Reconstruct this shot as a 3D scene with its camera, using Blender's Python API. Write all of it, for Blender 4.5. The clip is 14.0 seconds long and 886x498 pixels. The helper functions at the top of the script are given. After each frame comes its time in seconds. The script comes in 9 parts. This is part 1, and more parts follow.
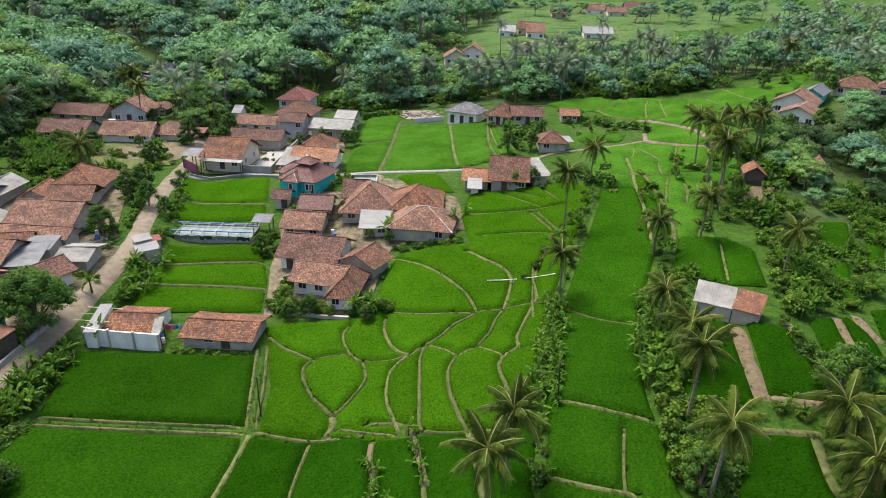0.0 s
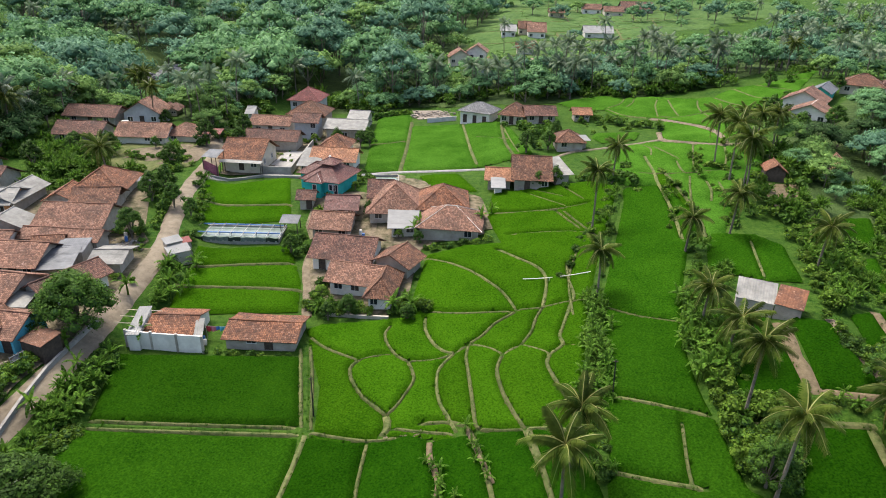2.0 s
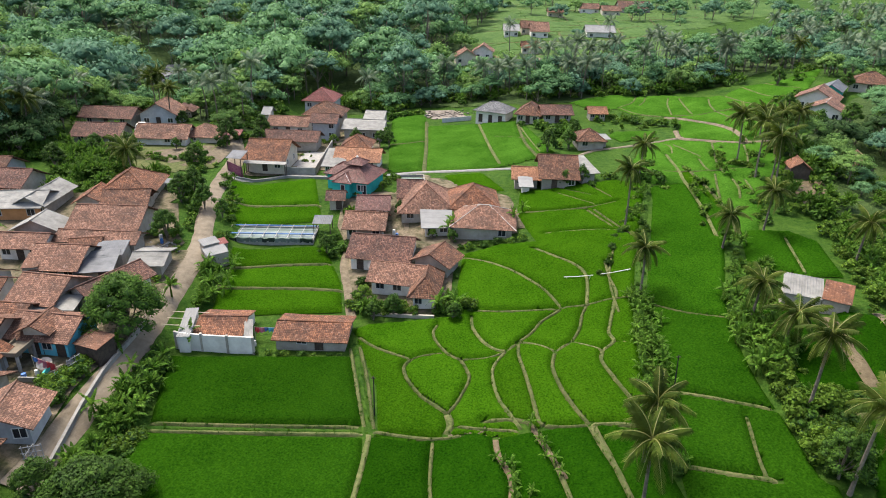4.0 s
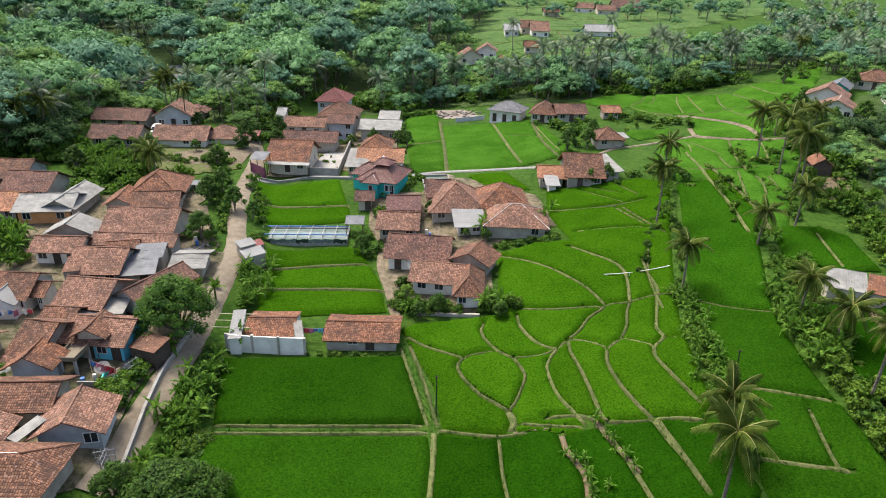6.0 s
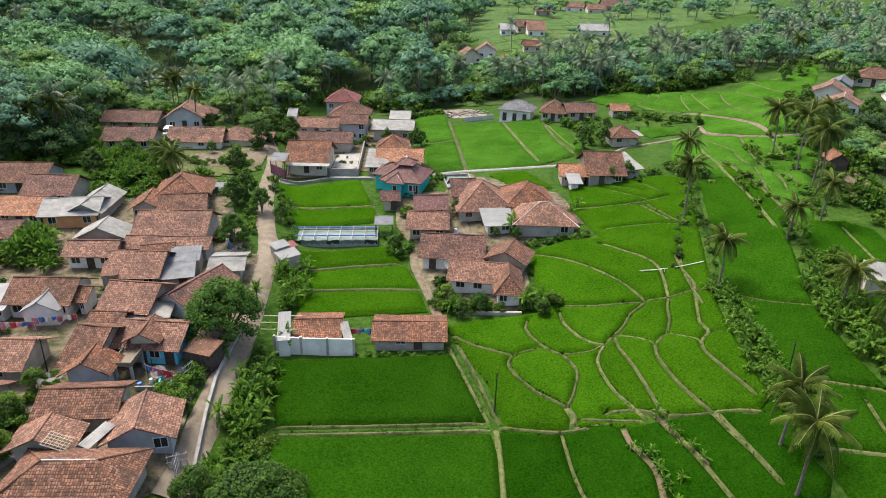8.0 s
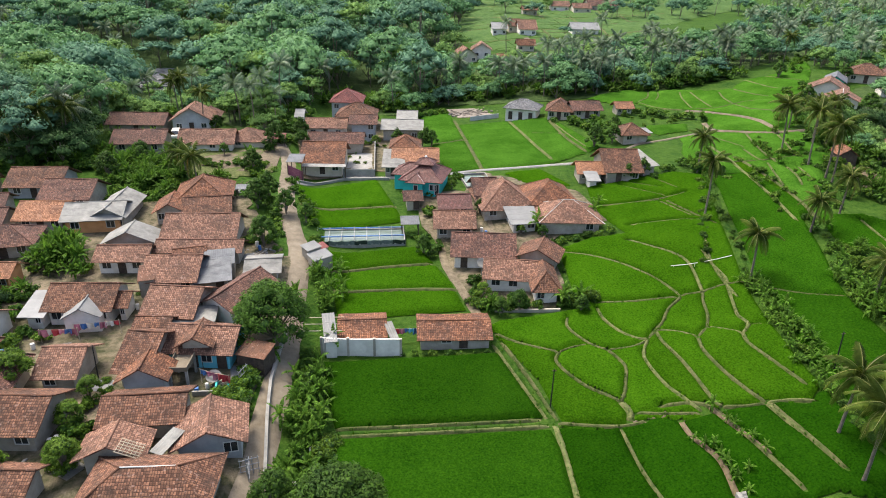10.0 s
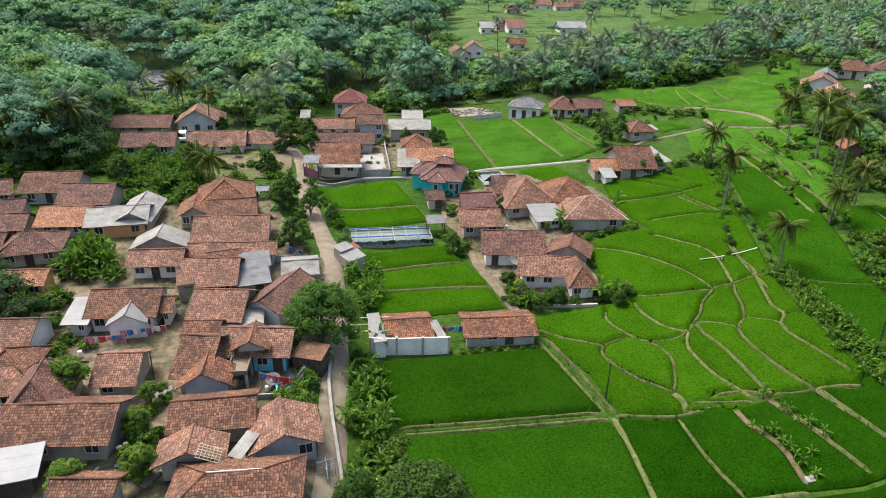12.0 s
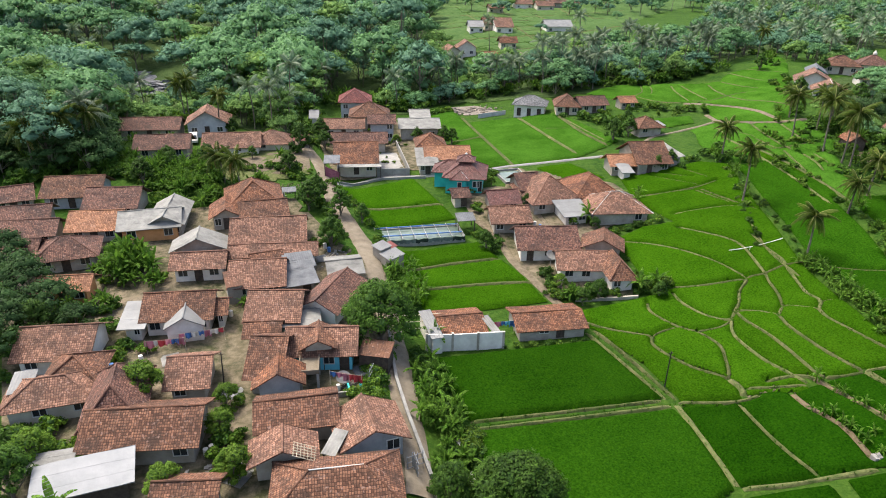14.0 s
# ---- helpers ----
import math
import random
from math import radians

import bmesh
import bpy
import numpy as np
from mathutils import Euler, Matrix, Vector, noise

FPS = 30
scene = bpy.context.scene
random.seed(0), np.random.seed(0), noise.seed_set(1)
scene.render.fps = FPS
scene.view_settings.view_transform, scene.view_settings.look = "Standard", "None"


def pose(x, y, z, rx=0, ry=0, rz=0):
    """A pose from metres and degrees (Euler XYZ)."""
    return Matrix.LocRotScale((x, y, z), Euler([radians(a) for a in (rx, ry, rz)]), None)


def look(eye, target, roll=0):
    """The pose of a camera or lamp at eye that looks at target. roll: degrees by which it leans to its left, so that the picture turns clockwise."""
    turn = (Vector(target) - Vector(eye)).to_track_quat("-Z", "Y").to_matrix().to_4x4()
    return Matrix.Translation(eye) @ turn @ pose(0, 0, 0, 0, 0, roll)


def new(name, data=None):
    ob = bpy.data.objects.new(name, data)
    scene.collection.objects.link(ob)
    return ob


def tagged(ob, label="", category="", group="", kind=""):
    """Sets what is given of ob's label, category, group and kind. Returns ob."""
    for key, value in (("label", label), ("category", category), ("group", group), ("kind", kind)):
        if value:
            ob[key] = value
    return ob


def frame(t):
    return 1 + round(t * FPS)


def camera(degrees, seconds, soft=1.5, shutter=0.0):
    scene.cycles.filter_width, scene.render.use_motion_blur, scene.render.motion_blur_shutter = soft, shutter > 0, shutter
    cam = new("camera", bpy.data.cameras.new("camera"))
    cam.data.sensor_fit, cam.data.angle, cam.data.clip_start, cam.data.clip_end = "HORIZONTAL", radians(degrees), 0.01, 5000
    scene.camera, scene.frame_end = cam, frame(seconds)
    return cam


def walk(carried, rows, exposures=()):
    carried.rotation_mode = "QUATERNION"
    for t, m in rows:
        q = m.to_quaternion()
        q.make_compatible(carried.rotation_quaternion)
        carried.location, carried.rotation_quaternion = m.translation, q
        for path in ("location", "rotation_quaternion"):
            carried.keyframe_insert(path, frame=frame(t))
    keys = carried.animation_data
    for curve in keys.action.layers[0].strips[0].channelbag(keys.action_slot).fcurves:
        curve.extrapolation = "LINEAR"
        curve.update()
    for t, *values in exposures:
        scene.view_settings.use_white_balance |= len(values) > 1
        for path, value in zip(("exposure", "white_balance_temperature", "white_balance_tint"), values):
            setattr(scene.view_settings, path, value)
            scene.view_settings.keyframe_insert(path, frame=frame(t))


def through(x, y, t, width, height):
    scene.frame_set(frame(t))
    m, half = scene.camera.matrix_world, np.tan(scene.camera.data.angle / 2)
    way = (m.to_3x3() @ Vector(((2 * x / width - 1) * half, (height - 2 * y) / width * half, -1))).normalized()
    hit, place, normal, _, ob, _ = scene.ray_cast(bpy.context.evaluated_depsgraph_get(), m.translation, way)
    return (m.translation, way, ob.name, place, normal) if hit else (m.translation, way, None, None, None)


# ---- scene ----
cam = camera(70.00, 14.0, soft=1.0)
PATH = [
    (0.0, 0.000, 0.000, 41.376, 4.022, -24.096, 1.605),
    (0.5, -1.423, -0.201, 41.371, 3.736, -24.097, 1.590),
    (1.0, -2.933, -0.411, 41.366, 3.461, -24.098, 1.575),
    (1.5, -4.518, -0.625, 41.360, 3.194, -24.099, 1.559),
    (2.0, -6.166, -0.840, 41.353, 2.928, -24.100, 1.544),
    (2.5, -7.868, -1.054, 41.346, 2.660, -24.101, 1.528),
    (3.0, -9.614, -1.262, 41.338, 2.385, -24.102, 1.512),
    (3.5, -11.395, -1.463, 41.329, 2.099, -24.103, 1.496),
    (4.0, -13.205, -1.654, 41.320, 1.800, -24.105, 1.479),
    (4.5, -15.038, -1.834, 41.310, 1.483, -24.106, 1.463),
    (5.0, -16.889, -1.999, 41.299, 1.147, -24.107, 1.446),
    (5.5, -18.753, -2.150, 41.287, 0.789, -24.109, 1.429),
    (6.0, -20.629, -2.285, 41.275, 0.407, -24.110, 1.412),
    (6.5, -22.513, -2.402, 41.262, 0.000, -24.112, 1.395),
    (7.0, -24.407, -2.502, 41.248, -0.434, -24.113, 1.378),
    (7.5, -26.310, -2.583, 41.234, -0.894, -24.115, 1.360),
    (8.0, -28.223, -2.647, 41.219, -1.382, -24.116, 1.342),
    (8.5, -30.149, -2.693, 41.203, -1.898, -24.118, 1.324),
    (9.0, -32.092, -2.722, 41.186, -2.441, -24.120, 1.306),
    (9.5, -34.056, -2.734, 41.169, -3.010, -24.121, 1.288),
    (10.0, -36.047, -2.730, 41.151, -3.604, -24.123, 1.270),
    (10.5, -38.072, -2.713, 41.132, -4.222, -24.125, 1.251),
    (11.0, -40.138, -2.684, 41.113, -4.862, -24.127, 1.232),
    (11.5, -42.255, -2.644, 41.093, -5.521, -24.129, 1.213),
    (12.0, -44.433, -2.596, 41.072, -6.196, -24.131, 1.194),
    (12.5, -46.682, -2.542, 41.050, -6.886, -24.133, 1.175),
    (13.0, -49.016, -2.485, 41.028, -7.586, -24.135, 1.156),
    (13.5, -51.446, -2.429, 41.005, -8.292, -24.137, 1.136),
    (14.0, -53.987, -2.377, 40.981, -9.001, -24.139, 1.116),
]
# seconds, place, then yaw, pitch and roll in degrees
walk(cam, [(t, Matrix.Translation((x, y, z)) @ pose(0, 0, 0, 0, 0, yaw) @ pose(0, 0, 0, 90 + pitch) @ pose(0, 0, 0, 0, 0, roll)) for t, x, y, z, yaw, pitch, roll in PATH])

# ---- light: hazy daylight, a soft high sun ----
world = bpy.data.worlds.new("hazy_sky")
scene.world = world
world.use_nodes = True
wn = world.node_tree
sky = wn.nodes.new("ShaderNodeTexSky")
sky.sky_type = "NISHITA"
sky.sun_disc = False
SUN_UP, SUN_FROM = 62.0, 318.0        # elevation; compass bearing from +y, clockwise
sky.sun_elevation, sky.sun_rotation = radians(SUN_UP), radians(SUN_FROM)
sky.dust_density, sky.air_density, sky.ozone_density = 5.0, 0.9, 1.0
wn.links.new(sky.outputs[0], wn.nodes["Background"].inputs[0])
wn.nodes["Background"].inputs[1].default_value = 0.15
sun = new("sun", bpy.data.lights.new("sun", "SUN"))
sun.data.energy, sun.data.angle, sun.data.color = 1.65, radians(20.0), (1.0, 0.96, 0.89)
b_, e_ = radians(SUN_FROM), radians(SUN_UP)
sun.matrix_world = look((math.sin(b_) * math.cos(e_) * 300, math.cos(b_) * math.cos(e_) * 300, math.sin(e_) * 300), (0, 0, 0))
scene.view_settings.exposure = 1.39


# ---- materials ----
def material(name, dark, light, grain=1.0, broad=0.1, rough=0.85, bump=0.3, spec=0.3, metal=0.0, vary=0.12, detail=6.0, through=0.0, span=0.16, wide_share=0.4):
    """Two colours mixed by noise at two scales (sizes per metre), with fine relief and a little change from object to object."""
    m = bpy.data.materials.new(name)
    m.use_nodes = True
    nt = m.node_tree
    n, l = nt.nodes, nt.links
    b = n["Principled BSDF"]
    geo = n.new("ShaderNodeNewGeometry")
    fine, wide = n.new("ShaderNodeTexNoise"), n.new("ShaderNodeTexNoise")
    for tex, s, d in ((fine, grain, detail), (wide, broad, 3.0)):
        tex.inputs["Scale"].default_value, tex.inputs["Detail"].default_value = s, d
        tex.inputs["Roughness"].default_value = 0.65
        l.new(geo.outputs["Position"], tex.inputs["Vector"])
    mean = n.new("ShaderNodeMath")
    mean.operation = "MULTIPLY_ADD"
    l.new(fine.outputs[0], mean.inputs[0])
    mean.inputs[1].default_value = 1 - wide_share
    half = n.new("ShaderNodeMath")
    half.operation = "MULTIPLY"
    half.inputs[1].default_value = wide_share
    l.new(wide.outputs[0], half.inputs[0])
    l.new(half.outputs[0], mean.inputs[2])
    ramp = n.new("ShaderNodeMapRange")
    ramp.inputs[1].default_value, ramp.inputs[2].default_value = 0.5 - span, 0.5 + span
    l.new(mean.outputs[0], ramp.inputs[0])
    mix = n.new("ShaderNodeMix")
    mix.data_type = "RGBA"
    mix.inputs[6].default_value, mix.inputs[7].default_value = (*dark, 1), (*light, 1)
    l.new(ramp.outputs[0], mix.inputs[0])
    info, hsv = n.new("ShaderNodeObjectInfo"), n.new("ShaderNodeHueSaturation")
    var = n.new("ShaderNodeMapRange")
    var.inputs[3].default_value, var.inputs[4].default_value = 1.0 - vary, 1.0 + vary
    l.new(info.outputs["Random"], var.inputs[0])
    l.new(var.outputs[0], hsv.inputs["Value"])
    l.new(mix.outputs[2], hsv.inputs["Color"])
    l.new(hsv.outputs[0], b.inputs["Base Color"])
    b.inputs["Roughness"].default_value, b.inputs["Metallic"].default_value = rough, metal
    b.inputs["Specular IOR Level"].default_value = spec
    if bump:
        bp = n.new("ShaderNodeBump")
        bp.inputs["Strength"].default_value, bp.inputs["Distance"].default_value = bump, 0.6 / grain
        l.new(fine.outputs[0], bp.inputs["Height"])
        l.new(bp.outputs[0], b.inputs["Normal"])
    if through:
        tl, add = n.new("ShaderNodeBsdfTranslucent"), n.new("ShaderNodeMixShader")
        add.inputs[0].default_value = through
        l.new(hsv.outputs[0], tl.inputs[0])
        l.new(b.outputs[0], add.inputs[1])
        l.new(tl.outputs[0], add.inputs[2])
        l.new(add.outputs[0], n["Material Output"].inputs[0])
    return m


def tile_material(name, dark, light, stain, size=(0.21, 0.25), rough=0.8, vary=0.12, stained=0.5):
    """Clay roof tiles in courses (UV in metres), each tile of its own tone, with dark weathered patches."""
    m = bpy.data.materials.new(name)
    m.use_nodes = True
    nt = m.node_tree
    n, l = nt.nodes, nt.links
    b = n["Principled BSDF"]
    uv, geo = n.new("ShaderNodeUVMap"), n.new("ShaderNodeNewGeometry")
    brick = n.new("ShaderNodeTexBrick")
    brick.offset = 0.0
    brick.inputs["Scale"].default_value = 1.0
    brick.inputs["Brick Width"].default_value, brick.inputs["Row Height"].default_value = size
    brick.inputs["Mortar Size"].default_value = 0.028
    brick.inputs["Mortar Smooth"].default_value = 0.6
    brick.inputs["Color1"].default_value, brick.inputs["Color2"].default_value = (*[c * 0.8 for c in dark], 1), (*[c * 1.28 for c in light], 1)
    # Joint lines darkened, with the shadow between tiles put into their colour.
    brick.inputs["Mortar"].default_value = (*[c * 0.5 for c in dark], 1)
    wob, shift = n.new("ShaderNodeTexNoise"), n.new("ShaderNodeMix")
    wob.inputs["Scale"].default_value, wob.inputs["Detail"].default_value = 1.6, 4.0
    shift.data_type, shift.blend_type = "RGBA", "ADD"
    shift.inputs[0].default_value = 0.19
    l.new(uv.outputs[0], wob.inputs["Vector"])
    l.new(uv.outputs[0], shift.inputs[6])
    l.new(wob.outputs["Color"], shift.inputs[7])
    l.new(shift.outputs[2], brick.inputs["Vector"])
    patch, fine = n.new("ShaderNodeTexNoise"), n.new("ShaderNodeTexNoise")
    patch.inputs["Scale"].default_value, patch.inputs["Detail"].default_value = 0.42, 12.0
    patch.inputs["Roughness"].default_value = 0.74
    fine.inputs["Scale"].default_value, fine.inputs["Detail"].default_value = 7.5, 9.0
    fine.inputs["Roughness"].default_value = 0.85
    for tex in (patch, fine):
        l.new(geo.outputs["Position"], tex.inputs["Vector"])
    ramp = n.new("ShaderNodeMapRange")
    ramp.inputs[1].default_value, ramp.inputs[2].default_value = 0.45, 0.62
    ramp.inputs[3].default_value, ramp.inputs[4].default_value = 0.03, min(1.0, stained + 0.35)
    l.new(patch.outputs[0], ramp.inputs[0])
    mix = n.new("ShaderNodeMix")
    mix.data_type = "RGBA"
    mix.inputs[7].default_value = (*stain, 1)
    l.new(ramp.outputs[0], mix.inputs[0])
    l.new(brick.outputs[0], mix.inputs[6])
    ov = n.new("ShaderNodeMix")
    ov.data_type, ov.blend_type = "RGBA", "OVERLAY"
    ov.inputs[0].default_value = 1.0
    spots, few, pale = n.new("ShaderNodeTexNoise"), n.new("ShaderNodeMapRange"), n.new("ShaderNodeMix")
    spots.inputs["Scale"].default_value, spots.inputs["Detail"].default_value = 3.2, 3.0
    few.inputs[1].default_value, few.inputs[2].default_value, few.inputs[4].default_value = 0.60, 0.70, 0.55
    pale.data_type = "RGBA"
    pale.inputs[7].default_value = (*[0.10 + 0.95 * c for c in light], 1)
    l.new(geo.outputs["Position"], spots.inputs["Vector"])
    l.new(spots.outputs[0], few.inputs[0])
    l.new(few.outputs[0], pale.inputs[0])
    l.new(mix.outputs[2], pale.inputs[6])
    l.new(pale.outputs[2], ov.inputs[6])
    l.new(fine.outputs[0], ov.inputs[7])
    info, hsv = n.new("ShaderNodeObjectInfo"), n.new("ShaderNodeHueSaturation")
    var = n.new("ShaderNodeMapRange")
    var.inputs[3].default_value, var.inputs[4].default_value = 1 - vary, 1 + vary
    l.new(info.outputs["Random"], var.inputs[0])
    l.new(var.outputs[0], hsv.inputs["Value"])
    l.new(ov.outputs[2], hsv.inputs["Color"])
    l.new(hsv.outputs[0], b.inputs["Base Color"])
    b.inputs["Roughness"].default_value, b.inputs["Specular IOR Level"].default_value = rough, 0.25
    bp = n.new("ShaderNodeBump")
    bp.inputs["Strength"].default_value, bp.inputs["Distance"].default_value = 1.0, 0.06
    bp.invert = True
    l.new(brick.outputs["Fac"], bp.inputs["Height"])
    l.new(bp.outputs[0], b.inputs["Normal"])
    return m


RICE = material("rice_dark_green", (0.005092, 0.02534, 0.001013), (0.0235, 0.07442, 0.003798), grain=5.0, broad=0.16, bump=1.0, spec=0.0, vary=0.10, detail=8, through=0.2, span=0.14, wide_share=0.22)
RICE_GREEN = material("rice_bright_green", (0.006048, 0.03376, 0.001287), (0.03226, 0.09837, 0.005148), grain=5.0, broad=0.18, bump=1.0, spec=0.0, vary=0.14, detail=8, through=0.2, span=0.14, wide_share=0.22)
RICE_MID = material("rice_full_green", (0.003145, 0.02009, 0.00065), (0.01615, 0.05908, 0.00245), grain=5.0, broad=0.3, bump=1.0, spec=0.0, vary=0.12, detail=8, through=0.2, span=0.14, wide_share=0.22)
RICE_LIGHT = material("rice_yellow_green", (0.01087, 0.04363, 0.001205), (0.04337, 0.1132, 0.0045), grain=5.0, broad=0.2, bump=1.0, spec=0.0, vary=0.16, detail=8, through=0.2, span=0.14, wide_share=0.22)
RICE_UPPER = material("rice_bright_upper_field", (0.01796, 0.0626, 0.00468), (0.06185, 0.1543, 0.0162), grain=4.0, broad=0.15, bump=1.0, spec=0.0, vary=0.12, detail=5, through=0.2, span=0.13)
# Far fields only: the pale veil of haze is mixed into this colour.
RICE_FAR = material("rice_far_hazed", (0.045, 0.105, 0.022), (0.115, 0.195, 0.052), grain=0.5, broad=0.05, bump=0.6, spec=0.08, vary=0.25, through=0.2)
GRASS = material("rough_grass", (0.0108, 0.04268, 0.003825), (0.05535, 0.1049, 0.01403), grain=1.3, broad=0.18, bump=1.0, spec=0.05, vary=0.0, detail=11)
BUND = material("bund_earth_and_grass", (0.034, 0.060, 0.012), (0.132, 0.132, 0.056), grain=1.8, broad=0.35, bump=0.8, spec=0.06, vary=0.2, detail=9)
SOIL = material("bare_soil", (0.072, 0.058, 0.036), (0.205, 0.168, 0.115), grain=1.1, broad=0.15, bump=0.7, spec=0.1, vary=0.1, detail=8)
RUBBLE = material("pale_rubble_and_earth", (0.144, 0.1188, 0.0925), (0.3024, 0.2664, 0.222), grain=1.4, broad=0.2, bump=0.7, spec=0.1, vary=0.1, detail=8)
SOIL_RED = material("brown_ploughed_soil", (0.0823, 0.0621, 0.0348), (0.171, 0.137, 0.0828), grain=1.8, broad=0.25, bump=0.8, spec=0.08, detail=9)
YARD = material("trodden_yard_with_weeds", (0.042, 0.046, 0.020), (0.1845, 0.1496, 0.1003), grain=0.9, broad=0.22, bump=0.7, spec=0.08, vary=0.0, detail=9, span=0.10)
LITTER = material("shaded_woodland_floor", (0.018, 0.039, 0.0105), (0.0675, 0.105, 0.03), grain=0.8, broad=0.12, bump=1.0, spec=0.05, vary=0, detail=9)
ROAD = material("worn_concrete_road", (0.1109, 0.08929, 0.06068), (0.2184, 0.1843, 0.1362), grain=0.9, broad=0.12, bump=0.35, spec=0.1, detail=9, vary=0)
CONCRETE = material("grey_concrete", (0.1592, 0.1521, 0.1359), (0.3045, 0.2952, 0.2666), grain=1.2, broad=0.25, bump=0.25, detail=8)
WHITE = material("white_painted_wall", (0.51, 0.4729, 0.4092), (0.79, 0.7508, 0.6696), grain=0.7, broad=0.3, bump=0.12, rough=0.75, detail=9, vary=0.08)
GREY = material("bare_render_wall", (0.240, 0.208, 0.165), (0.430, 0.390, 0.322), grain=0.9, broad=0.3, bump=0.3, detail=8)
BLUEGREY = material("blue_grey_wall", (0.275, 0.285, 0.285), (0.440, 0.455, 0.455), grain=0.8, broad=0.3, bump=0.2, detail=7)
CREAM = material("cream_wall", (0.40, 0.35, 0.26), (0.62, 0.56, 0.44), grain=0.8, broad=0.3, bump=0.2, detail=7)
TEAL = material("turquoise_wall", (0.018, 0.324, 0.306), (0.045, 0.468, 0.423), grain=0.6, broad=0.3, bump=0.12, rough=0.6, detail=6, vary=0.03)
SKYBLUE = material("sky_blue_wall", (0.08, 0.36, 0.46), (0.16, 0.52, 0.60), grain=0.8, broad=0.3, bump=0.15, rough=0.6)
ORANGE = material("orange_wall", (0.42, 0.19, 0.07), (0.60, 0.30, 0.13), grain=0.8, broad=0.3, bump=0.15)
DARKWOOD = material("dark_timber", (0.035, 0.026, 0.02), (0.10, 0.075, 0.055), grain=3.0, broad=0.6, bump=0.4, vary=0.2)
BAMBOO = material("pale_bamboo", (0.30, 0.26, 0.18), (0.52, 0.46, 0.34), grain=3.0, broad=0.6, bump=0.3, vary=0.15)
METAL_PALE = material("pale_sheet_roof", (0.1373, 0.1391, 0.1332), (0.2256, 0.2256, 0.2133), grain=0.6, broad=0.25, rough=0.65, bump=0.12, spec=0.3, vary=0.12, detail=9)
METAL_GREY = material("weathered_asbestos_roof", (0.1104, 0.108, 0.09744), (0.2576, 0.252, 0.2251), grain=0.9, broad=0.3, rough=0.8, bump=0.25, vary=0.1, detail=9)
METAL_WHITE = material("white_sheet_roof", (0.158, 0.166, 0.169), (0.232, 0.235, 0.235), grain=0.6, broad=0.2, rough=0.55, bump=0.08, spec=0.3, vary=0.03, detail=9)
METAL_DARK = material("dark_sheet_roof", (0.05, 0.055, 0.06), (0.13, 0.135, 0.14), grain=0.9, broad=0.3, rough=0.6, bump=0.2, vary=0.1, detail=9)
BLACK = material("black_painted_steel", (0.008, 0.009, 0.010), (0.02, 0.02, 0.022), grain=2.0, broad=0.5, rough=0.6, bump=0.1)
GLASS = material("dark_window_glass", (0.012, 0.016, 0.02), (0.03, 0.036, 0.04), grain=0.7, broad=0.3, rough=0.12, bump=0, spec=0.6, vary=0.2)
TRIM = material("pale_trim", (0.468, 0.459, 0.425), (0.629, 0.612, 0.578), grain=1.2, broad=0.4, rough=0.6, bump=0.1)
WATER = material("still_pond_water", (0.06, 0.085, 0.06), (0.13, 0.16, 0.12), grain=0.5, broad=0.1, rough=0.08, bump=0.02, spec=0.6)
BLUEPAINT = material("blue_painted_steel", (0.03, 0.10, 0.28), (0.07, 0.18, 0.40), grain=2, broad=0.5, rough=0.5, bump=0.1)
RIVERBED = material("grey_river_stones", (0.049, 0.0504, 0.05148), (0.21, 0.216, 0.2262), grain=0.7, broad=0.15, bump=1.0, spec=0.2, rough=0.6, detail=9, span=0.1)
NET = material("grey_netting", (0.07, 0.09, 0.08), (0.16, 0.19, 0.175), grain=4, broad=0.4, rough=0.7, bump=0.3)
TILE_BROWN = tile_material("brown_clay_tiles", (0.1058, 0.04671, 0.02622), (0.2285, 0.1099, 0.06311), (0.04665, 0.02679, 0.01765), vary=0.06)
TILE_DUSTY = tile_material("dusty_pink_clay_tiles", (0.1611, 0.07829, 0.04997), (0.3069, 0.1637, 0.1055), (0.0716, 0.0408, 0.02801), vary=0.06)
TILE_WARM = tile_material("warm_clay_tiles", (0.1337, 0.05277, 0.02503), (0.2795, 0.1223, 0.06273), (0.05664, 0.02906, 0.01825), vary=0.06, stained=0.6)
TILE_DARK = tile_material("dark_old_clay_tiles", (0.09613, 0.04695, 0.03345), (0.2072, 0.102, 0.06959), (0.04424, 0.02734, 0.02164), vary=0.06)
TILE_ORANGE = tile_material("orange_clay_tiles", (0.246, 0.108, 0.0532), (0.41, 0.2, 0.1064), (0.123, 0.064, 0.0418), stained=0.25)
TILE_RED = tile_material("red_painted_tiles", (0.15, 0.04675, 0.0405), (0.2325, 0.07225, 0.0585), (0.0825, 0.03825, 0.036), stained=0.2)
TILE_MAROON = tile_material("maroon_metal_tiles", (0.115, 0.0451, 0.0361), (0.18, 0.0779, 0.0615), (0.0779, 0.041, 0.0353), stained=0.3, rough=0.6, vary=0.05)
TILE_GREY = tile_material("grey_roof_tiles", (0.12, 0.12, 0.12), (0.22, 0.22, 0.22), (0.07, 0.07, 0.07), stained=0.3)
LEAF = material("broad_leaves", (0.0165, 0.0494, 0.005445), (0.0748, 0.15, 0.01692), grain=1.6, broad=0.3, bump=0.0, spec=0.12, rough=0.65, vary=0.25, through=0.3)
LEAF_LIGHT = material("light_leaves", (0.036, 0.086, 0.006375), (0.126, 0.205, 0.0225), grain=1.6, broad=0.3, bump=0.0, spec=0.12, rough=0.65, vary=0.25, through=0.35)
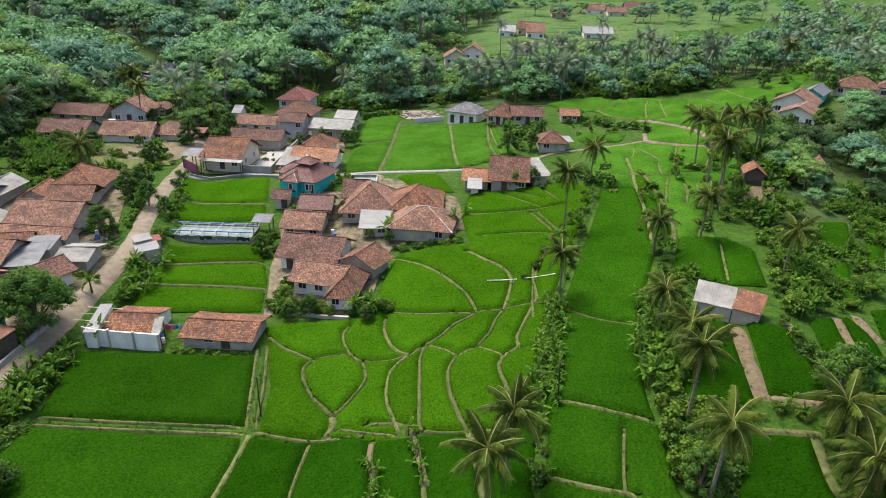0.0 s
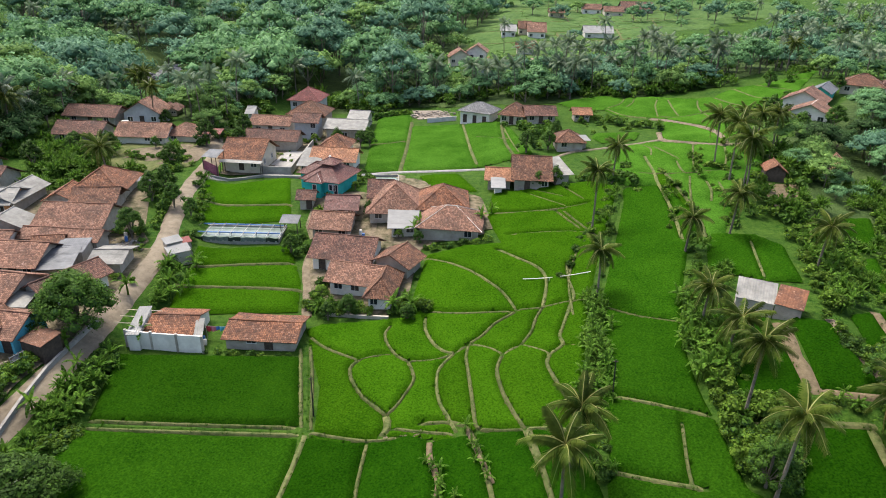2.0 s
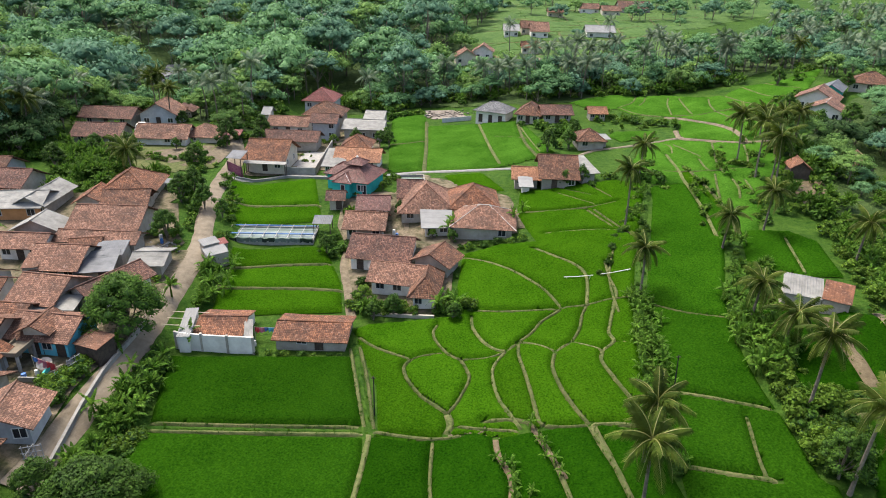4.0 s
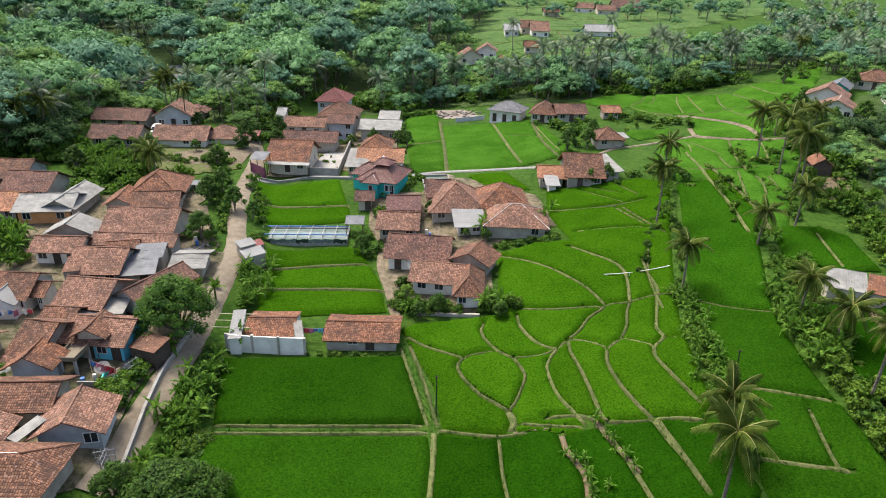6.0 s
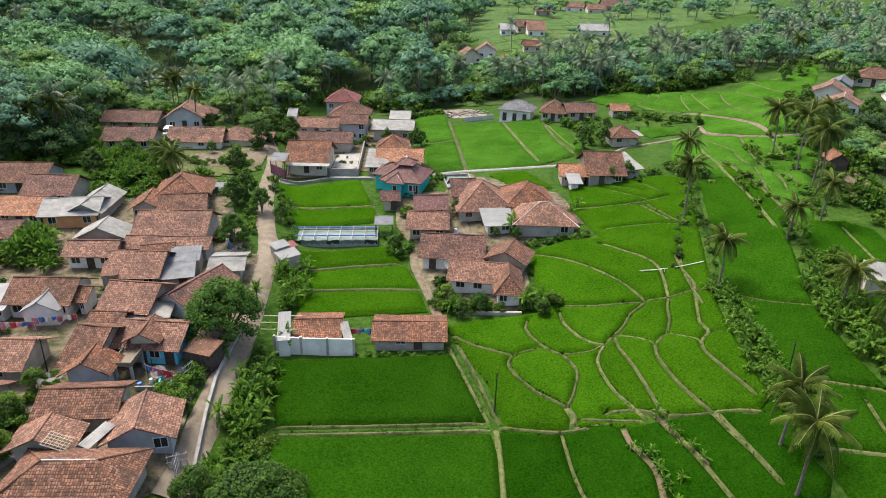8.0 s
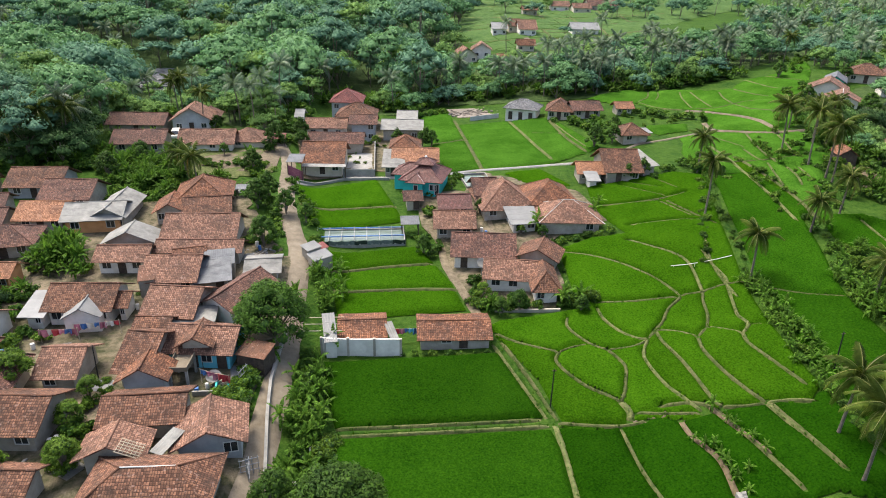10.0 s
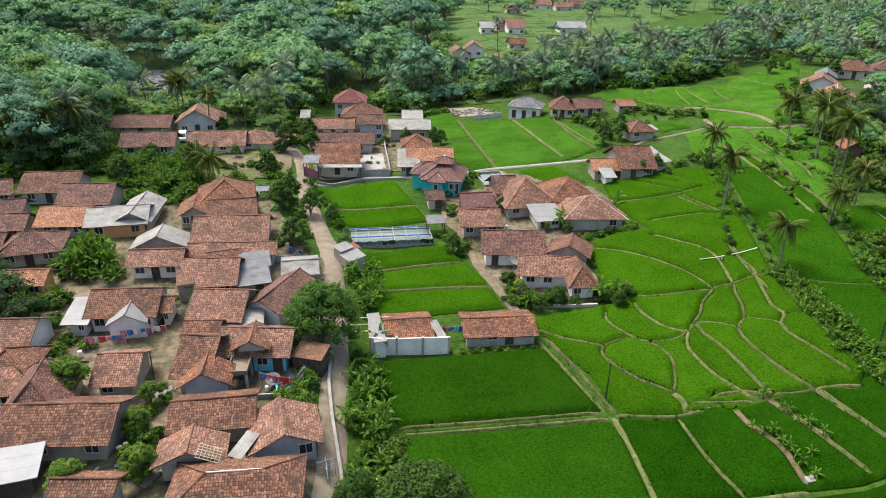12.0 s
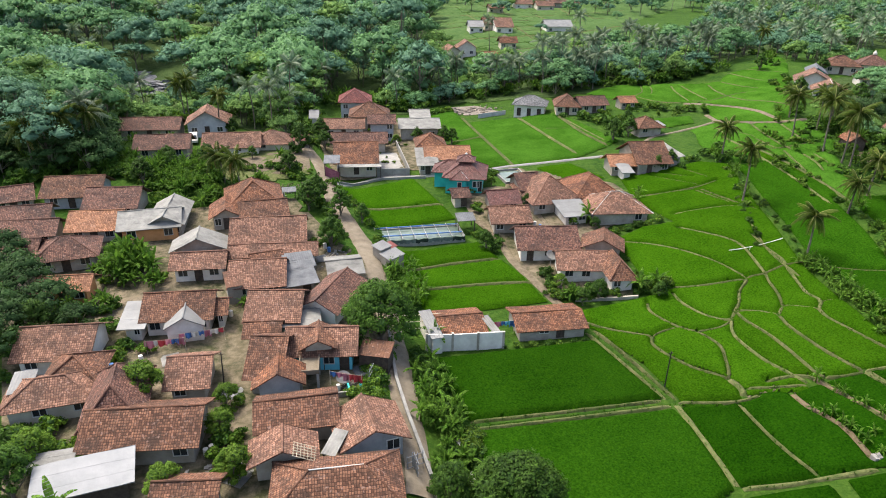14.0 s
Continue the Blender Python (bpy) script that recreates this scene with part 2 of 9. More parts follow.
# Yellow, green and blue-green sets lifted pale and bluish: distance haze put into colour.
WOOD_YELLOW = material("hazed_yellow_green_woodland_leaves", (0.05744, 0.1223, 0.02765), (0.153, 0.2544, 0.06912), grain=0.35, broad=0.05, bump=0.0, spec=0.06, rough=0.6, vary=0.2, through=0.3, span=0.2)
WOOD_MID = material("hazed_green_woodland_leaves", (0.04656, 0.1202, 0.04212), (0.1358, 0.2516, 0.0972), grain=0.35, broad=0.05, bump=0.0, spec=0.06, rough=0.6, vary=0.2, through=0.3, span=0.2)
WOOD_BLUE = material("hazed_blue_green_woodland_leaves", (0.03975, 0.1009, 0.05568), (0.1086, 0.2031, 0.1169), grain=0.35, broad=0.05, bump=0.0, spec=0.06, rough=0.6, vary=0.2, through=0.3, span=0.2)
WOOD_DARK = material("dark_grove_leaves", (0.014, 0.040, 0.012), (0.056, 0.104, 0.030), grain=0.5, broad=0.08, bump=0.0, spec=0.08, rough=0.6, vary=0.2, through=0.25, span=0.2)
# Inner copies of the woodland leaves, mostly darker: crown shade put into the colour.
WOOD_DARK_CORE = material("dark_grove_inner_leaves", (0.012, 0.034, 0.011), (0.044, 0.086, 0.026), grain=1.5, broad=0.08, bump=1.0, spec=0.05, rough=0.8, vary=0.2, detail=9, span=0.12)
WOOD_YELLOW_CORE = material("hazed_yellow_green_inner_leaves", (0.0477, 0.09984, 0.02016), (0.1336, 0.2196, 0.05184), grain=1.5, broad=0.08, bump=1.0, spec=0.06, rough=0.8, vary=0.2, detail=9, span=0.12)
WOOD_MID_CORE = material("hazed_green_inner_leaves", (0.04138, 0.1006, 0.04212), (0.1268, 0.227, 0.0972), grain=1.5, broad=0.08, bump=1.0, spec=0.06, rough=0.8, vary=0.2, detail=9, span=0.12)
WOOD_BLUE_CORE = material("hazed_blue_green_inner_leaves", (0.0371, 0.09107, 0.05568), (0.1086, 0.1945, 0.1197), grain=1.5, broad=0.08, bump=1.0, spec=0.06, rough=0.8, vary=0.2, detail=9, span=0.12)
# Toned-down leaf copy: the shade inside crowns and bushes is in its colour.
LEAF_CORE = material("shade_toned_inner_leaves", (0.02023, 0.05301, 0.01393), (0.06317, 0.1206, 0.03353), grain=2.2, broad=0.3, bump=1.0, spec=0.05, rough=0.8, vary=0.3, detail=9)
PALM = material("palm_fronds", (0.01705, 0.04139, 0.00388), (0.0814, 0.1083, 0.01296), grain=1.2, broad=0.3, bump=0.0, spec=0.1, rough=0.7, vary=0.3, through=0.25)
# Far copy of the fronds, paled and greyed to hold the haze in its colour.
PALM_FAR = material("haze_greyed_palm_fronds", (0.04725, 0.084, 0.0375), (0.1418, 0.1995, 0.1), grain=0.6, broad=0.1, bump=0.0, spec=0.4, rough=0.5, vary=0.3, through=0.25)
PALM_RIB = material("pale_frond_ribs", (0.1233, 0.1316, 0.03024), (0.2475, 0.2392, 0.06804), grain=1.5, broad=0.4, bump=0.0, spec=0.3, rough=0.5, vary=0.2)
PALM_OLD = material("old_palm_fronds", (0.16, 0.12, 0.03), (0.30, 0.22, 0.06), grain=1.2, broad=0.3, bump=0.0, spec=0.3, rough=0.6, vary=0.2, through=0.25)
BANANA = material("banana_leaves", (0.03135, 0.08906, 0.00828), (0.1097, 0.2033, 0.02484), grain=1.2, broad=0.4, bump=0.0, spec=0.06, rough=0.6, vary=0.28, through=0.4)
BARK = material("grey_bark", (0.085, 0.0697, 0.0525), (0.204, 0.1722, 0.1312), grain=4.0, broad=0.8, bump=0.5, vary=0.2)
CLOTH = material("coloured_cloth", (0.30, 0.06, 0.12), (0.55, 0.22, 0.25), grain=1.6, broad=1.2, bump=0.1, vary=0.4)
RED = material("red_paint", (0.34, 0.025, 0.035), (0.48, 0.05, 0.06), grain=1.5, broad=0.4, bump=0.05, rough=0.5)


def island_vary(m, amount):
    """Adds a change of tone from leaf to leaf to a material of joined foliage."""
    nt = m.node_tree
    b = nt.nodes["Principled BSDF"]
    src = b.inputs["Base Color"].links[0].from_socket
    geo, var, hsv = nt.nodes.new("ShaderNodeNewGeometry"), nt.nodes.new("ShaderNodeMapRange"), nt.nodes.new("ShaderNodeHueSaturation")
    var.inputs[3].default_value, var.inputs[4].default_value = 1 - amount, 1 + amount
    nt.links.new(geo.outputs["Random Per Island"], var.inputs[0])
    nt.links.new(var.outputs[0], hsv.inputs["Value"])
    nt.links.new(src, hsv.inputs["Color"])
    for link in list(src.links):
        if link.to_node != hsv:
            nt.links.new(hsv.outputs[0], link.to_socket)
    return m


for foliage, amount in ((LEAF, 0.4), (LEAF_LIGHT, 0.4), (WOOD_YELLOW, 0.14), (WOOD_MID, 0.14), (WOOD_BLUE, 0.14), (WOOD_DARK, 0.35), (BANANA, 0.4)):
    island_vary(foliage, amount)


# ---- the lie of the land ----
def soft_ramp(v, w):
    return w * np.logaddexp(0, v / w)


RISES = [(-10, 50, 14, -0.8977), (0, 47, 8, -0.3455), (-20, 47, 12, 0.1584), (5, 58, 8, -0.0028), (-3, 74, 10, 0.9698), (16, 47, 10, -0.1349),
         (22, 64, 8, -1.2143), (2, 88, 18, -1.2663), (30, 62, 20, 3.3765), (-25, 110, 22, 1.7910), (0, 118, 18, -0.7170), (42, 103, 22, 2.5669),
         (35, 145, 25, -0.5212), (62, 140, 20, 3.6873), (-50, 165, 28, 0.8663), (-12, 162, 25, 0.3661), (0, 295, 60, 3.0892), (-30, 90, 14, 0.0088),
         (95, 185, 42, 6.2), (80, 310, 30, 3.0), (-8, 235, 18, 1.6),
         (3, 72, 9, -1.421), (-4, 54, 7, 0.824), (-18, 58, 7, 0.359), (-8, 62, 6, -0.475), (-10, 74, 9, 0.172), (10, 62, 9, -0.789), (-12, 50, 7, 0.065),
         (3, 84, 9, 0.955), (3, 48, 8, -0.121), (0, 62, 5, -0.381)]


def land(x, y):
    """Height of the ground: paddies at 0, the road bank to the west, a slope to the east, a valley in the far north-west."""
    x, y = np.asarray(x, float), np.minimum(np.asarray(y, float), 900)
    bank = x + 48.5 + 0.28 * np.clip(y - 84, 0, 40)
    z = -0.4168 + 0.1802 * soft_ramp(x + 20, 5) + -0.1724 * soft_ramp(x - 6, 6) + 2.5302 / (1 + np.exp(np.clip(bank / 1.2, -60, 60)))
    z = z + 0.0817 * soft_ramp(y - 72, 8) + -0.1141 * soft_ramp(y - 125, 15) + 0.0077 * soft_ramp(-x - 60, 10) + 0.0785 * soft_ramp(y - 180, 20)
    z = z + -7.1357 * np.exp(-((x + 125) ** 2 + (y - 215) ** 2) / 45**2)
    for a, b, s, h in RISES:
        z = z + h * np.exp(-((x - a) ** 2 + (y - b) ** 2) / s**2)
    return z


def lift(x, y):
    return float(land(x, y))


# ---- mesh helpers ----
def mesh(name, verts, faces, mat, parent=None, label="", uvs=None, smooth=False):
    me = bpy.data.meshes.new(name)
    me.from_pydata([tuple(v) for v in verts], [], faces)
    me.materials.append(mat)
    if uvs is not None:
        lay = me.uv_layers.new()
        lay.data.foreach_set("uv", np.asarray(uvs, float).ravel())
    if smooth:
        me.polygons.foreach_set("use_smooth", [True] * len(me.polygons))
    ob = new(name, me)
    if parent:
        ob.parent = parent
    return tagged(ob, label)


def share(name, source, parent, m):
    """One more object on an existing mesh."""
    ob = new(name, source.data if hasattr(source, "data") else source)
    ob.parent, ob.matrix_basis = parent, m
    return ob


def thing(name, m, label, category, group="", kind=""):
    ob = new(name)
    ob.matrix_world = m
    return tagged(ob, label, category, group, kind)


class Stack:
    """Collects boxes, tubes and sheets into one list of vertices and faces."""

    def __init__(self):
        self.v, self.f = [], []

    def add(self, verts, faces):
        o = len(self.v)
        self.v += [tuple(p) for p in verts]
        self.f += [tuple(i + o for i in q) for q in faces]
        return self

    def box(self, x0, y0, z0, x1, y1, z1, bevel=0.0):
        if bevel:
            b = min(bevel, (x1 - x0) / 3, (y1 - y0) / 3)
            ring = [(x0 + b, y0), (x1 - b, y0), (x1, y0 + b), (x1, y1 - b), (x1 - b, y1), (x0 + b, y1), (x0, y1 - b), (x0, y0 + b)]
        else:
            ring = [(x0, y0), (x1, y0), (x1, y1), (x0, y1)]
        n = len(ring)
        self.add([(*p, z0) for p in ring] + [(*p, z1) for p in ring],
                 [tuple(range(n))[::-1], tuple(range(n, 2 * n))] + [(i, (i + 1) % n, n + (i + 1) % n, n + i) for i in range(n)])
        return self

    def tube(self, points, radii, sides=7):
        verts, faces = [], []
        pts = [Vector(p) for p in points]
        for i, p in enumerate(pts):
            d = (pts[min(i + 1, len(pts) - 1)] - pts[max(i - 1, 0)]).normalized()
            a = d.orthogonal().normalized() if abs(d.z) < 0.9 else Vector((1, 0, 0)).cross(d).normalized()
            b = d.cross(a)
            for k in range(sides):
                t = 2 * math.pi * k / sides
                verts.append(p + (a * math.cos(t) + b * math.sin(t)) * radii[i])
        for i in range(len(pts) - 1):
            for k in range(sides):
                j = (k + 1) % sides
                faces.append((i * sides + k, i * sides + j, (i + 1) * sides + j, (i + 1) * sides + k))
        faces.append(tuple(range((len(pts) - 1) * sides, len(pts) * sides)))
        faces.append(tuple(range(sides))[::-1])
        return self.add(verts, faces)

    def done(self, name, mat, parent=None, label="", smooth=False):
        return mesh(name, self.v, self.f, mat, parent, label, smooth=smooth)


# ---- ground ----
def build_ground():
    xs = np.concatenate([np.linspace(-2400, -420, 20)[:-1], np.linspace(-420, -130, 59)[:-1], np.linspace(-130, 110, 161)[:-1], np.linspace(110, 400, 59)[:-1], np.linspace(400, 2400, 20)])
    ys = np.concatenate([np.linspace(-1500, -60, 16)[:-1], np.linspace(-60, 15, 26)[:-1], np.linspace(15, 190, 118)[:-1], np.linspace(190, 520, 83)[:-1], np.linspace(520, 3000, 24)])
    gx, gy = np.meshgrid(xs, ys)
    gz = land(gx, gy) + 0.06 * np.sin(gx * 0.9 + 1.3 * np.sin(gy * 0.7)) * np.cos(gy * 0.8)
    nx, ny = len(xs), len(ys)
    idx = np.arange(nx * ny).reshape(ny, nx)
    quads = np.stack([idx[:-1, :-1], idx[:-1, 1:], idx[1:, 1:], idx[1:, :-1]], -1).reshape(-1, 4)
    ob = mesh("ground", np.stack([gx, gy, gz - 0.12], -1).reshape(-1, 3), quads.tolist(), GRASS, smooth=True)
    return tagged(ob, "rough grassy village ground with weeds and bare patches", "ground", kind="structure")


build_ground()


def near_line(px, py, line):
    """Distance of points from a chain of straight pieces."""
    best = np.full(px.shape, 1e9)
    for (ax, ay), (bx, by) in zip(line[:-1], line[1:]):
        dx, dy = bx - ax, by - ay
        t = np.clip(((px - ax) * dx + (py - ay) * dy) / (dx * dx + dy * dy + 1e-9), 0, 1)
        best = np.minimum(best, np.hypot(px - ax - t * dx, py - ay - t * dy))
    return best


def inside(px, py, ring):
    odd = np.zeros(px.shape, bool)
    for (ax, ay), (bx, by) in zip(ring, ring[1:] + ring[:1]):
        if ay != by:
            odd ^= ((ay > py) != (by > py)) & (px < (bx - ax) * (py - ay) / (by - ay) + ax)
    return odd


def rounded(line, n=4):
    """A smooth curve through the points of a chain."""
    if len(line) < 3:
        return line
    p = [line[0]] + list(line) + [line[-1]]
    out = []
    for i in range(1, len(p) - 2):
        for k in range(n):
            t = k / n
            out.append(tuple(0.5 * ((2 * p[i][c]) + (-p[i - 1][c] + p[i + 1][c]) * t + (2 * p[i - 1][c] - 5 * p[i][c] + 4 * p[i + 1][c] - p[i + 2][c]) * t * t
                                    + (-p[i - 1][c] + 3 * p[i][c] - 3 * p[i + 1][c] + p[i + 2][c]) * t**3) for c in (0, 1)))
    return out + [line[-1]]


BUNDS = []


def bund(width, *line, high=0.14, mat=None, name="bund"):
    """A low earth bank between paddies, trodden along the top."""
    line = rounded(list(line))
    BUNDS.append((line, width * 0.5))
    fine = []
    for (ax, ay), (bx, by) in zip(line[:-1], line[1:]):
        n = max(1, int(math.hypot(bx - ax, by - ay) / 0.9))
        fine += [(ax + (bx - ax) * k / n, ay + (by - ay) * k / n) for k in range(n)]
    fine.append(line[-1])
    v, f = [], []
    for i, (x, y) in enumerate(fine):
        (ax, ay), (bx, by) = fine[max(i - 1, 0)], fine[min(i + 1, len(fine) - 1)]
        d = math.hypot(bx - ax, by - ay) or 1
        nx, ny = -(by - ay) / d, (bx - ax) / d
        w = width * (0.62 + 0.22 * noise.noise((x * 0.6, y * 0.6, 3.0)))
        for s, h in ((-1.15, -0.2), (-0.55, high), (0, high + 0.03), (0.55, high), (1.15, -0.2)):
            px, py = x + nx * w * s, y + ny * w * s
            if i in (0, len(fine) - 1):
                h = -0.2
            v.append((px, py, lift(px, py) + h + 0.05 * noise.noise((px * 1.7, py * 1.7, 0))))
        if i:
            o = 5 * (i - 1)
            f += [(o + k, o + k + 1, o + k + 6, o + k + 5) for k in range(4)]
    return tagged(mesh(name, v, f, mat or BUND, smooth=True), "narrow earth bund with trodden grass between rice paddies", "bund", "bunds between the paddies", "structure")


def sheet(name, label, category, ring, mat, up=0.05, step=1.5, kind="structure", bump=0.04):
    """A patch of ground cover that lies on the land within a ring."""
    xs, ys = [p[0] for p in ring], [p[1] for p in ring]
    return cover(name, label, category, ring, [], mat, up, step, kind, bump, edge=0.0, one=True, box=(min(xs), min(ys), max(xs), max(ys)))


def cover(name, label, category, ring, banks, mat, up, step, kind, rough, edge, one, box, light=None, group=""):
    """Cuts a grid to the ring and to the banks, draws its rim down to the ground and parts it into separate fields."""
    x0, y0, x1, y1 = box
    gx, gy = np.meshgrid(np.arange(x0 - step, x1 + step * 2, step), np.arange(y0 - step, y1 + step * 2, step))
    near = [(ln, w) for ln, w in banks if max(p[0] for p in ln) > x0 - 2 and min(p[0] for p in ln) < x1 + 2 and max(p[1] for p in ln) > y0 - 2 and min(p[1] for p in ln) < y1 + 2]

    def gap(px, py):
        d = near_line(px, py, ring + ring[:1])
        d = np.where(inside(px, py, ring), d, -d)
        for ln, w in near:
            d = np.minimum(d, near_line(px, py, ln) - w)
        return d

    d = gap(gx, gy)
    e = 0.05
    sx, sy = (gap(gx + e, gy) - d) / e, (gap(gx, gy + e) - d) / e
    length = np.maximum(np.hypot(sx, sy), 0.3)
    rim = d < step * 0.62
    pull = np.clip(np.where(rim & (d > -1.2 * step), -d / length, 0), -0.8 * step, 0.8 * step)
    vx, vy = gx + pull * sx / length, gy + pull * sy / length
    keep = (d > -step * 0.5)
    cell = keep[:-1, :-1] & keep[:-1, 1:] & keep[1:, 1:] & keep[1:, :-1] & ((d[:-1, :-1] > 0) | (d[1:, 1:] > 0) | (d[:-1, 1:] > 0) | (d[1:, :-1] > 0))
    cell &= gap(gx[:-1, :-1] + step / 2, gy[:-1, :-1] + step / 2) > -0.02
    ny, nx = cell.shape
    mark = np.where(cell, 1, 0)
    names = np.zeros(cell.shape, int)
    count = 0
    parts = []
    if one:
        names = mark
        parts = [1] if mark.any() else []
    else:
        for j, i in zip(*np.nonzero(cell)):
            if names[j, i]:
                continue
            count += 1
            todo, size = [(j, i)], 0
            names[j, i] = count
            while todo:
                b, a = todo.pop()
                size += 1
                for q, p in ((b + 1, a), (b - 1, a), (b, a + 1), (b, a - 1)):
                    if 0 <= q < ny and 0 <= p < nx and cell[q, p] and not names[q, p]:
                        names[q, p] = count
                        todo.append((q, p))
            if size > 12:
                parts.append(count)
    rng = np.random.default_rng(7)
    high = land(vx, vy) + np.where(rim, 0.0, up * np.clip(d / (1.7 * step), 0.25, 1)) + np.where(rim, 0, rng.uniform(-rough, rough, d.shape))
    if one:
        high = land(vx, vy) + up + np.where(rim, -up * 0.6, rng.uniform(-rough, rough, d.shape) * 0.3)
    made = []
    for part in parts:
        js, is_ = np.nonzero(names == part)
        used = {}
        v, f = [], []
        for j, i in zip(js, is_):
            q = []
            for b, a in ((j, i), (j, i + 1), (j + 1, i + 1), (j + 1, i)):
                if (b, a) not in used:
                    used[b, a] = len(v)
                    v.append((vx[b, a], vy[b, a], high[b, a]))
                q.append(used[b, a])
            f.append(tuple(q))
        cx, cy = float(np.mean([p[0] for p in v])), float(np.mean([p[1] for p in v]))
        pick = light(cx, cy) if light else mat
        made.append(tagged(mesh(name, v, f, pick, smooth=True), label, category, group, kind))
    return made


def paddies(ring, step, mat, light=None, up=0.46, rough=0.07):
    xs, ys = [p[0] for p in ring], [p[1] for p in ring]
    return cover("rice_paddy", "dense green rice crop standing in a paddy between bunds", "rice paddy", list(ring), BUNDS, mat, up, step, "stuff", rough, 0.0, False,
                 (min(xs), min(ys), max(xs), max(ys)), light, "rice paddies")


def lane(name, label, width, line, mat, up=0.08, category="road"):
    """A road that follows a line over the land, slightly raised, with ragged edges."""
    line = rounded(list(line), 6)
    v, f = [], []
    across = 6
    fine = []
    for (ax, ay), (bx, by) in zip(line[:-1], line[1:]):
        n = max(1, int(math.hypot(bx - ax, by - ay) / 1.0))
        fine += [(ax + (bx - ax) * k / n, ay + (by - ay) * k / n) for k in range(n)]
    fine.append(line[-1])
    for i, (x, y) in enumerate(fine):
        (ax, ay), (bx, by) = fine[max(i - 1, 0)], fine[min(i + 1, len(fine) - 1)]
        d = math.hypot(bx - ax, by - ay) or 1
        nx, ny = -(by - ay) / d, (bx - ax) / d
        for k in range(across + 1):
            s = (k / across - 0.5) * width * (1 + 0.12 * noise.noise((x * 0.5, y * 0.5, k * 0.01)))
            px, py = x + nx * s, y + ny * s
            edge = -0.22 if k in (0, across) else 0.0
            v.append((px, py, lift(px, py) + up + edge + 0.02 * noise.noise((px, py, 1.0))))
        if i:
            o = (across + 1) * (i - 1)
            f += [(o + k, o + k + 1, o + k + across + 2, o + k + across + 1) for k in range(across)]
    return tagged(mesh(name, v, f, mat, smooth=True), label, category, kind="structure")


# ---- houses ----
def roof_slope(parent, a, b, c, d, mat, thick=0.10, course=0.25, name="roof_slope", label=""):
    """A roof slope from the eave a-b up to the ridge d-c, laid in overlapping courses, a little uneven."""
    a, b, c, d = (Vector(p) for p in (a, b, c, d))
    nrm = (b - a).cross(d - a)
    if nrm.length < 1e-6:
        nrm = (b - a).cross(c - a)
    nrm.normalize()
    high = ((d + c) / 2 - (a + b) / 2).length
    if mat.name.startswith(("pale_sheet", "white_sheet", "weathered", "dark_sheet")):
        course = 1.3
    rows, cols = max(3, int(high / course)), max(3, int((b - a).length / 0.9))
    lay = rows * course / max(high, 0.1)
    v, f, uv = [], [], []
    seed = a.x * 3.1 + b.y * 1.7
    for r in range(rows):
        for k, t in enumerate((r / rows, (r + 1) / rows)):
            p, q = a.lerp(d, t), b.lerp(c, t)
            for i in range(cols + 1):
                s = p.lerp(q, i / cols)
                s = s + nrm * ((0.012 if k == 0 else 0.0) + 0.11 * noise.noise((s.x * 0.4 + seed, s.y * 0.5, s.z)) + 0.005 * noise.noise((s.x * 4, s.y * 4 + r, s.z * 4)))
                if r == 0 and k == 0:
                    s = s + (a - d).normalized() * 0.10 * noise.noise((i * 0.9 + seed, 3.0, 0))
                v.append(s)
    n = cols + 1
    for r in range(rows):
        for i in range(cols):
            o = 2 * n * r + i
            f.append((o, o + 1, o + n + 1, o + n))
            if r:
                f.append((o - n, o - n + 1, o + 1, o))
    base = len(v)
    v += [p - nrm * thick for p in (a, b, c, d)] + [a, b, c, d]
    f += [(base + 3, base + 2, base + 1, base)] + [(base + i, base + (i + 1) % 4, base + 4 + (i + 1) % 4, base + 4 + i) for i in range(4)]
    along, upw = (b - a).normalized(), nrm.cross((b - a).normalized())
    flat = [((p - a).dot(along), (p - a).dot(upw) * lay) for p in v]
    for q in f:
        uv += [flat[i] for i in q]
    return mesh(name, v, f, mat, parent, label, uvs=uv)


def ridge_cap(parent, p, q, mat, r=0.10, name="ridge_cap"):
    p, q = Vector(p), Vector(q)
    n = max(2, int((q - p).length / 0.5))
    pts = [p.lerp(q, i / n) + Vector((0, 0, 0.02 + 0.02 * noise.noise((i * 0.7, p.x, p.y)))) for i in range(n + 1)]
    ob = Stack().tube(pts, [r] * (n + 1), 6).done(name, mat, parent)
    return ob


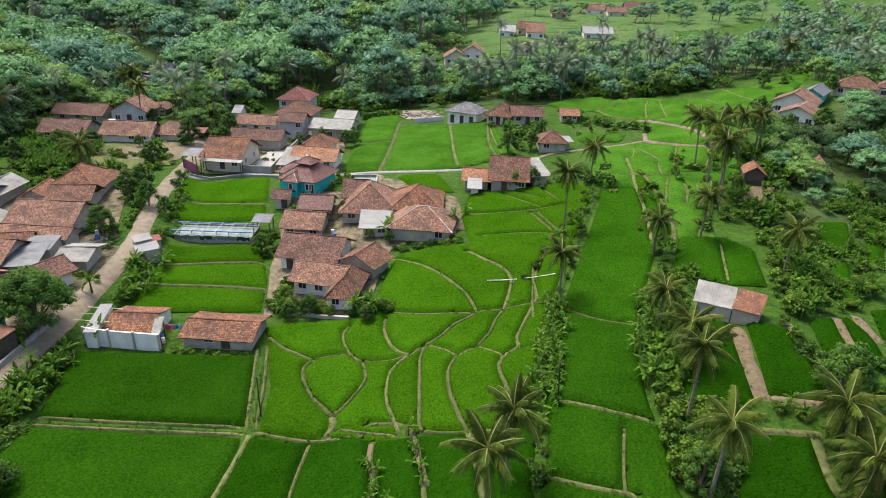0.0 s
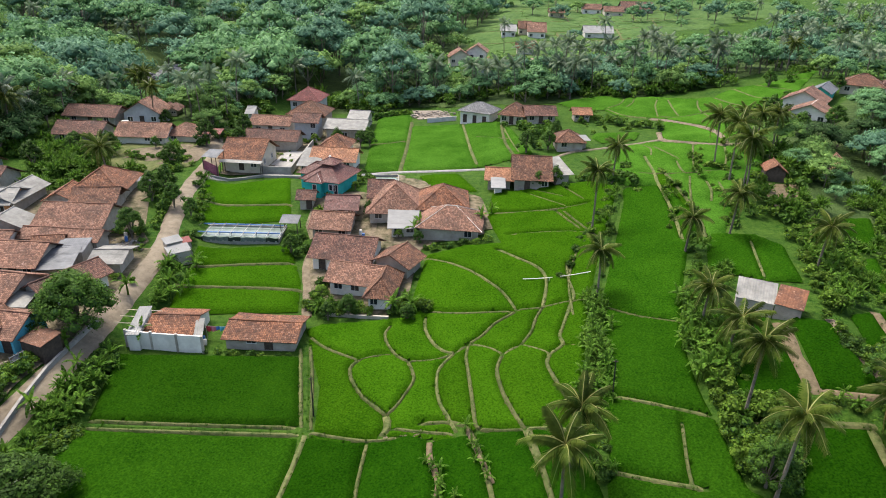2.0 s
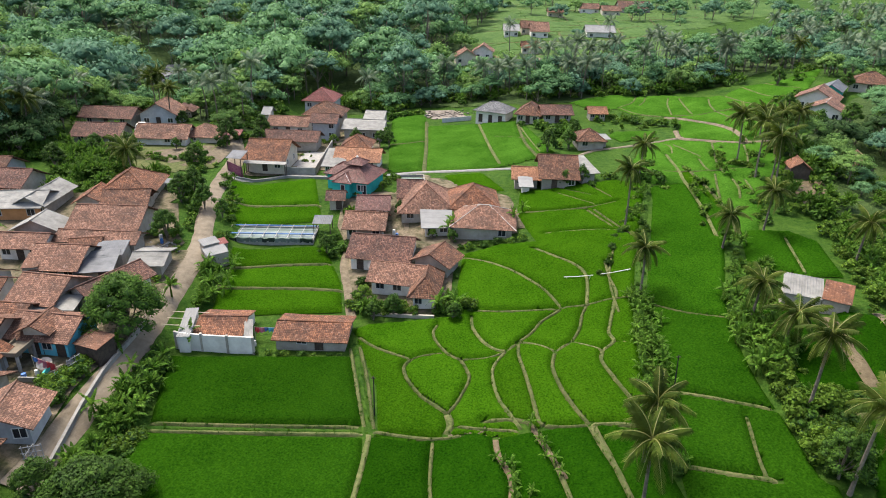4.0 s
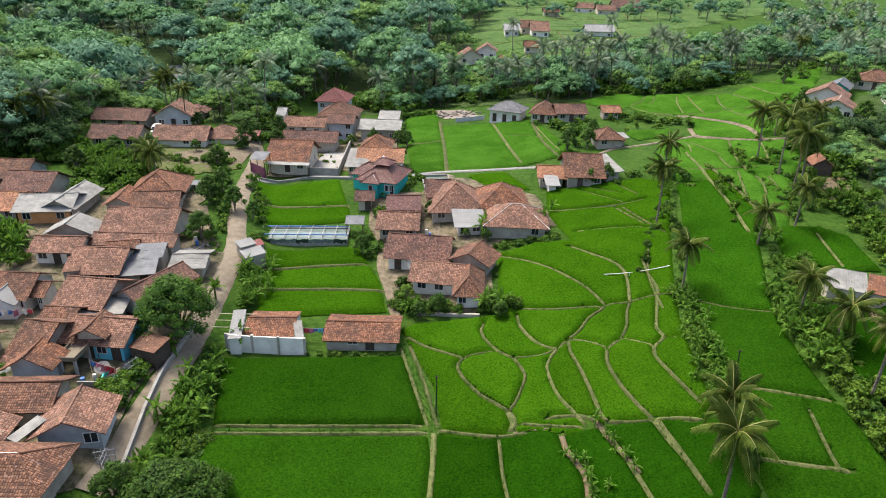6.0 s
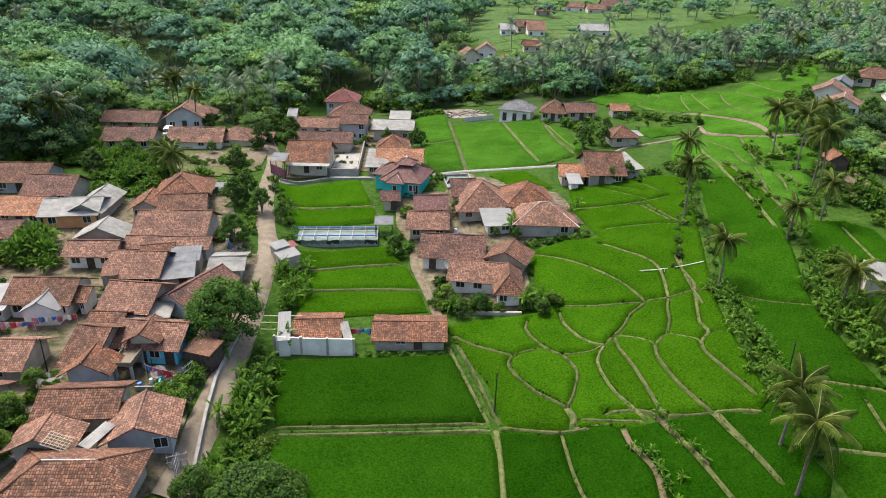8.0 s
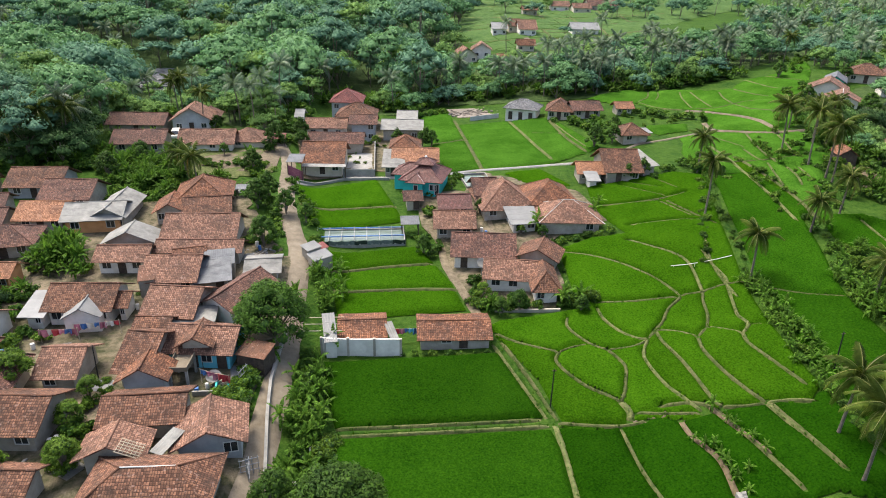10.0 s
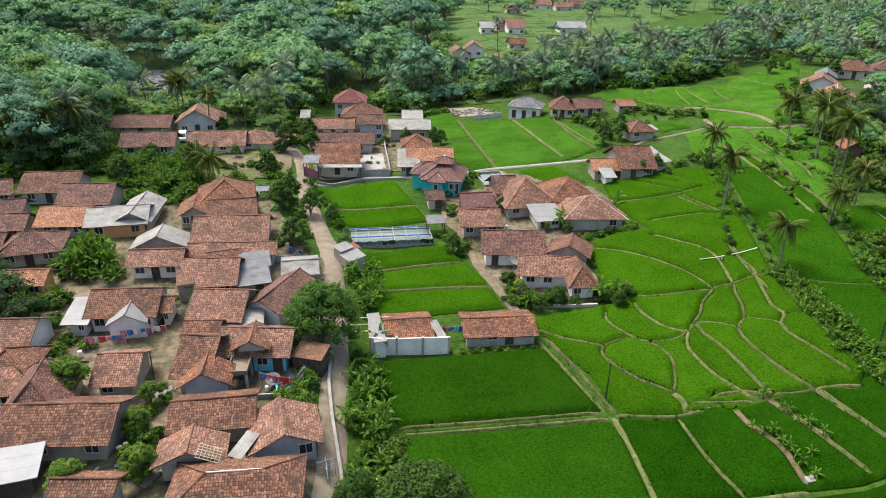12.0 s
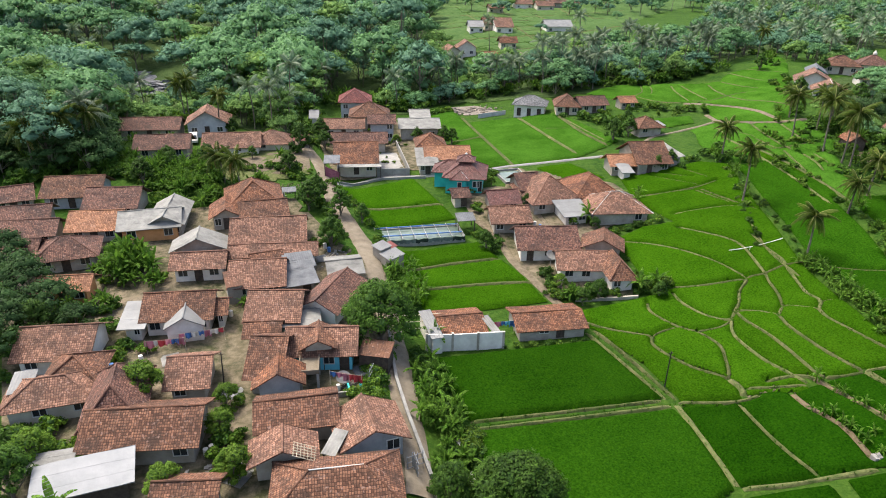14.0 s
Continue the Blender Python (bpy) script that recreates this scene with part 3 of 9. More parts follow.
def window(parent, x, z, w, h, y, face=(0, -1), bars=1, name="window"):
    """A framed window set on a wall of the house: the frame proud, the pane set back, with glazing bars."""
    frame_ = Stack()
    t = 0.07
    turn = {(0, -1): lambda u, o: (u, y - o), (0, 1): lambda u, o: (-u, y + o), (1, 0): lambda u, o: (y + o, u), (-1, 0): lambda u, o: (y - o, -u)}[face]

    def bar(st, u0, z0, u1, z1, o0, o1):
        p0, p1 = turn(u0, o0), turn(u1, o1)
        st.box(min(p0[0], p1[0]), min(p0[1], p1[1]), z0, max(p0[0], p1[0]), max(p0[1], p1[1]), z1)

    for u0, z0, u1, z1 in ((x - w / 2 - t, z - t, x + w / 2 + t, z), (x - w / 2 - t, z + h, x + w / 2 + t, z + h + t), (x - w / 2 - t, z, x - w / 2, z + h), (x + w / 2, z, x + w / 2 + t, z + h)):
        bar(frame_, u0, z0, u1, z1, -0.02, 0.07)
    for k in range(bars):
        u = x - w / 2 + w * (k + 1) / (bars + 1)
        bar(frame_, u - 0.025, z, u + 0.025, z + h, -0.02, 0.05)
    f = frame_.done(name, TRIM, parent)
    pane = Stack()
    bar(pane, x - w / 2, z, x + w / 2, z + h, -0.03, 0.015)
    pane.done("pane", GLASS, f)
    return f


def door(parent, x, y, w=0.85, h=2.0, face=(0, -1), mat=None):
    st = Stack()
    turn = {(0, -1): lambda u, o: (u, y - o), (1, 0): lambda u, o: (y + o, u), (-1, 0): lambda u, o: (y - o, -u), (0, 1): lambda u, o: (-u, y + o)}[face]
    for u0, u1, z0, z1, o in ((x - w / 2, x + w / 2, 0.05, h, 0.03), (x - w / 2 - 0.08, x - w / 2, 0.05, h + 0.08, 0.07), (x + w / 2, x + w / 2 + 0.08, 0.05, h + 0.08, 0.07), (x - w / 2, x + w / 2, h, h + 0.08, 0.07)):
        p0, p1 = turn(u0, -0.03), turn(u1, o)
        st.box(min(p0[0], p1[0]), min(p0[1], p1[1]), z0, max(p0[0], p1[0]), max(p0[1], p1[1]), z1)
    return st.done("door", mat or DARKWOOD, parent)


HOUSES = []


def built_on(x, y, margin=0.3):
    """Whether a place lies under a roof."""
    for hx, hy, turn, a, b in HOUSES:
        u, w = (x - hx) * math.cos(turn) + (y - hy) * math.sin(turn), (y - hy) * math.cos(turn) - (x - hx) * math.sin(turn)
        if abs(u) < a + margin and abs(w) < b + margin:
            return True
    return False


def house(x, y, rot, w, d, h, rise, tiles, wall, style="x", label="", over=0.7, fronts="wdw", side="", drop=0.0, storeys=1, name="house", ridge=True, base=None):
    """A house on its own ground. w along the front eave, d deep, h to the eave, rise to the ridge above it; style x: ridge along the front,
    y: gable to the front, hip, shed (rising to the back). fronts: w window, d door, . blank, along the front wall."""
    z = (lift(x, y) if base is None else base) - drop
    hs = thing(name, Matrix.Translation((x, y, z)) @ pose(0, 0, 0, 0, 0, rot), label, "house", "village houses")
    a, b = w / 2, d / 2
    HOUSES.append((x, y, radians(rot), a, b))
    wx, wy = a - over, b - over
    slope = rise / (b if style in ("x", "hip") else a) if style != "shed" else rise / d
    top = h + 0.02
    st = Stack()
    if style == "x":
        inner = h + slope * over - 0.17
        peak = h + rise - 0.22
        ring = [(-wx, -wy), (wx, -wy), (wx, wy), (-wx, wy)]
        v = [(*p, -1.2) for p in ring] + [(*p, inner) for p in ring] + [(-wx, 0, peak), (wx, 0, peak)]
        f = [(0, 1, 5, 4), (2, 3, 7, 6), (1, 2, 6, 9, 5), (3, 0, 4, 8, 7), (4, 5, 9, 8), (6, 7, 8, 9)]
    elif style == "y":
        inner = h + slope * over - 0.17
        peak = h + rise - 0.22
        ring = [(-wx, -wy), (wx, -wy), (wx, wy), (-wx, wy)]
        v = [(*p, -1.2) for p in ring] + [(*p, inner) for p in ring] + [(0, -wy, peak), (0, wy, peak)]
        f = [(0, 1, 5, 8, 4), (2, 3, 7, 9, 6), (1, 2, 6, 5), (3, 0, 4, 7), (5, 6, 9, 8), (7, 4, 8, 9)]
    elif style == "shed":
        lo, hi = h + slope * over - 0.17, h + rise - slope * over - 0.17
        v = [(-wx, -wy, -1.2), (wx, -wy, -1.2), (wx, wy, -1.2), (-wx, wy, -1.2), (-wx, -wy, lo), (wx, -wy, lo), (wx, wy, hi), (-wx, wy, hi)]
        f = [(0, 1, 5, 4), (2, 3, 7, 6), (1, 2, 6, 5), (3, 0, 4, 7), (4, 5, 6, 7)]
    else:
        inner = h + slope * over - 0.17
        ring = [(-wx, -wy), (wx, -wy), (wx, wy), (-wx, wy)]
        v = [(*p, -1.2) for p in ring] + [(*p, inner) for p in ring]
        f = [(0, 1, 5, 4), (2, 3, 7, 6), (1, 2, 6, 5), (3, 0, 4, 7), (4, 5, 6, 7)]
    mesh("wall", v, f, wall, hs)
    if style == "x":
        r = h + rise
        roof_slope(hs, (-a, -b, h), (a, -b, h), (a, 0, r), (-a, 0, r), tiles)
        roof_slope(hs, (a, b, h), (-a, b, h), (-a, 0, r), (a, 0, r), tiles)
        if ridge:
            ridge_cap(hs, (-a, 0, r), (a, 0, r), tiles)
    elif style == "y":
        r = h + rise
        roof_slope(hs, (a, -b, h), (a, b, h), (0, b, r), (0, -b, r), tiles)
        roof_slope(hs, (-a, b, h), (-a, -b, h), (0, -b, r), (0, b, r), tiles)
        if ridge:
            ridge_cap(hs, (0, -b, r), (0, b, r), TRIM if ridge == "pale" else tiles, 0.05 if ridge == "pale" else 0.1)
    elif style == "shed":
        roof_slope(hs, (-a, -b, h), (a, -b, h), (a, b, h + rise), (-a, b, h + rise), tiles)
    else:
        r, k = h + rise, max(0.0, a - b)
        m = 0.0 if a >= b else b - a
        if a < b:
            r = h + rise
        lf, rt, fr, bk = (-k, 0, r), (k, 0, r), (0, -m, r), (0, m, r)
        if a >= b:
            roof_slope(hs, (-a, -b, h), (a, -b, h), rt, lf, tiles)
            roof_slope(hs, (a, b, h), (-a, b, h), lf, rt, tiles)
            roof_slope(hs, (a, -b, h), (a, b, h), rt, rt, tiles)
            roof_slope(hs, (-a, b, h), (-a, -b, h), lf, lf, tiles)
            hips = [((-a, -b, h), lf), ((a, -b, h), rt), ((a, b, h), rt), ((-a, b, h), lf), (lf, rt)]
        else:
            roof_slope(hs, (-a, -b, h), (a, -b, h), fr, fr, tiles)
            roof_slope(hs, (a, b, h), (-a, b, h), bk, bk, tiles)
            roof_slope(hs, (a, -b, h), (a, b, h), bk, fr, tiles)
            roof_slope(hs, (-a, b, h), (-a, -b, h), fr, bk, tiles)
            hips = [((-a, -b, h), fr), ((a, -b, h), fr), ((a, b, h), bk), ((-a, b, h), bk), (fr, bk)]
        for p, q in hips:
            if (Vector(p) - Vector(q)).length > 0.5:
                pale = ridge == "pale" or ridge == "top" and (p, q) == hips[-1]
                ridge_cap(hs, p, q, TRIM if pale else tiles, 0.05 if pale else 0.09)
    for level in range(storeys):
        z0 = level * (h / storeys)
        hh = min(1.0, h / storeys - 1.1)
        n = len(fronts)
        for i, kind in enumerate(fronts):
            u = -wx + (i + 0.5) * 2 * wx / n
            if kind == "w":
                window(hs, u, z0 + 0.85, min(1.1, 1.3 * wx / n), hh, -wy)
            elif kind == "d" and level == 0:
                door(hs, u, -wy, h=min(2.0, h - 0.25))
        for s, face in (("r", (1, 0)), ("l", (-1, 0))):
            if s in side:
                for u in (-wy * 0.45, wy * 0.45):
                    window(hs, u, z0 + 0.85, 0.8, hh, wx, face) if s == "r" else window(hs, u, z0 + 0.85, 0.8, hh, -wx, face)
    return hs


def sheet_roof(parent, a, b, c, d, mat, name="sheet_roof", pitch=0.28):
    """Corrugated sheets from the eave a-b to the top d-c, with waves across the eave and lapped rows."""
    a, b, c, d = (Vector(p) for p in (a, b, c, d))
    nrm = (b - a).cross(d - a).normalized()
    cols = max(4, int((b - a).length / pitch * 2))
    rows = max(1, int(((d + c) / 2 - (a + b) / 2).length / 1.8))
    v, f = [], []
    for r in range(rows):
        for k, t in enumerate((r / rows, (r + 1) / rows)):
            p, q = a.lerp(d, t), b.lerp(c, t)
            for i in range(cols + 1):
                s = p.lerp(q, i / cols)
                v.append(s + nrm * ((0.014 if i % 2 else -0.014) + (0.015 if k == 0 else 0) + 0.03 * noise.noise((s.x, s.y, r))))
    n = cols + 1
    for r in range(rows):
        for i in range(cols):
            o = 2 * n * r + i
            f.append((o, o + 1, o + n + 1, o + n))
            if r:
                f.append((o - n, o - n + 1, o + 1, o))
    m = len(v)
    v += [p - nrm * 0.05 for p in v[:]]
    f += [tuple(reversed([i + m for i in q])) for q in f[:]]
    return mesh(name, v, f, mat, parent)


def lean_to(x, y, rot, w, d, h, rise, sheets, wall=None, label="", name="shed", posts=True, base=None, cat="shed", over=0.15):
    """An open or walled lean-to with a corrugated roof that rises to the back."""
    z = lift(x, y) if base is None else base
    hs = thing(name, Matrix.Translation((x, y, z)) @ pose(0, 0, 0, 0, 0, rot), label, cat)
    a, b = w / 2, d / 2
    sheet_roof(hs, (-a, -b, h), (a, -b, h), (a, b, h + rise), (-a, b, h + rise), sheets)
    if wall:
        p, q = a - over, b - over
        lo, hi = h + rise * over / d - 0.06, h + rise - rise * over / d - 0.06
        mesh("wall", [(-p, -q, -1), (p, -q, -1), (p, q, -1), (-p, q, -1), (-p, -q, lo), (p, -q, lo), (p, q, hi), (-p, q, hi)],
             [(0, 1, 5, 4), (2, 3, 7, 6), (1, 2, 6, 5), (3, 0, 4, 7), (4, 5, 6, 7)], wall, hs)
    elif posts:
        for sx in (-1, 1):
            for sy in (-1, 1):
                top = h - 0.05 if sy < 0 else h + rise - 0.05
                Stack().box(sx * (a - 0.2) - 0.06, sy * (b - 0.2) - 0.06, -1, sx * (a - 0.2) + 0.06, sy * (b - 0.2) + 0.06, top).done("post", DARKWOOD, hs)
    return hs


def wall_run(name, label, width, high, *line, mat=None, cap=None):
    """A free-standing wall along a line, with a coping where it has one."""
    ob = thing(name, Matrix.Identity(4), label, "wall", kind="structure")
    for (ax, ay), (bx, by) in zip(line[:-1], line[1:]):
        n = max(1, int(math.hypot(bx - ax, by - ay) / 3.0))
        for k in range(n):
            x0, y0, x1, y1 = (ax + (bx - ax) * k / n, ay + (by - ay) * k / n, ax + (bx - ax) * (k + 1) / n, ay + (by - ay) * (k + 1) / n)
            d = math.hypot(x1 - x0, y1 - y0)
            nx, ny = -(y1 - y0) / d * width / 2, (x1 - x0) / d * width / 2
            z0, z1 = lift(x0, y0), lift(x1, y1)
            v = [(x0 - nx, y0 - ny, z0 - 0.8), (x1 - nx, y1 - ny, z1 - 0.8), (x1 + nx, y1 + ny, z1 - 0.8), (x0 + nx, y0 + ny, z0 - 0.8),
                 (x0 - nx, y0 - ny, z0 + high), (x1 - nx, y1 - ny, z1 + high), (x1 + nx, y1 + ny, z1 + high), (x0 + nx, y0 + ny, z0 + high)]
            mesh("panel", v, [(3, 2, 1, 0), (4, 5, 6, 7), (0, 1, 5, 4), (1, 2, 6, 5), (2, 3, 7, 6), (3, 0, 4, 7)], mat or CONCRETE, ob)
    return ob


# ---- plants ----
def leaf_cloud(rng, clumps, per, size, droop=0.3, loose=0.42, plain=False):
    """Many small bent leaf sprays, most of them facing outwards, over the outside of uneven clumps: vertices and faces."""
    v, f = [], []
    for cx, cy, cz, r in clumps:
        for _ in range(per):
            d = rng.normal(size=3)
            d /= np.linalg.norm(d)
            d[2] = abs(d[2]) * 0.9 - 0.25 if rng.random() < 0.75 else d[2]
            p = np.array([cx, cy, cz]) + d * r * rng.uniform(0.72, 1.08) * np.array([1, 1, 0.85])
            n = d + np.array([0, 0, 0.25]) + rng.normal(size=3) * loose
            n /= np.linalg.norm(n)
            a = np.cross(n, rng.normal(size=3))
            a /= np.linalg.norm(a) + 1e-6
            b = np.cross(n, a)
            s = size * rng.uniform(0.6, 1.35)
            o = len(v)
            if plain:
                v += [p - a * s * 0.5 - b * s * 0.3, p + a * s * 0.6, p - a * s * 0.4 + b * s * 0.5]
                f.append((o, o + 1, o + 2))
            else:
                sag = np.array([0, 0, droop * s * 0.15])
                v += [p - a * s * 0.5, p + b * s * 0.36 - sag, p + a * s * 0.55 - 2 * sag, p - b * s * 0.36 - sag]
                f.append((o, o + 1, o + 2, o + 3))
    return v, f


def lumps(rng, clumps, v, f, fill=0.68, plain=False):
    """Closes the inside of each clump with a rough faceted core, so that the crown shades itself; a darker core colour
    adds painted shade.
    """
    g = (1 + 5**0.5) / 2
    ico = np.array([(-1, g, 0), (1, g, 0), (-1, -g, 0), (1, -g, 0), (0, -1, g), (0, 1, g), (0, -1, -g), (0, 1, -g), (g, 0, -1), (g, 0, 1), (-g, 0, -1), (-g, 0, 1)]) / 1.902
    tri = ((0, 11, 5), (0, 5, 1), (0, 1, 7), (0, 7, 10), (0, 10, 11), (1, 5, 9), (5, 11, 4), (11, 10, 2), (10, 7, 6), (7, 1, 8), (3, 9, 4), (3, 4, 2), (3, 2, 6), (3, 6, 8), (3, 8, 9), (4, 9, 5), (2, 4, 11), (6, 2, 10), (8, 6, 7), (9, 8, 1))
    if plain:
        ico = np.array([(1, 0, 0), (0, 1, 0), (-1, 0, 0), (0, -1, 0), (0, 0, 1), (0, 0, -1)])
        tri = ((0, 1, 4), (1, 2, 4), (2, 3, 4), (3, 0, 4), (1, 0, 5), (2, 1, 5), (3, 2, 5), (0, 3, 5))
    for cx, cy, cz, r in clumps:
        o = len(v)
        v += list(np.array([cx, cy, cz]) + ico * (r * fill * rng.uniform(0.75, 1.15, (len(ico), 1))) * np.array([1, 1, 0.8]))
        f += [tuple(k + o for k in t) for t in tri]


def put_tree(pair, x, y, scale, label, name="tree", group="village trees", turn=None, category="tree", sink=0.0):
    t = thing(name, Matrix.Translation((x, y, lift(x, y) - sink)) @ pose(0, 0, 0, 0, 0, random.uniform(0, 360) if turn is None else turn) @ Matrix.Diagonal((*(scale if isinstance(scale, tuple) else (scale,) * 3), 1)), label, category, group)
    for nm, me in zip(("trunk", "crown"), pair):
        ob = new(nm, me)
        ob.parent = t
    return t


def frond_mesh(seed, length, leaf, mat, droop, pairs=17, wide=0.075):
    """A palm frond: an arched rib with two ranks of drooping leaflets."""
    rng = np.random.default_rng(seed)
    v, f = [], []

    def at(t):
        return np.array([length * (t - 0.16 * droop * t * t), 0, length * (0.26 * t - 0.74 * droop * t * t)])

    st = Stack()
    ts = np.linspace(0, 1, 8)
    st.tube([tuple(at(t)) for t in ts], [0.055 * (1.05 - t) + 0.008 for t in ts], 4)
    v, f = list(st.v), list(st.f)
    for i in range(pairs):
        t = 0.10 + 0.9 * i / pairs
        p = at(t)
        q = at(min(1, t + 0.03))
        fw = (q - p) / (np.linalg.norm(q - p) + 1e-9)
        L = leaf * math.sin(math.pi * (0.12 + 0.80 * t)) ** 0.7 * rng.uniform(0.85, 1.1)
        for s in (-1, 1):
            out = np.array([0, s, 0]) * 0.82 + fw * 0.5 + np.array([0, 0, -0.62 * rng.uniform(0.6, 1.4)])
            out /= np.linalg.norm(out)
            m = p + out * L * 0.5
            e = p + out * L + np.array([0, 0, -0.32 * L * rng.uniform(0.6, 1.3)])
            o = len(v)
            v += [tuple(p - fw * wide * 0.4), tuple(m - fw * wide), tuple(e), tuple(m + fw * wide), tuple(p + fw * wide * 0.4)]
            f.append((o, o + 1, o + 2, o + 3, o + 4))
    me = bpy.data.meshes.new("frond")
    me.from_pydata(v, [], f)
    me.materials.append(mat)
    me.materials.append(PALM_RIB)
    me.polygons.foreach_set("material_index", [1 if i < len(st.f) else 0 for i in range(len(f))])
    return me


FRONDS = [frond_mesh(1, 3.6, 0.95, PALM, 0.6, 28, 0.075), frond_mesh(2, 3.9, 1.0, PALM, 1.0, 28, 0.075), frond_mesh(3, 3.6, 0.95, PALM, 1.45, 28, 0.075), frond_mesh(4, 3.2, 0.8, PALM_OLD, 1.9, 22, 0.07)]
FRONDS_SLIM = [frond_mesh(11, 3.3, 1.0, PALM, 0.55, 9, 0.14), frond_mesh(12, 3.5, 1.0, PALM, 1.0, 9, 0.14), frond_mesh(13, 3.2, 0.95, PALM, 1.5, 9, 0.14)]


def trunk_mesh(high, bend, r=0.16):
    st = Stack()
    pts = [(bend * t * t, 0.25 * bend * math.sin(3 * t), high * t - (0.8 if t == 0 else 0)) for t in np.linspace(0, 1, 9)]
    st.tube(pts, [r * (1.55 if t == 0 else 1.0 - 0.3 * t) for t in np.linspace(0, 1, 9)], 7)
    me = bpy.data.meshes.new("trunk")
    me.from_pydata([tuple(p) for p in st.v], [], st.f)
    me.materials.append(BARK)
    return me, pts[-1]


def palm(x, y, high, size=1.0, bend=0.6, turn=None, count=22, label="tall coconut palm with a grey leaning trunk and arching fronds", seed=None):
    rng = random.Random(seed if seed is not None else int(x * 13 + y * 7))
    t = thing("coconut_palm", Matrix.Translation((x, y, lift(x, y))) @ pose(0, 0, 0, 0, 0, rng.uniform(0, 360) if turn is None else turn), label, "palm tree", "coconut palms")
    me, top = trunk_mesh(high, bend)
    ob = new("trunk", me)
    ob.parent = t
    for i in range(count):
        tier = i / count
        kind = 0 if tier < 0.3 else 1 if tier < 0.62 else 2 if tier < 0.93 else 3
        tilt = 56 - 82 * tier + rng.uniform(-9, 9)
        share("frond", FRONDS[kind], t, Matrix.Translation(top) @ pose(0, 0, 0, rng.uniform(-14, 14), -tilt, i * 137.5 + rng.uniform(-12, 12)) @ Matrix.Scale(size * rng.uniform(0.85, 1.12), 4))
    nuts = Stack()
    for i in range(5):
        a = i * 1.256
        cx, cy, cz = top[0] + 0.22 * math.cos(a), top[1] + 0.22 * math.sin(a), top[2] - 0.25
        nuts.tube([(cx, cy, cz - 0.13), (cx, cy, cz - 0.06), (cx, cy, cz + 0.06), (cx, cy, cz + 0.13)], [0.04, 0.12, 0.12, 0.04], 6)
    nuts.done("coconut_bunch", LEAF_LIGHT, t)
    return t


def palm_crown_mesh(seed):
    """A joined crown for palms far off."""
    rng = random.Random(seed)
    v, f = [], []
    for i in range(15):
        tier = i / 15
        src = FRONDS_SLIM[0 if tier < 0.35 else 1 if tier < 0.7 else 2]
        m = pose(0, 0, 0, rng.uniform(-14, 14), -(60 - 78 * tier + rng.uniform(-9, 9)), i * 137.5) @ Matrix.Scale(rng.uniform(0.9, 1.15), 4)
        o = len(v)
        v += [tuple(m @ p.co) for p in src.vertices]
        f += [tuple(k + o for k in p.vertices) for p in src.polygons]
    me = bpy.data.meshes.new("crown")
    me.from_pydata(v, [], f)
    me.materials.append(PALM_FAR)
    return me


FAR_CROWNS = [palm_crown_mesh(s) for s in (1, 2, 3)]
FAR_TRUNKS = [trunk_mesh(h, b) for h, b in ((9, 0.8), (11, 1.2), (7.5, 0.4))]


def far_palm(x, y, scale=1.0):
    k = random.randrange(3)
    t = thing("coconut_palm", Matrix.Translation((x, y, lift(x, y))) @ pose(0, 0, 0, 0, 0, random.uniform(0, 360)) @ Matrix.Scale(scale, 4), "distant coconut palm rising out of the woods", "palm tree", "coconut palms")
    ob = new("trunk", FAR_TRUNKS[k][0])
    ob.parent = t
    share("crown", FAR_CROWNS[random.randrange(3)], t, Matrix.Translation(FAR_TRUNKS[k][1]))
    return t


def banana_leaf_mesh(seed, length, wide, droop, n=7):
    """A broad arching leaf, torn across into strips that hang unevenly from the midrib."""
    rng = np.random.default_rng(seed)
    v, f = [], []

    def rib(t):
        return length * (t - 0.15 * droop * t * t), length * (0.55 * t - 0.75 * droop * t * t)

    for i in range(n):
        t0, t1 = i / n, (i + 0.94) / n
        (x0, z0), (x1, z1) = rib(t0), rib(t1)
        w0, w1 = (wide * (0.12 if t < 0.1 else math.sin(math.pi * (0.12 + 0.86 * t)) ** 0.6) for t in (t0, t1))
        for s in (-1, 1):
            hang, slip = rng.uniform(0.12, 0.75), rng.uniform(-0.06, 0.10) * length / n
            o = len(v)
            v += [(x0, 0, z0), (x1, 0, z1), (x1 + slip, s * w1, z1 - hang * w1), (x0 + slip, s * w0, z0 - hang * w0)]
            f.append((o, o + 1, o + 2, o + 3) if s < 0 else (o + 3, o + 2, o + 1, o))
    me = bpy.data.meshes.new("leaf")
    me.from_pydata(v, [], f)
    me.materials.append(BANANA)
    return me


BLADES_FAR = [banana_leaf_mesh(1, 2.0, 0.24, 0.6, 3), banana_leaf_mesh(2, 2.1, 0.25, 1.0, 3), banana_leaf_mesh(3, 1.8, 0.22, 1.5, 3)]
BLADES = [banana_leaf_mesh(1, 2.1, 0.24, 0.6, 9), banana_leaf_mesh(2, 2.2, 0.26, 1.0, 9), banana_leaf_mesh(3, 1.9, 0.23, 1.5, 9)]
STEM = Stack().tube([(0, 0, -0.4), (0, 0, 0.8), (0.02, 0, 1.7)], [0.14, 0.12, 0.08], 7).done("stem", LEAF_LIGHT)
STEM_MESH = STEM.data
bpy.data.objects.remove(STEM)


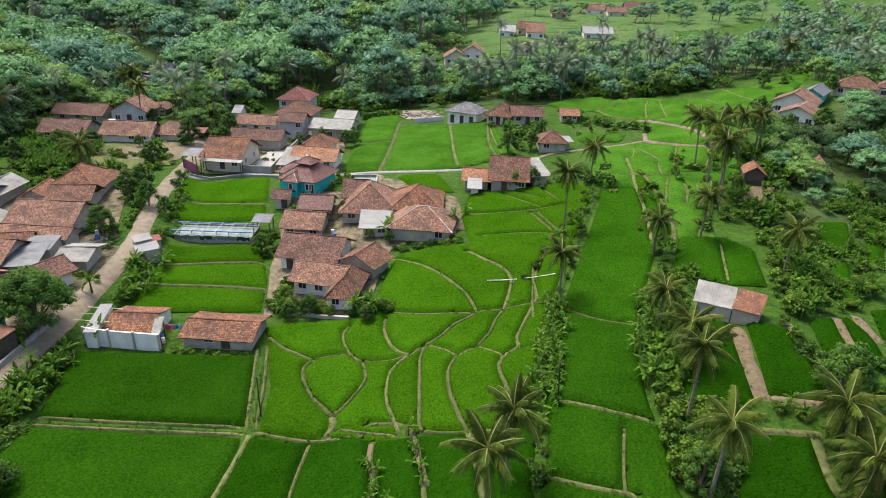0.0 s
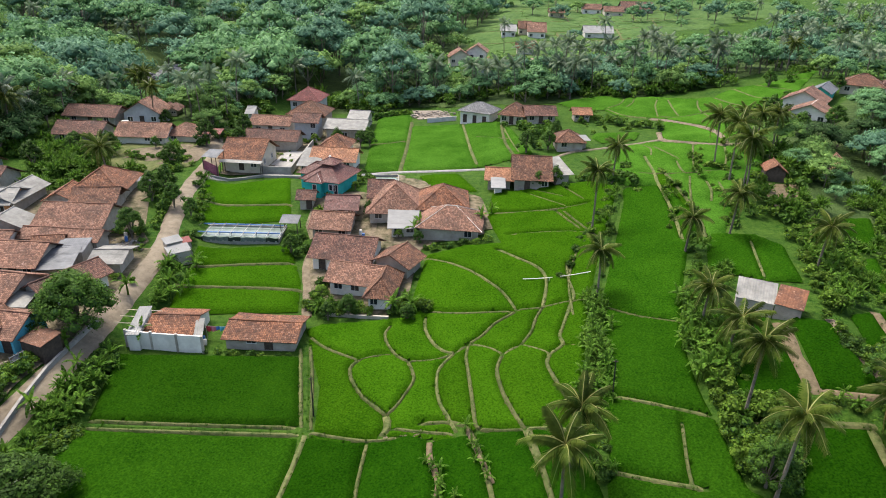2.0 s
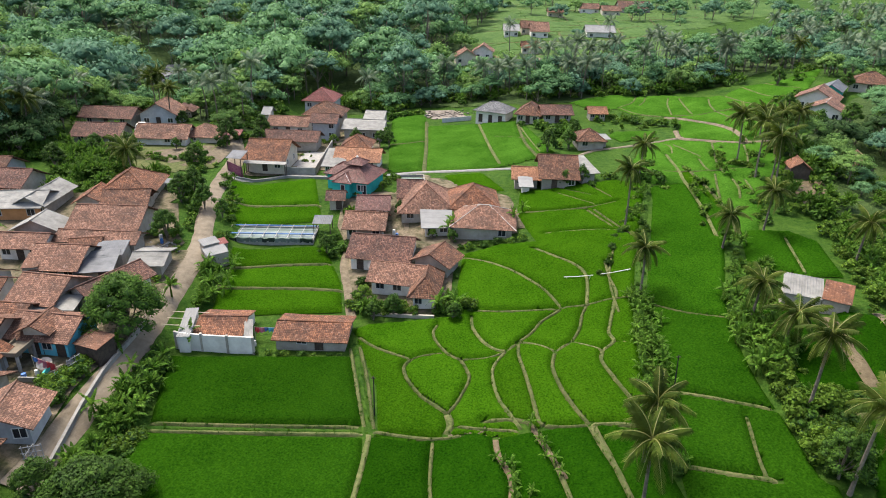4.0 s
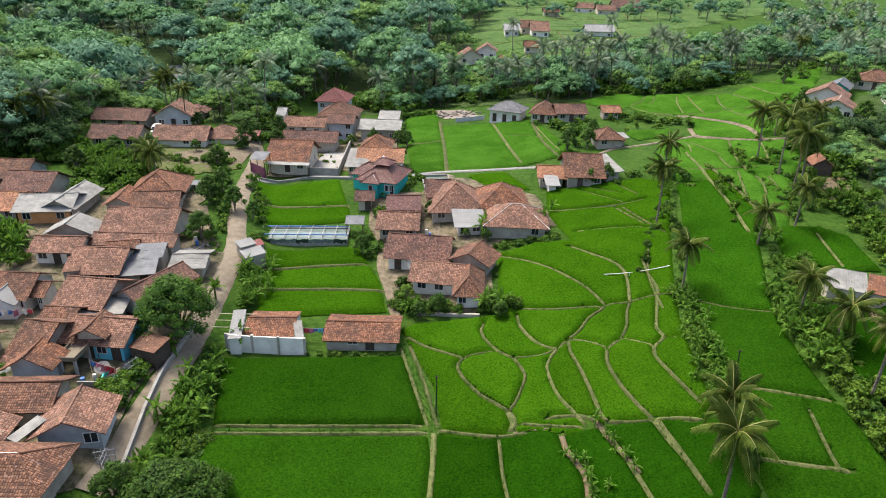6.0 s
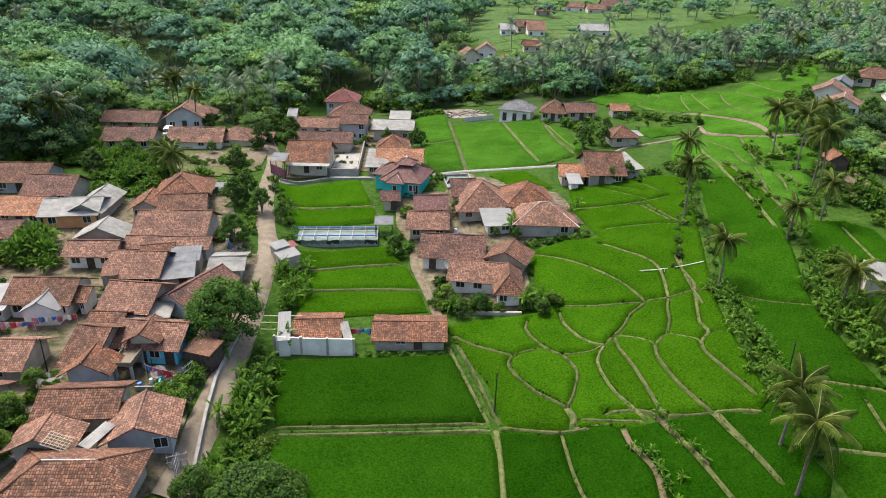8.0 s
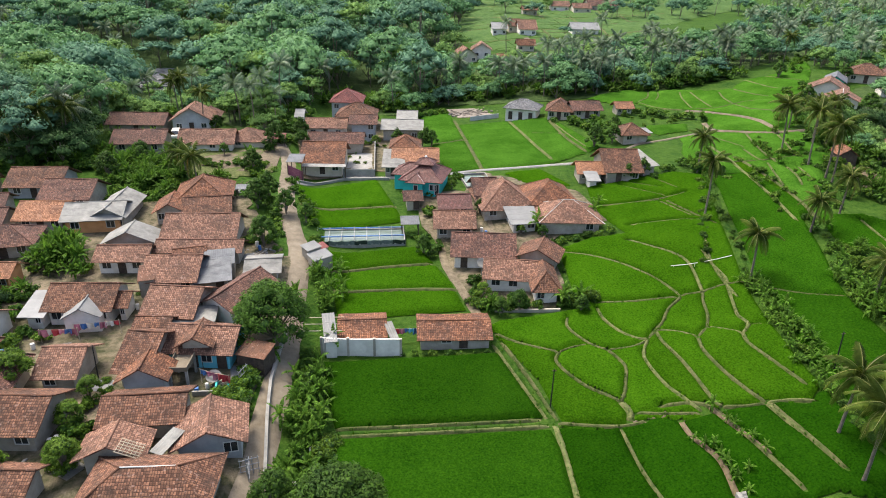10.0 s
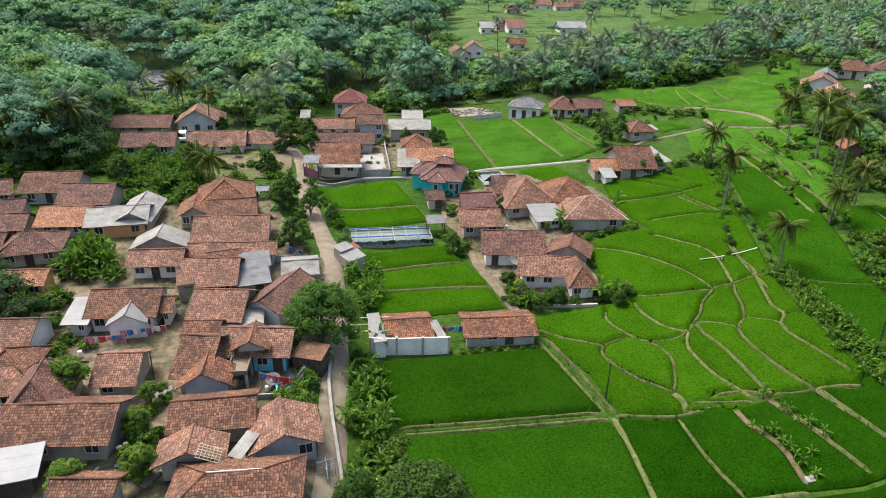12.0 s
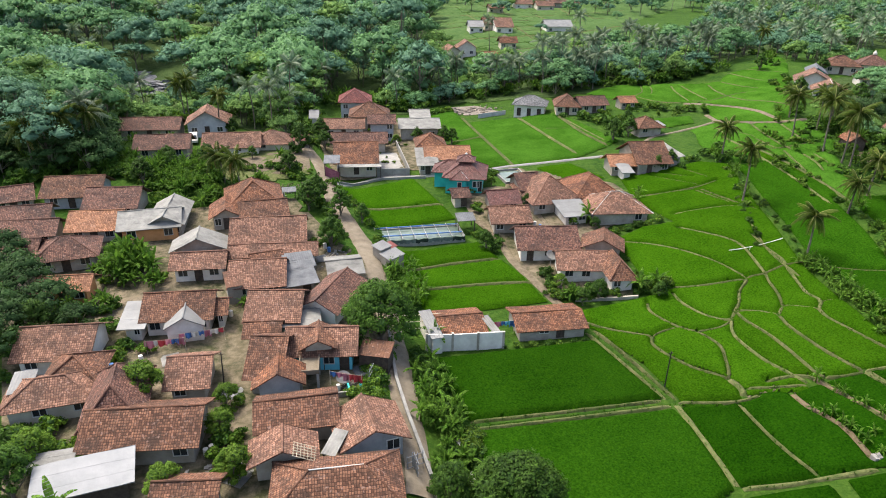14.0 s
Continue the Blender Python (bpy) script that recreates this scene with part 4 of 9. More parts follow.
def banana(x, y, size=1.0, label="banana plant with broad torn leaves", count=9):
    rng = random.Random(int(x * 31 + y * 17))
    t = thing("banana_plant", Matrix.Translation((x, y, lift(x, y))) @ pose(0, 0, 0, 0, 0, rng.uniform(0, 360)) @ Matrix.Scale(size, 4), label, "banana plant", "banana plants")
    share("stem", STEM_MESH, t, Matrix.Identity(4))
    for i in range(count):
        share("leaf", BLADES[0 if i < 3 else 1 if i < 6 else 2], t, Matrix.Translation((0, 0, 1.6)) @ pose(0, 0, 0, rng.uniform(-12, 12), -(62 - 9 * i + rng.uniform(-8, 8)), i * 137.5 + rng.uniform(-15, 15)) @ Matrix.Scale(rng.uniform(0.8, 1.15), 4))
    return t


def clump_mesh(seed, kind):
    """Joined banana or cassava clump for hedges and thickets."""
    rng = random.Random(seed)
    v, f = [], []
    if kind == "banana":
        for s in range(4):
            base = Matrix.Translation((rng.uniform(-1.1, 1.1), rng.uniform(-1.1, 1.1), 0)) @ Matrix.Scale(rng.uniform(0.75, 1.15), 4)
            for i in range(7):
                src = BLADES_FAR[min(2, i // 3)]
                m = base @ Matrix.Translation((0, 0, 1.5)) @ pose(0, 0, 0, rng.uniform(-12, 12), -(62 - 10 * i + rng.uniform(-8, 8)), i * 137.5 + s * 40) @ Matrix.Scale(rng.uniform(0.8, 1.15), 4)
                o = len(v)
                v += [tuple(m @ p.co) for p in src.vertices]
                f += [tuple(k + o for k in p.vertices) for p in src.polygons]
    me = bpy.data.meshes.new("clump")
    me.from_pydata(v, [], f)
    me.materials.append(BANANA)
    return me


def bush_mesh(seed, leaves, per=62, size=0.28, tall=1.0):
    rng = np.random.default_rng(seed)
    clumps = [(rng.uniform(-0.8, 0.8), rng.uniform(-0.8, 0.8), rng.uniform(0.35, 1.3) * tall, rng.uniform(0.45, 0.75)) for _ in range(7)]
    v, f = leaf_cloud(rng, clumps, per, size)
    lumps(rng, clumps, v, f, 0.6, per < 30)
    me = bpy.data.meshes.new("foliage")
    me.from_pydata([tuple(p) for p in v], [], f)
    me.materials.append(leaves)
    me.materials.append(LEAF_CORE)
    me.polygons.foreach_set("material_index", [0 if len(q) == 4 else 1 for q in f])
    return me


BANANA_CLUMPS = [clump_mesh(s, "banana") for s in (1, 2, 3)]
BUSHES = [bush_mesh(1, LEAF), bush_mesh(2, LEAF), bush_mesh(3, LEAF_LIGHT), bush_mesh(4, LEAF_LIGHT, 56, 0.38, 1.4)]
BUSHES_FAR = [bush_mesh(1, LEAF, 12, 0.64), bush_mesh(2, LEAF, 12, 0.64), bush_mesh(3, LEAF_LIGHT, 12, 0.64), bush_mesh(4, LEAF_LIGHT, 12, 0.66, 1.4)]


def shrub(x, y, scale=1.0, kind=0, label="", name="shrub"):
    me = BANANA_CLUMPS[kind % 3] if kind >= 10 else BUSHES[kind]
    ob = new("banana_clump" if kind >= 10 else name, me)
    ob.matrix_world = Matrix.Translation((x, y, lift(x, y) - 0.05)) @ pose(0, 0, 0, 0, 0, random.uniform(0, 360)) @ Matrix.Diagonal((scale, scale, scale * random.uniform(0.85, 1.2), 1))
    return tagged(ob, label or ("thicket of banana plants with broad pale green leaves" if kind >= 10 else "leafy green bush among weeds"), "banana plants" if kind >= 10 else "shrub", "hedges and thickets")


SOFT = {}          # rounded normals of the woodland crowns, kept when crowns are joined


def grove_tree(seed, shape, per, size, leaves, core, lobe=(0.22, 0.36), crisp=0.35, droop=0.62):
    """A woodland tree: a forked trunk under billowing lobes of fine foliage. shape: high, spread, bare part of the trunk, lobes, flatness."""
    high, spread, bare, count, flat = shape
    rng = np.random.default_rng(seed)
    st = Stack()
    st.tube([(0, 0, -1.0), (0.1, 0.05, high * bare), (0.2, 0.1, high * 0.8)], [0.26, 0.2, 0.1], 5)
    lobes = []
    for k in range(count):
        t = (k + 0.5) / count
        r = spread * 0.80 * math.sqrt(t) * rng.uniform(0.85, 1.1)
        a = 2.4 * k + rng.uniform(-0.4, 0.4)
        top = high * (bare + (1 - bare) * (1 - droop * (r / spread) ** 2)) * rng.uniform(0.86, 1.02)
        lr = spread * rng.uniform(*lobe)
        lobes.append((math.cos(a) * r, math.sin(a) * r, top - lr * flat, lr))
        if k % 4 == 1:
            st.tube([(0.1, 0.05, high * bare), (math.cos(a) * r * 0.8, math.sin(a) * r * 0.8, top - lr * flat)], [0.12, 0.04], 4)
    v, f, soft = [], [], []
    for cx, cy, cz, r in lobes:
        d = rng.normal(size=(per, 3))
        d[:, 2] = np.where(rng.random(per) < 0.8, np.abs(d[:, 2]), d[:, 2] * 0.6)
        d /= np.linalg.norm(d, axis=1)[:, None]
        p = np.array([cx, cy, cz]) + d * (r * rng.uniform(0.70, 1.18, (per, 1))) * np.array([1, 1, flat])
        n = d + np.array([0, 0, 0.3]) + rng.normal(size=(per, 3)) * 0.45
        n /= np.linalg.norm(n, axis=1)[:, None]
        a = np.cross(n, rng.normal(size=(per, 3)))
        a /= np.linalg.norm(a, axis=1)[:, None] + 1e-6
        b = np.cross(n, a)
        q = size * rng.uniform(0.6, 1.4, (per, 1))
        lean = d * 0.7 + (p - np.array([0, 0, high * 0.45])) / high * 0.8 + n * crisp + np.array([0, 0, 0.25])
        for x0, x1, x2, w in zip(p - a * q * 0.5 - b * q * 0.3, p + a * q * 0.6, p - a * q * 0.35 + b * q * 0.5, lean):
            o = len(v)
            v += [x0, x1, x2]
            soft += [w, w, w]
            f.append((o, o + 1, o + 2))
    leafy = len(f)
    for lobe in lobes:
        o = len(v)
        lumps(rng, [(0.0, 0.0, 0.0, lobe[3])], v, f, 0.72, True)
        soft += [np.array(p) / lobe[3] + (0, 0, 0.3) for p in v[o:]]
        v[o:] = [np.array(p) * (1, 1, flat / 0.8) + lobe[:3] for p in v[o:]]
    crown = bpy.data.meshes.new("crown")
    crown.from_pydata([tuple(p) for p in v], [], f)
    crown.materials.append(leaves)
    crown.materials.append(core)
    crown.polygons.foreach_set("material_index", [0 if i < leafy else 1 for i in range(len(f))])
    crown.polygons.foreach_set("use_smooth", [True] * len(f))
    soft = np.array(soft)
    soft /= np.linalg.norm(soft, axis=1)[:, None]
    crown.normals_split_custom_set_from_vertices(soft.tolist())
    SOFT[crown.name] = soft
    trunk = bpy.data.meshes.new("trunk")
    trunk.from_pydata([tuple(p) for p in st.v], [], st.f)
    trunk.materials.append(BARK)
    return trunk, crown


FINE = dict(lobe=(0.15, 0.28), crisp=0.6, droop=0.9)
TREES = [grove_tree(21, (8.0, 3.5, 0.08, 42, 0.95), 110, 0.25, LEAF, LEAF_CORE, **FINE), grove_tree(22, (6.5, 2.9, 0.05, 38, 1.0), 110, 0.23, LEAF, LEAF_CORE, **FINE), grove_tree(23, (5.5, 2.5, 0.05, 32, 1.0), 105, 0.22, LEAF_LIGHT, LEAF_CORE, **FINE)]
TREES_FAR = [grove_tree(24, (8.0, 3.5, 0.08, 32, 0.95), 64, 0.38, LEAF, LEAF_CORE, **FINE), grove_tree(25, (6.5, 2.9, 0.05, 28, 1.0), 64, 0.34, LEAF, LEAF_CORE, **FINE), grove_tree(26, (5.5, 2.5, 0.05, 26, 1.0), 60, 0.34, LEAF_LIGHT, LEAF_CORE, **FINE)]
SHAPES = [(9.5, 6.6, 0.10, 17, 0.72), (11.5, 6.0, 0.14, 17, 0.8), (12.5, 8.2, 0.34, 19, 0.5), (8.0, 6.2, 0.06, 15, 0.72), (13.5, 7.0, 0.25, 19, 0.6), (10.0, 7.4, 0.12, 19, 0.66)]
# Outer and inner leaf colours; the first three pairs carry painted haze.
WOOD_TONES = ((WOOD_YELLOW, WOOD_YELLOW_CORE), (WOOD_MID, WOOD_MID_CORE), (WOOD_BLUE, WOOD_BLUE_CORE), (WOOD_DARK, WOOD_DARK_CORE))
GROVE = [[grove_tree(30 + k + 10 * n, shape, 80, 0.48, *pair) for k, shape in enumerate(SHAPES)] for n, pair in enumerate(WOOD_TONES)]
GROVE_FAR = [[grove_tree(60 + k + 10 * n, shape, 38, 0.72, *pair) for k, shape in enumerate(SHAPES)] for n, pair in enumerate(WOOD_TONES)]


def strew(name, label, category, placed):
    """Joins many copies of meshes, each at its own pose, into ONE object."""
    co, lv, ls, mi, mats, nr = [], [], [], [], [], []
    nv = nl = 0
    cache = {}
    for me, m in placed:
        if me.name not in cache:
            a = np.empty(len(me.vertices) * 3)
            me.vertices.foreach_get("co", a)
            b, c = np.empty(len(me.loops), int), np.empty(len(me.polygons), int)
            me.loops.foreach_get("vertex_index", b)
            me.polygons.foreach_get("loop_start", c)
            own = np.empty(len(me.polygons), int)
            me.polygons.foreach_get("material_index", own)
            for m_ in me.materials:
                if m_ not in mats:
                    mats.append(m_)
            cache[me.name] = (a.reshape(-1, 3), b, c, np.array([mats.index(m_) for m_ in me.materials])[own])
        a, b, c, k = cache[me.name]
        r = np.array(m)
        co.append(a @ r[:3, :3].T + r[:3, 3])
        nr.append(SOFT[me.name] @ r[:3, :3].T if me.name in SOFT else np.zeros(a.shape))
        lv.append(b + nv)
        ls.append(c + nl)
        mi.append(k)
        nv += len(a)
        nl += len(b)
    me = bpy.data.meshes.new(name)
    me.vertices.add(nv)
    me.vertices.foreach_set("co", np.concatenate(co).ravel())
    me.loops.add(nl)
    me.loops.foreach_set("vertex_index", np.concatenate(lv).astype(np.int32))
    starts = np.concatenate(ls).astype(np.int32)
    me.polygons.add(len(starts))
    me.polygons.foreach_set("loop_start", starts)
    for m in mats:
        me.materials.append(m)
    me.polygons.foreach_set("material_index", np.concatenate(mi).astype(np.int32))
    me.update(calc_edges=True)
    nr = np.concatenate(nr)
    if nr.any():
        size = np.linalg.norm(nr, axis=1)[:, None]
        me.normals_split_custom_set_from_vertices((nr / np.where(size > 0, size, 1)).tolist())
    return tagged(new(name, me), label, category, kind="stuff")


def spot(x, y, scale, sink=0.0):
    """The pose of a plant that stands on the land, turned at random."""
    return Matrix.Translation((x, y, lift(x, y) - sink)) @ pose(0, 0, 0, 0, 0, random.uniform(0, 360)) @ Matrix.Diagonal((scale, scale, scale * random.uniform(0.85, 1.2), 1))


# ---- bunds and paddies ----
bund(0.32, (-43.4, 45.75), (-32.2, 46.15), (-21.8, 46.5))
bund(0.32, (-43.4, 46.85), (-32.2, 47.2), (-22.2, 47.55))
bund(0.5, (-43.2, 46.3), (-32.2, 46.7), (-22.0, 47.0), high=0.02, mat=GRASS)
bund(0.36, (-25.9, 61.6), (-23.9, 54.2), (-22.0, 47.3))
bund(0.34, (-24.8, 61.9), (-22.7, 54.5), (-21.0, 47.0))
bund(0.5, (-25.3, 61.7), (-23.3, 54.3), (-21.5, 47.1), high=0.02, mat=GRASS)
bund(0.52, (-21.4, 46.8), (-21.4, 42.3), (-21.7, 34.7))
bund(0.36, (-25.3, 63.6), (-23.2, 61.5), (-20.8, 59.9), (-18.4, 58.6))
bund(0.40, (-18.4, 58.6), (-19.1, 57.1), (-18.4, 54.9), (-16.8, 52.3), (-15.2, 50.7), (-14.0, 49.5))
bund(0.22, (-18.4, 58.6), (-16.9, 59.3), (-14.7, 59.8))
bund(0.36, (-15.7, 65.9), (-16.2, 64.1), (-15.5, 61.8), (-14.1, 59.5), (-12.8, 58.5))
bund(0.36, (-12.8, 58.5), (-12.1, 56.6), (-11.8, 54.8), (-12.4, 52.8), (-13.2, 50.7), (-14.0, 49.5))
bund(0.22, (-12.8, 58.5), (-10.4, 58.5), (-8.9, 58.9), (-7.6, 59.8))
bund(0.40, (-11.6, 67.4), (-11.4, 65.0), (-10.2, 62.1), (-8.7, 60.2), (-7.6, 59.8))
bund(0.36, (-7.6, 59.8), (-6.1, 61.5))
bund(0.36, (-6.1, 61.5), (-4.6, 63.1), (-3.1, 65.5), (-1.4, 67.1), (-0.5, 68.1))
bund(0.34, (-11.5, 68.4), (-6.6, 67.7), (-0.5, 68.1))
bund(0.36, (-7.6, 59.8), (-9.1, 56.9), (-9.3, 54.3), (-8.8, 51.1), (-7.8, 48.7), (-6.8, 46.4))
bund(0.38, (-6.1, 61.5), (-6.3, 58.5), (-5.9, 54.4), (-5.5, 50.9), (-5.1, 47.6), (-4.7, 46.8))
bund(0.30, (-6.1, 61.5), (-3.8, 60.2), (-2.3, 58.5))
bund(0.34, (-2.3, 58.5), (-0.2, 60.7))
bund(0.36, (-0.2, 60.7), (1.2, 63.7), (1.9, 66.6), (2.9, 69.1))
bund(0.30, (-0.2, 60.7), (1.5, 59.4), (2.8, 58.2))
bund(0.42, (-2.3, 58.5), (-3.0, 55.2), (-2.5, 51.7), (-1.5, 48.8), (-0.5, 46.5))
bund(0.42, (2.8, 58.2), (2.3, 56.0), (2.9, 53.1), (3.6, 50.8), (4.4, 48.1))
bund(0.40, (2.8, 58.2), (4.4, 60.1), (4.3, 62.3), (5.1, 65.1), (6.5, 69.9))
bund(0.26, (4.4, 60.1), (6.5, 59.2))
bund(0.30, (-0.4, 68.4), (2.9, 69.1), (6.6, 70.2), (10.3, 69.4))
bund(0.40, (-13.4, 83.5), (-9.8, 81.5), (-6.4, 78.2), (-3.7, 74.8), (-1.8, 72.2), (-0.4, 68.5))
bund(0.45, (-2.7, 84.4), (0.2, 81.1), (3.0, 78.4), (3.9, 75.4), (2.9, 69.1))
bund(0.36, (6.9, 79.4), (6.8, 75.6), (7.1, 71.7), (6.5, 69.9))
bund(0.75, (-14.0, 49.5), (-13.6, 47.7), (-14.0, 46.4))
bund(0.36, (-21.3, 46.9), (-17.4, 46.1), (-14.5, 45.8), (-12.4, 46.2))
bund(0.32, (-13.1, 47.5), (-10.5, 46.9), (-6.9, 46.2))
bund(0.30, (-4.7, 46.8), (-2.8, 46.4), (-0.5, 46.4))
bund(0.30, (-0.5, 46.5), (2.0, 46.3), (4.0, 45.6))
bund(0.50, (-0.5, 46.5), (0.0, 43.9), (0.6, 41.2))
bund(0.38, (-21.6, 34.8), (-17.1, 34.4), (-13.5, 34.3), (-8.9, 34.1))
bund(0.34, (-15.2, 45.8), (-15.1, 39.3), (-14.3, 34.6))
bund(0.55, (-9.3, 45.6), (-9.1, 43.2), (-8.1, 39.8), (-8.7, 35.3), mat=SOIL_RED)
bund(0.5, (-5.9, 47.2), (-5.1, 44.6), (-4.2, 41.9), (-3.6, 39.8), mat=SOIL_RED)
bund(0.52, (-0.2, 46.7), (0.5, 42.4), (1.2, 36.7))
bund(0.45, (-10.5, 48), (-6.2, 47.4), (-4.5, 42.9), (-3.7, 38.6), (-3.2, 35.1))
bund(0.3, (6.4, 66.7), (6.8, 75.2), (8.8, 82.9))
bund(0.34, (-4.1, 97.6), (8.3, 98.6), (13, 99.9))
bund(0.34, (8.3, 98), (12.6, 86.1))
bund(0.3, (2.8, 108), (9.5, 102.8))
bund(0.38, (-1, 89.2), (8.8, 89.3), (12.3, 87.2))
bund(0.34, (10.1, 67.7), (13.6, 64.5), (17.9, 62.3))
bund(0.38, (7.9, 49.9), (11.4, 48.3), (16, 46.1))
bund(0.3, (13.3, 46), (12.3, 40.3), (12.1, 37.8))
bund(0.45, (5.2, 40.5), (9.3, 39), (13, 38))
bund(1.0, (19.3, 106.4), (13.4, 85.9), (9.3, 69.9), (7.3, 59.9), (6.2, 51.5), (6.1, 44.5), (5.3, 39.2), mat=GRASS)
bund(2.4, (26.3, 85.4), (20.8, 69), (18.1, 58.9), (17.1, 50.3), (17.4, 44), (17.4, 38.6), mat=GRASS)
bund(0.6, (27.4, 114.1), (28, 93.1), (26.6, 83.4))
bund(0.34, (32.6, 83.2), (29.6, 70.5))
bund(1.4, (27.2, 60.9), (26.3, 54.1), (25.8, 48.6), mat=SOIL_RED)
bund(0.68, (26.5, 49.1), (29.2, 48.6), (32.5, 48.4), mat=SOIL_RED)
bund(1.0, (32.7, 61.1), (32.5, 54.3), (32.9, 50.5), mat=SOIL)
bund(1.0, (38.8, 63.5), (37.8, 58.9), (37.6, 53.9), mat=SOIL_RED)
bund(1.0, (41.4, 64.9), (41.2, 58.8), mat=SOIL_RED)
bund(0.8, (18.3, 44.9), (23.2, 45.1), (29.6, 44.9))
bund(0.8, (28.7, 44.9), (28.1, 40.2), (28.2, 38.6))
bund(0.36, (27.0, 168.4), (31.5, 173.4), (34.4, 181.0))
bund(0.36, (36.6, 179.5), (35.0, 174.3), (32.4, 169.6))
bund(0.42, (42.5, 177.9), (40.1, 170.0), (38.0, 158.5))
bund(0.42, (45.0, 177.0), (43.5, 165.6), (42.5, 156.3))
bund(0.42, (52.0, 174.0), (49.7, 165.8), (48.3, 157.3))
bund(0.36, (26.7, 168.4), (30.2, 160.3), (35.4, 157.3))
bund(0.38, (37.9, 158.2), (42.2, 155.5), (48.3, 157.3), (52.2, 157.9), (57.2, 156.8))
bund(0.42, (48.3, 157.3), (48.4, 149.4), (51.2, 143.1), (52.8, 136.8))
bund(0.42, (56.4, 175.1), (58.1, 165.4), (59.4, 160.0))
bund(0.42, (64.0, 184.0), (65.9, 171.0), (69.2, 168.4))
bund(0.42, (70.8, 185.9), (73.2, 180.6), (77.4, 175.4))
bund(0.42, (76.1, 188.7), (87.2, 189.3))
bund(0.45, (85.0, 197.0), (99.0, 212.0))
bund(0.34, (30.1, 131.2), (31.4, 125.2), (32.5, 119.5))
bund(0.34, (31.7, 118.7), (30.8, 112.2), (31.0, 109.6))
bund(0.4, (31.4, 108.8), (29.7, 102.6), (28.5, 97.4))
bund(0.4, (33.1, 105.5), (32.6, 100.7), (31.4, 96.8))
bund(0.34, (34.9, 105.1), (34.4, 99.3))
bund(0.34, (22.6, 111.7), (25.6, 110.7), (31.1, 109.7), (37.8, 110.6), (41.4, 111.0))
bund(0.4, (38.4, 130.9), (33.9, 115.0), (32.8, 107.7))
bund(0.55, (26.8, 123.1), (26.3, 117.3), (25.9, 111.3), (25.3, 106.5), (25.1, 101.6), (24.6, 92.0), (23.6, 84.0))
bund(0.34, (27.0, 133.0), (29.3, 129.1), (28.0, 122.8))
bund(0.4, (43.6, 127.7), (41.2, 119.4), (37.8, 110.6))
bund(1.0, (35.1, 156.2), (38.5, 153.8), (41.4, 149.1), (43.8, 143.7), (45.2, 138.1), (45.1, 131.9), (44.5, 129.3), mat=SOIL)
bund(0.9, (34.6, 143.2), (33.5, 137.4), (33.8, 135.2), (37.1, 132.8), (40.2, 130.3), (44.0, 128.5), (50.8, 127.8), mat=SOIL)
bund(0.34, (-3.4, 98.1), (7.2, 97.9))
bund(0.4, (7.2, 97.9), (10.2, 90.3))
bund(0.3, (2.8, 105.6), (9.2, 99.2))
bund(0.3, (8.6, 109), (12.3, 101.4))
bund(0.8, (-23.5, 162.3), (-21.9, 137.1), (-21.1, 117.5))
bund(0.6, (-10.1, 156.2), (-8.4, 140), (-7.4, 131), (-6.1, 122.0), high=0.26)
bund(0.6, (-0.7, 152.0), (-0.1, 136.1), (1.8, 125.1), high=0.26)
bund(0.6, (-31.0, 138.4), (-25.9, 140.1), (-22.4, 142.3), high=0.26)
bund(0.62, (-54.4, 100.1), (-47.8, 100.5), (-43.9, 100.6), (-37.6, 100.8), high=0.24)
bund(0.55, (-47.2, 78.9), (-42.1, 80.3), (-38.0, 81.0), (-32.0, 81.6), high=0.24)
bund(0.55, (-47.2, 73.8), (-40.5, 74.4), (-34.3, 74.6), (-28.8, 74.4), high=0.24)
bund(0.3, (-0.7, 154.5), (1.1, 137.7), (2.7, 127.8))
bund(0.3, (-7.3, 142.9), (1.2, 138.6))


def tone(x, y):
    """Fields near the curved terraces stand younger and yellower."""
    if y > 112:
        return RICE_UPPER
    if -21 < x < 8 and 47 < y < 100 or y > 98 or x < -28 and y > 64:
        return RICE_LIGHT
    if x > 18 and y < 66:
        return RICE_MID
    return RICE_GREEN if y > 57 else RICE


paddies([(-46.1, 58), (-36.8, 58.8), (-25.4, 59.4), (-25, 59.4), (-21.9, 47.8), (-43.1, 47)], 0.3, RICE, tone)
paddies([(-43.5, 45.5), (-22, 46), (-21.4, 41.6), (-22.1, 34.8), (-29.7, 30.5), (-44.6, 32.5), (-43.2, 42.6)], 0.3, RICE, tone)
paddies([(-26.1, 65), (-24.4, 66.3), (-13.3, 67.6), (-13.7, 72), (-12.9, 84.2), (-7.3, 86.7), (-1.8, 86.3), (-4.1, 97.2), (-3.1, 105.9), (13.8, 108.9), (18.7, 105.2), (13.4, 85.9), (9.3, 69.9), (7.3, 59.9), (6.2, 51.5), (6.2, 48.3), (3.1, 45.4), (-0.2, 46.7), (-6.9, 45.9), (-8.8, 45.5), (-11.1, 46.4), (-13.3, 46.4), (-14.2, 45.7), (-17.4, 45.5), (-21.2, 46.2), (-20.6, 46.8), (-21.7, 53.7)], 0.3, RICE, tone)
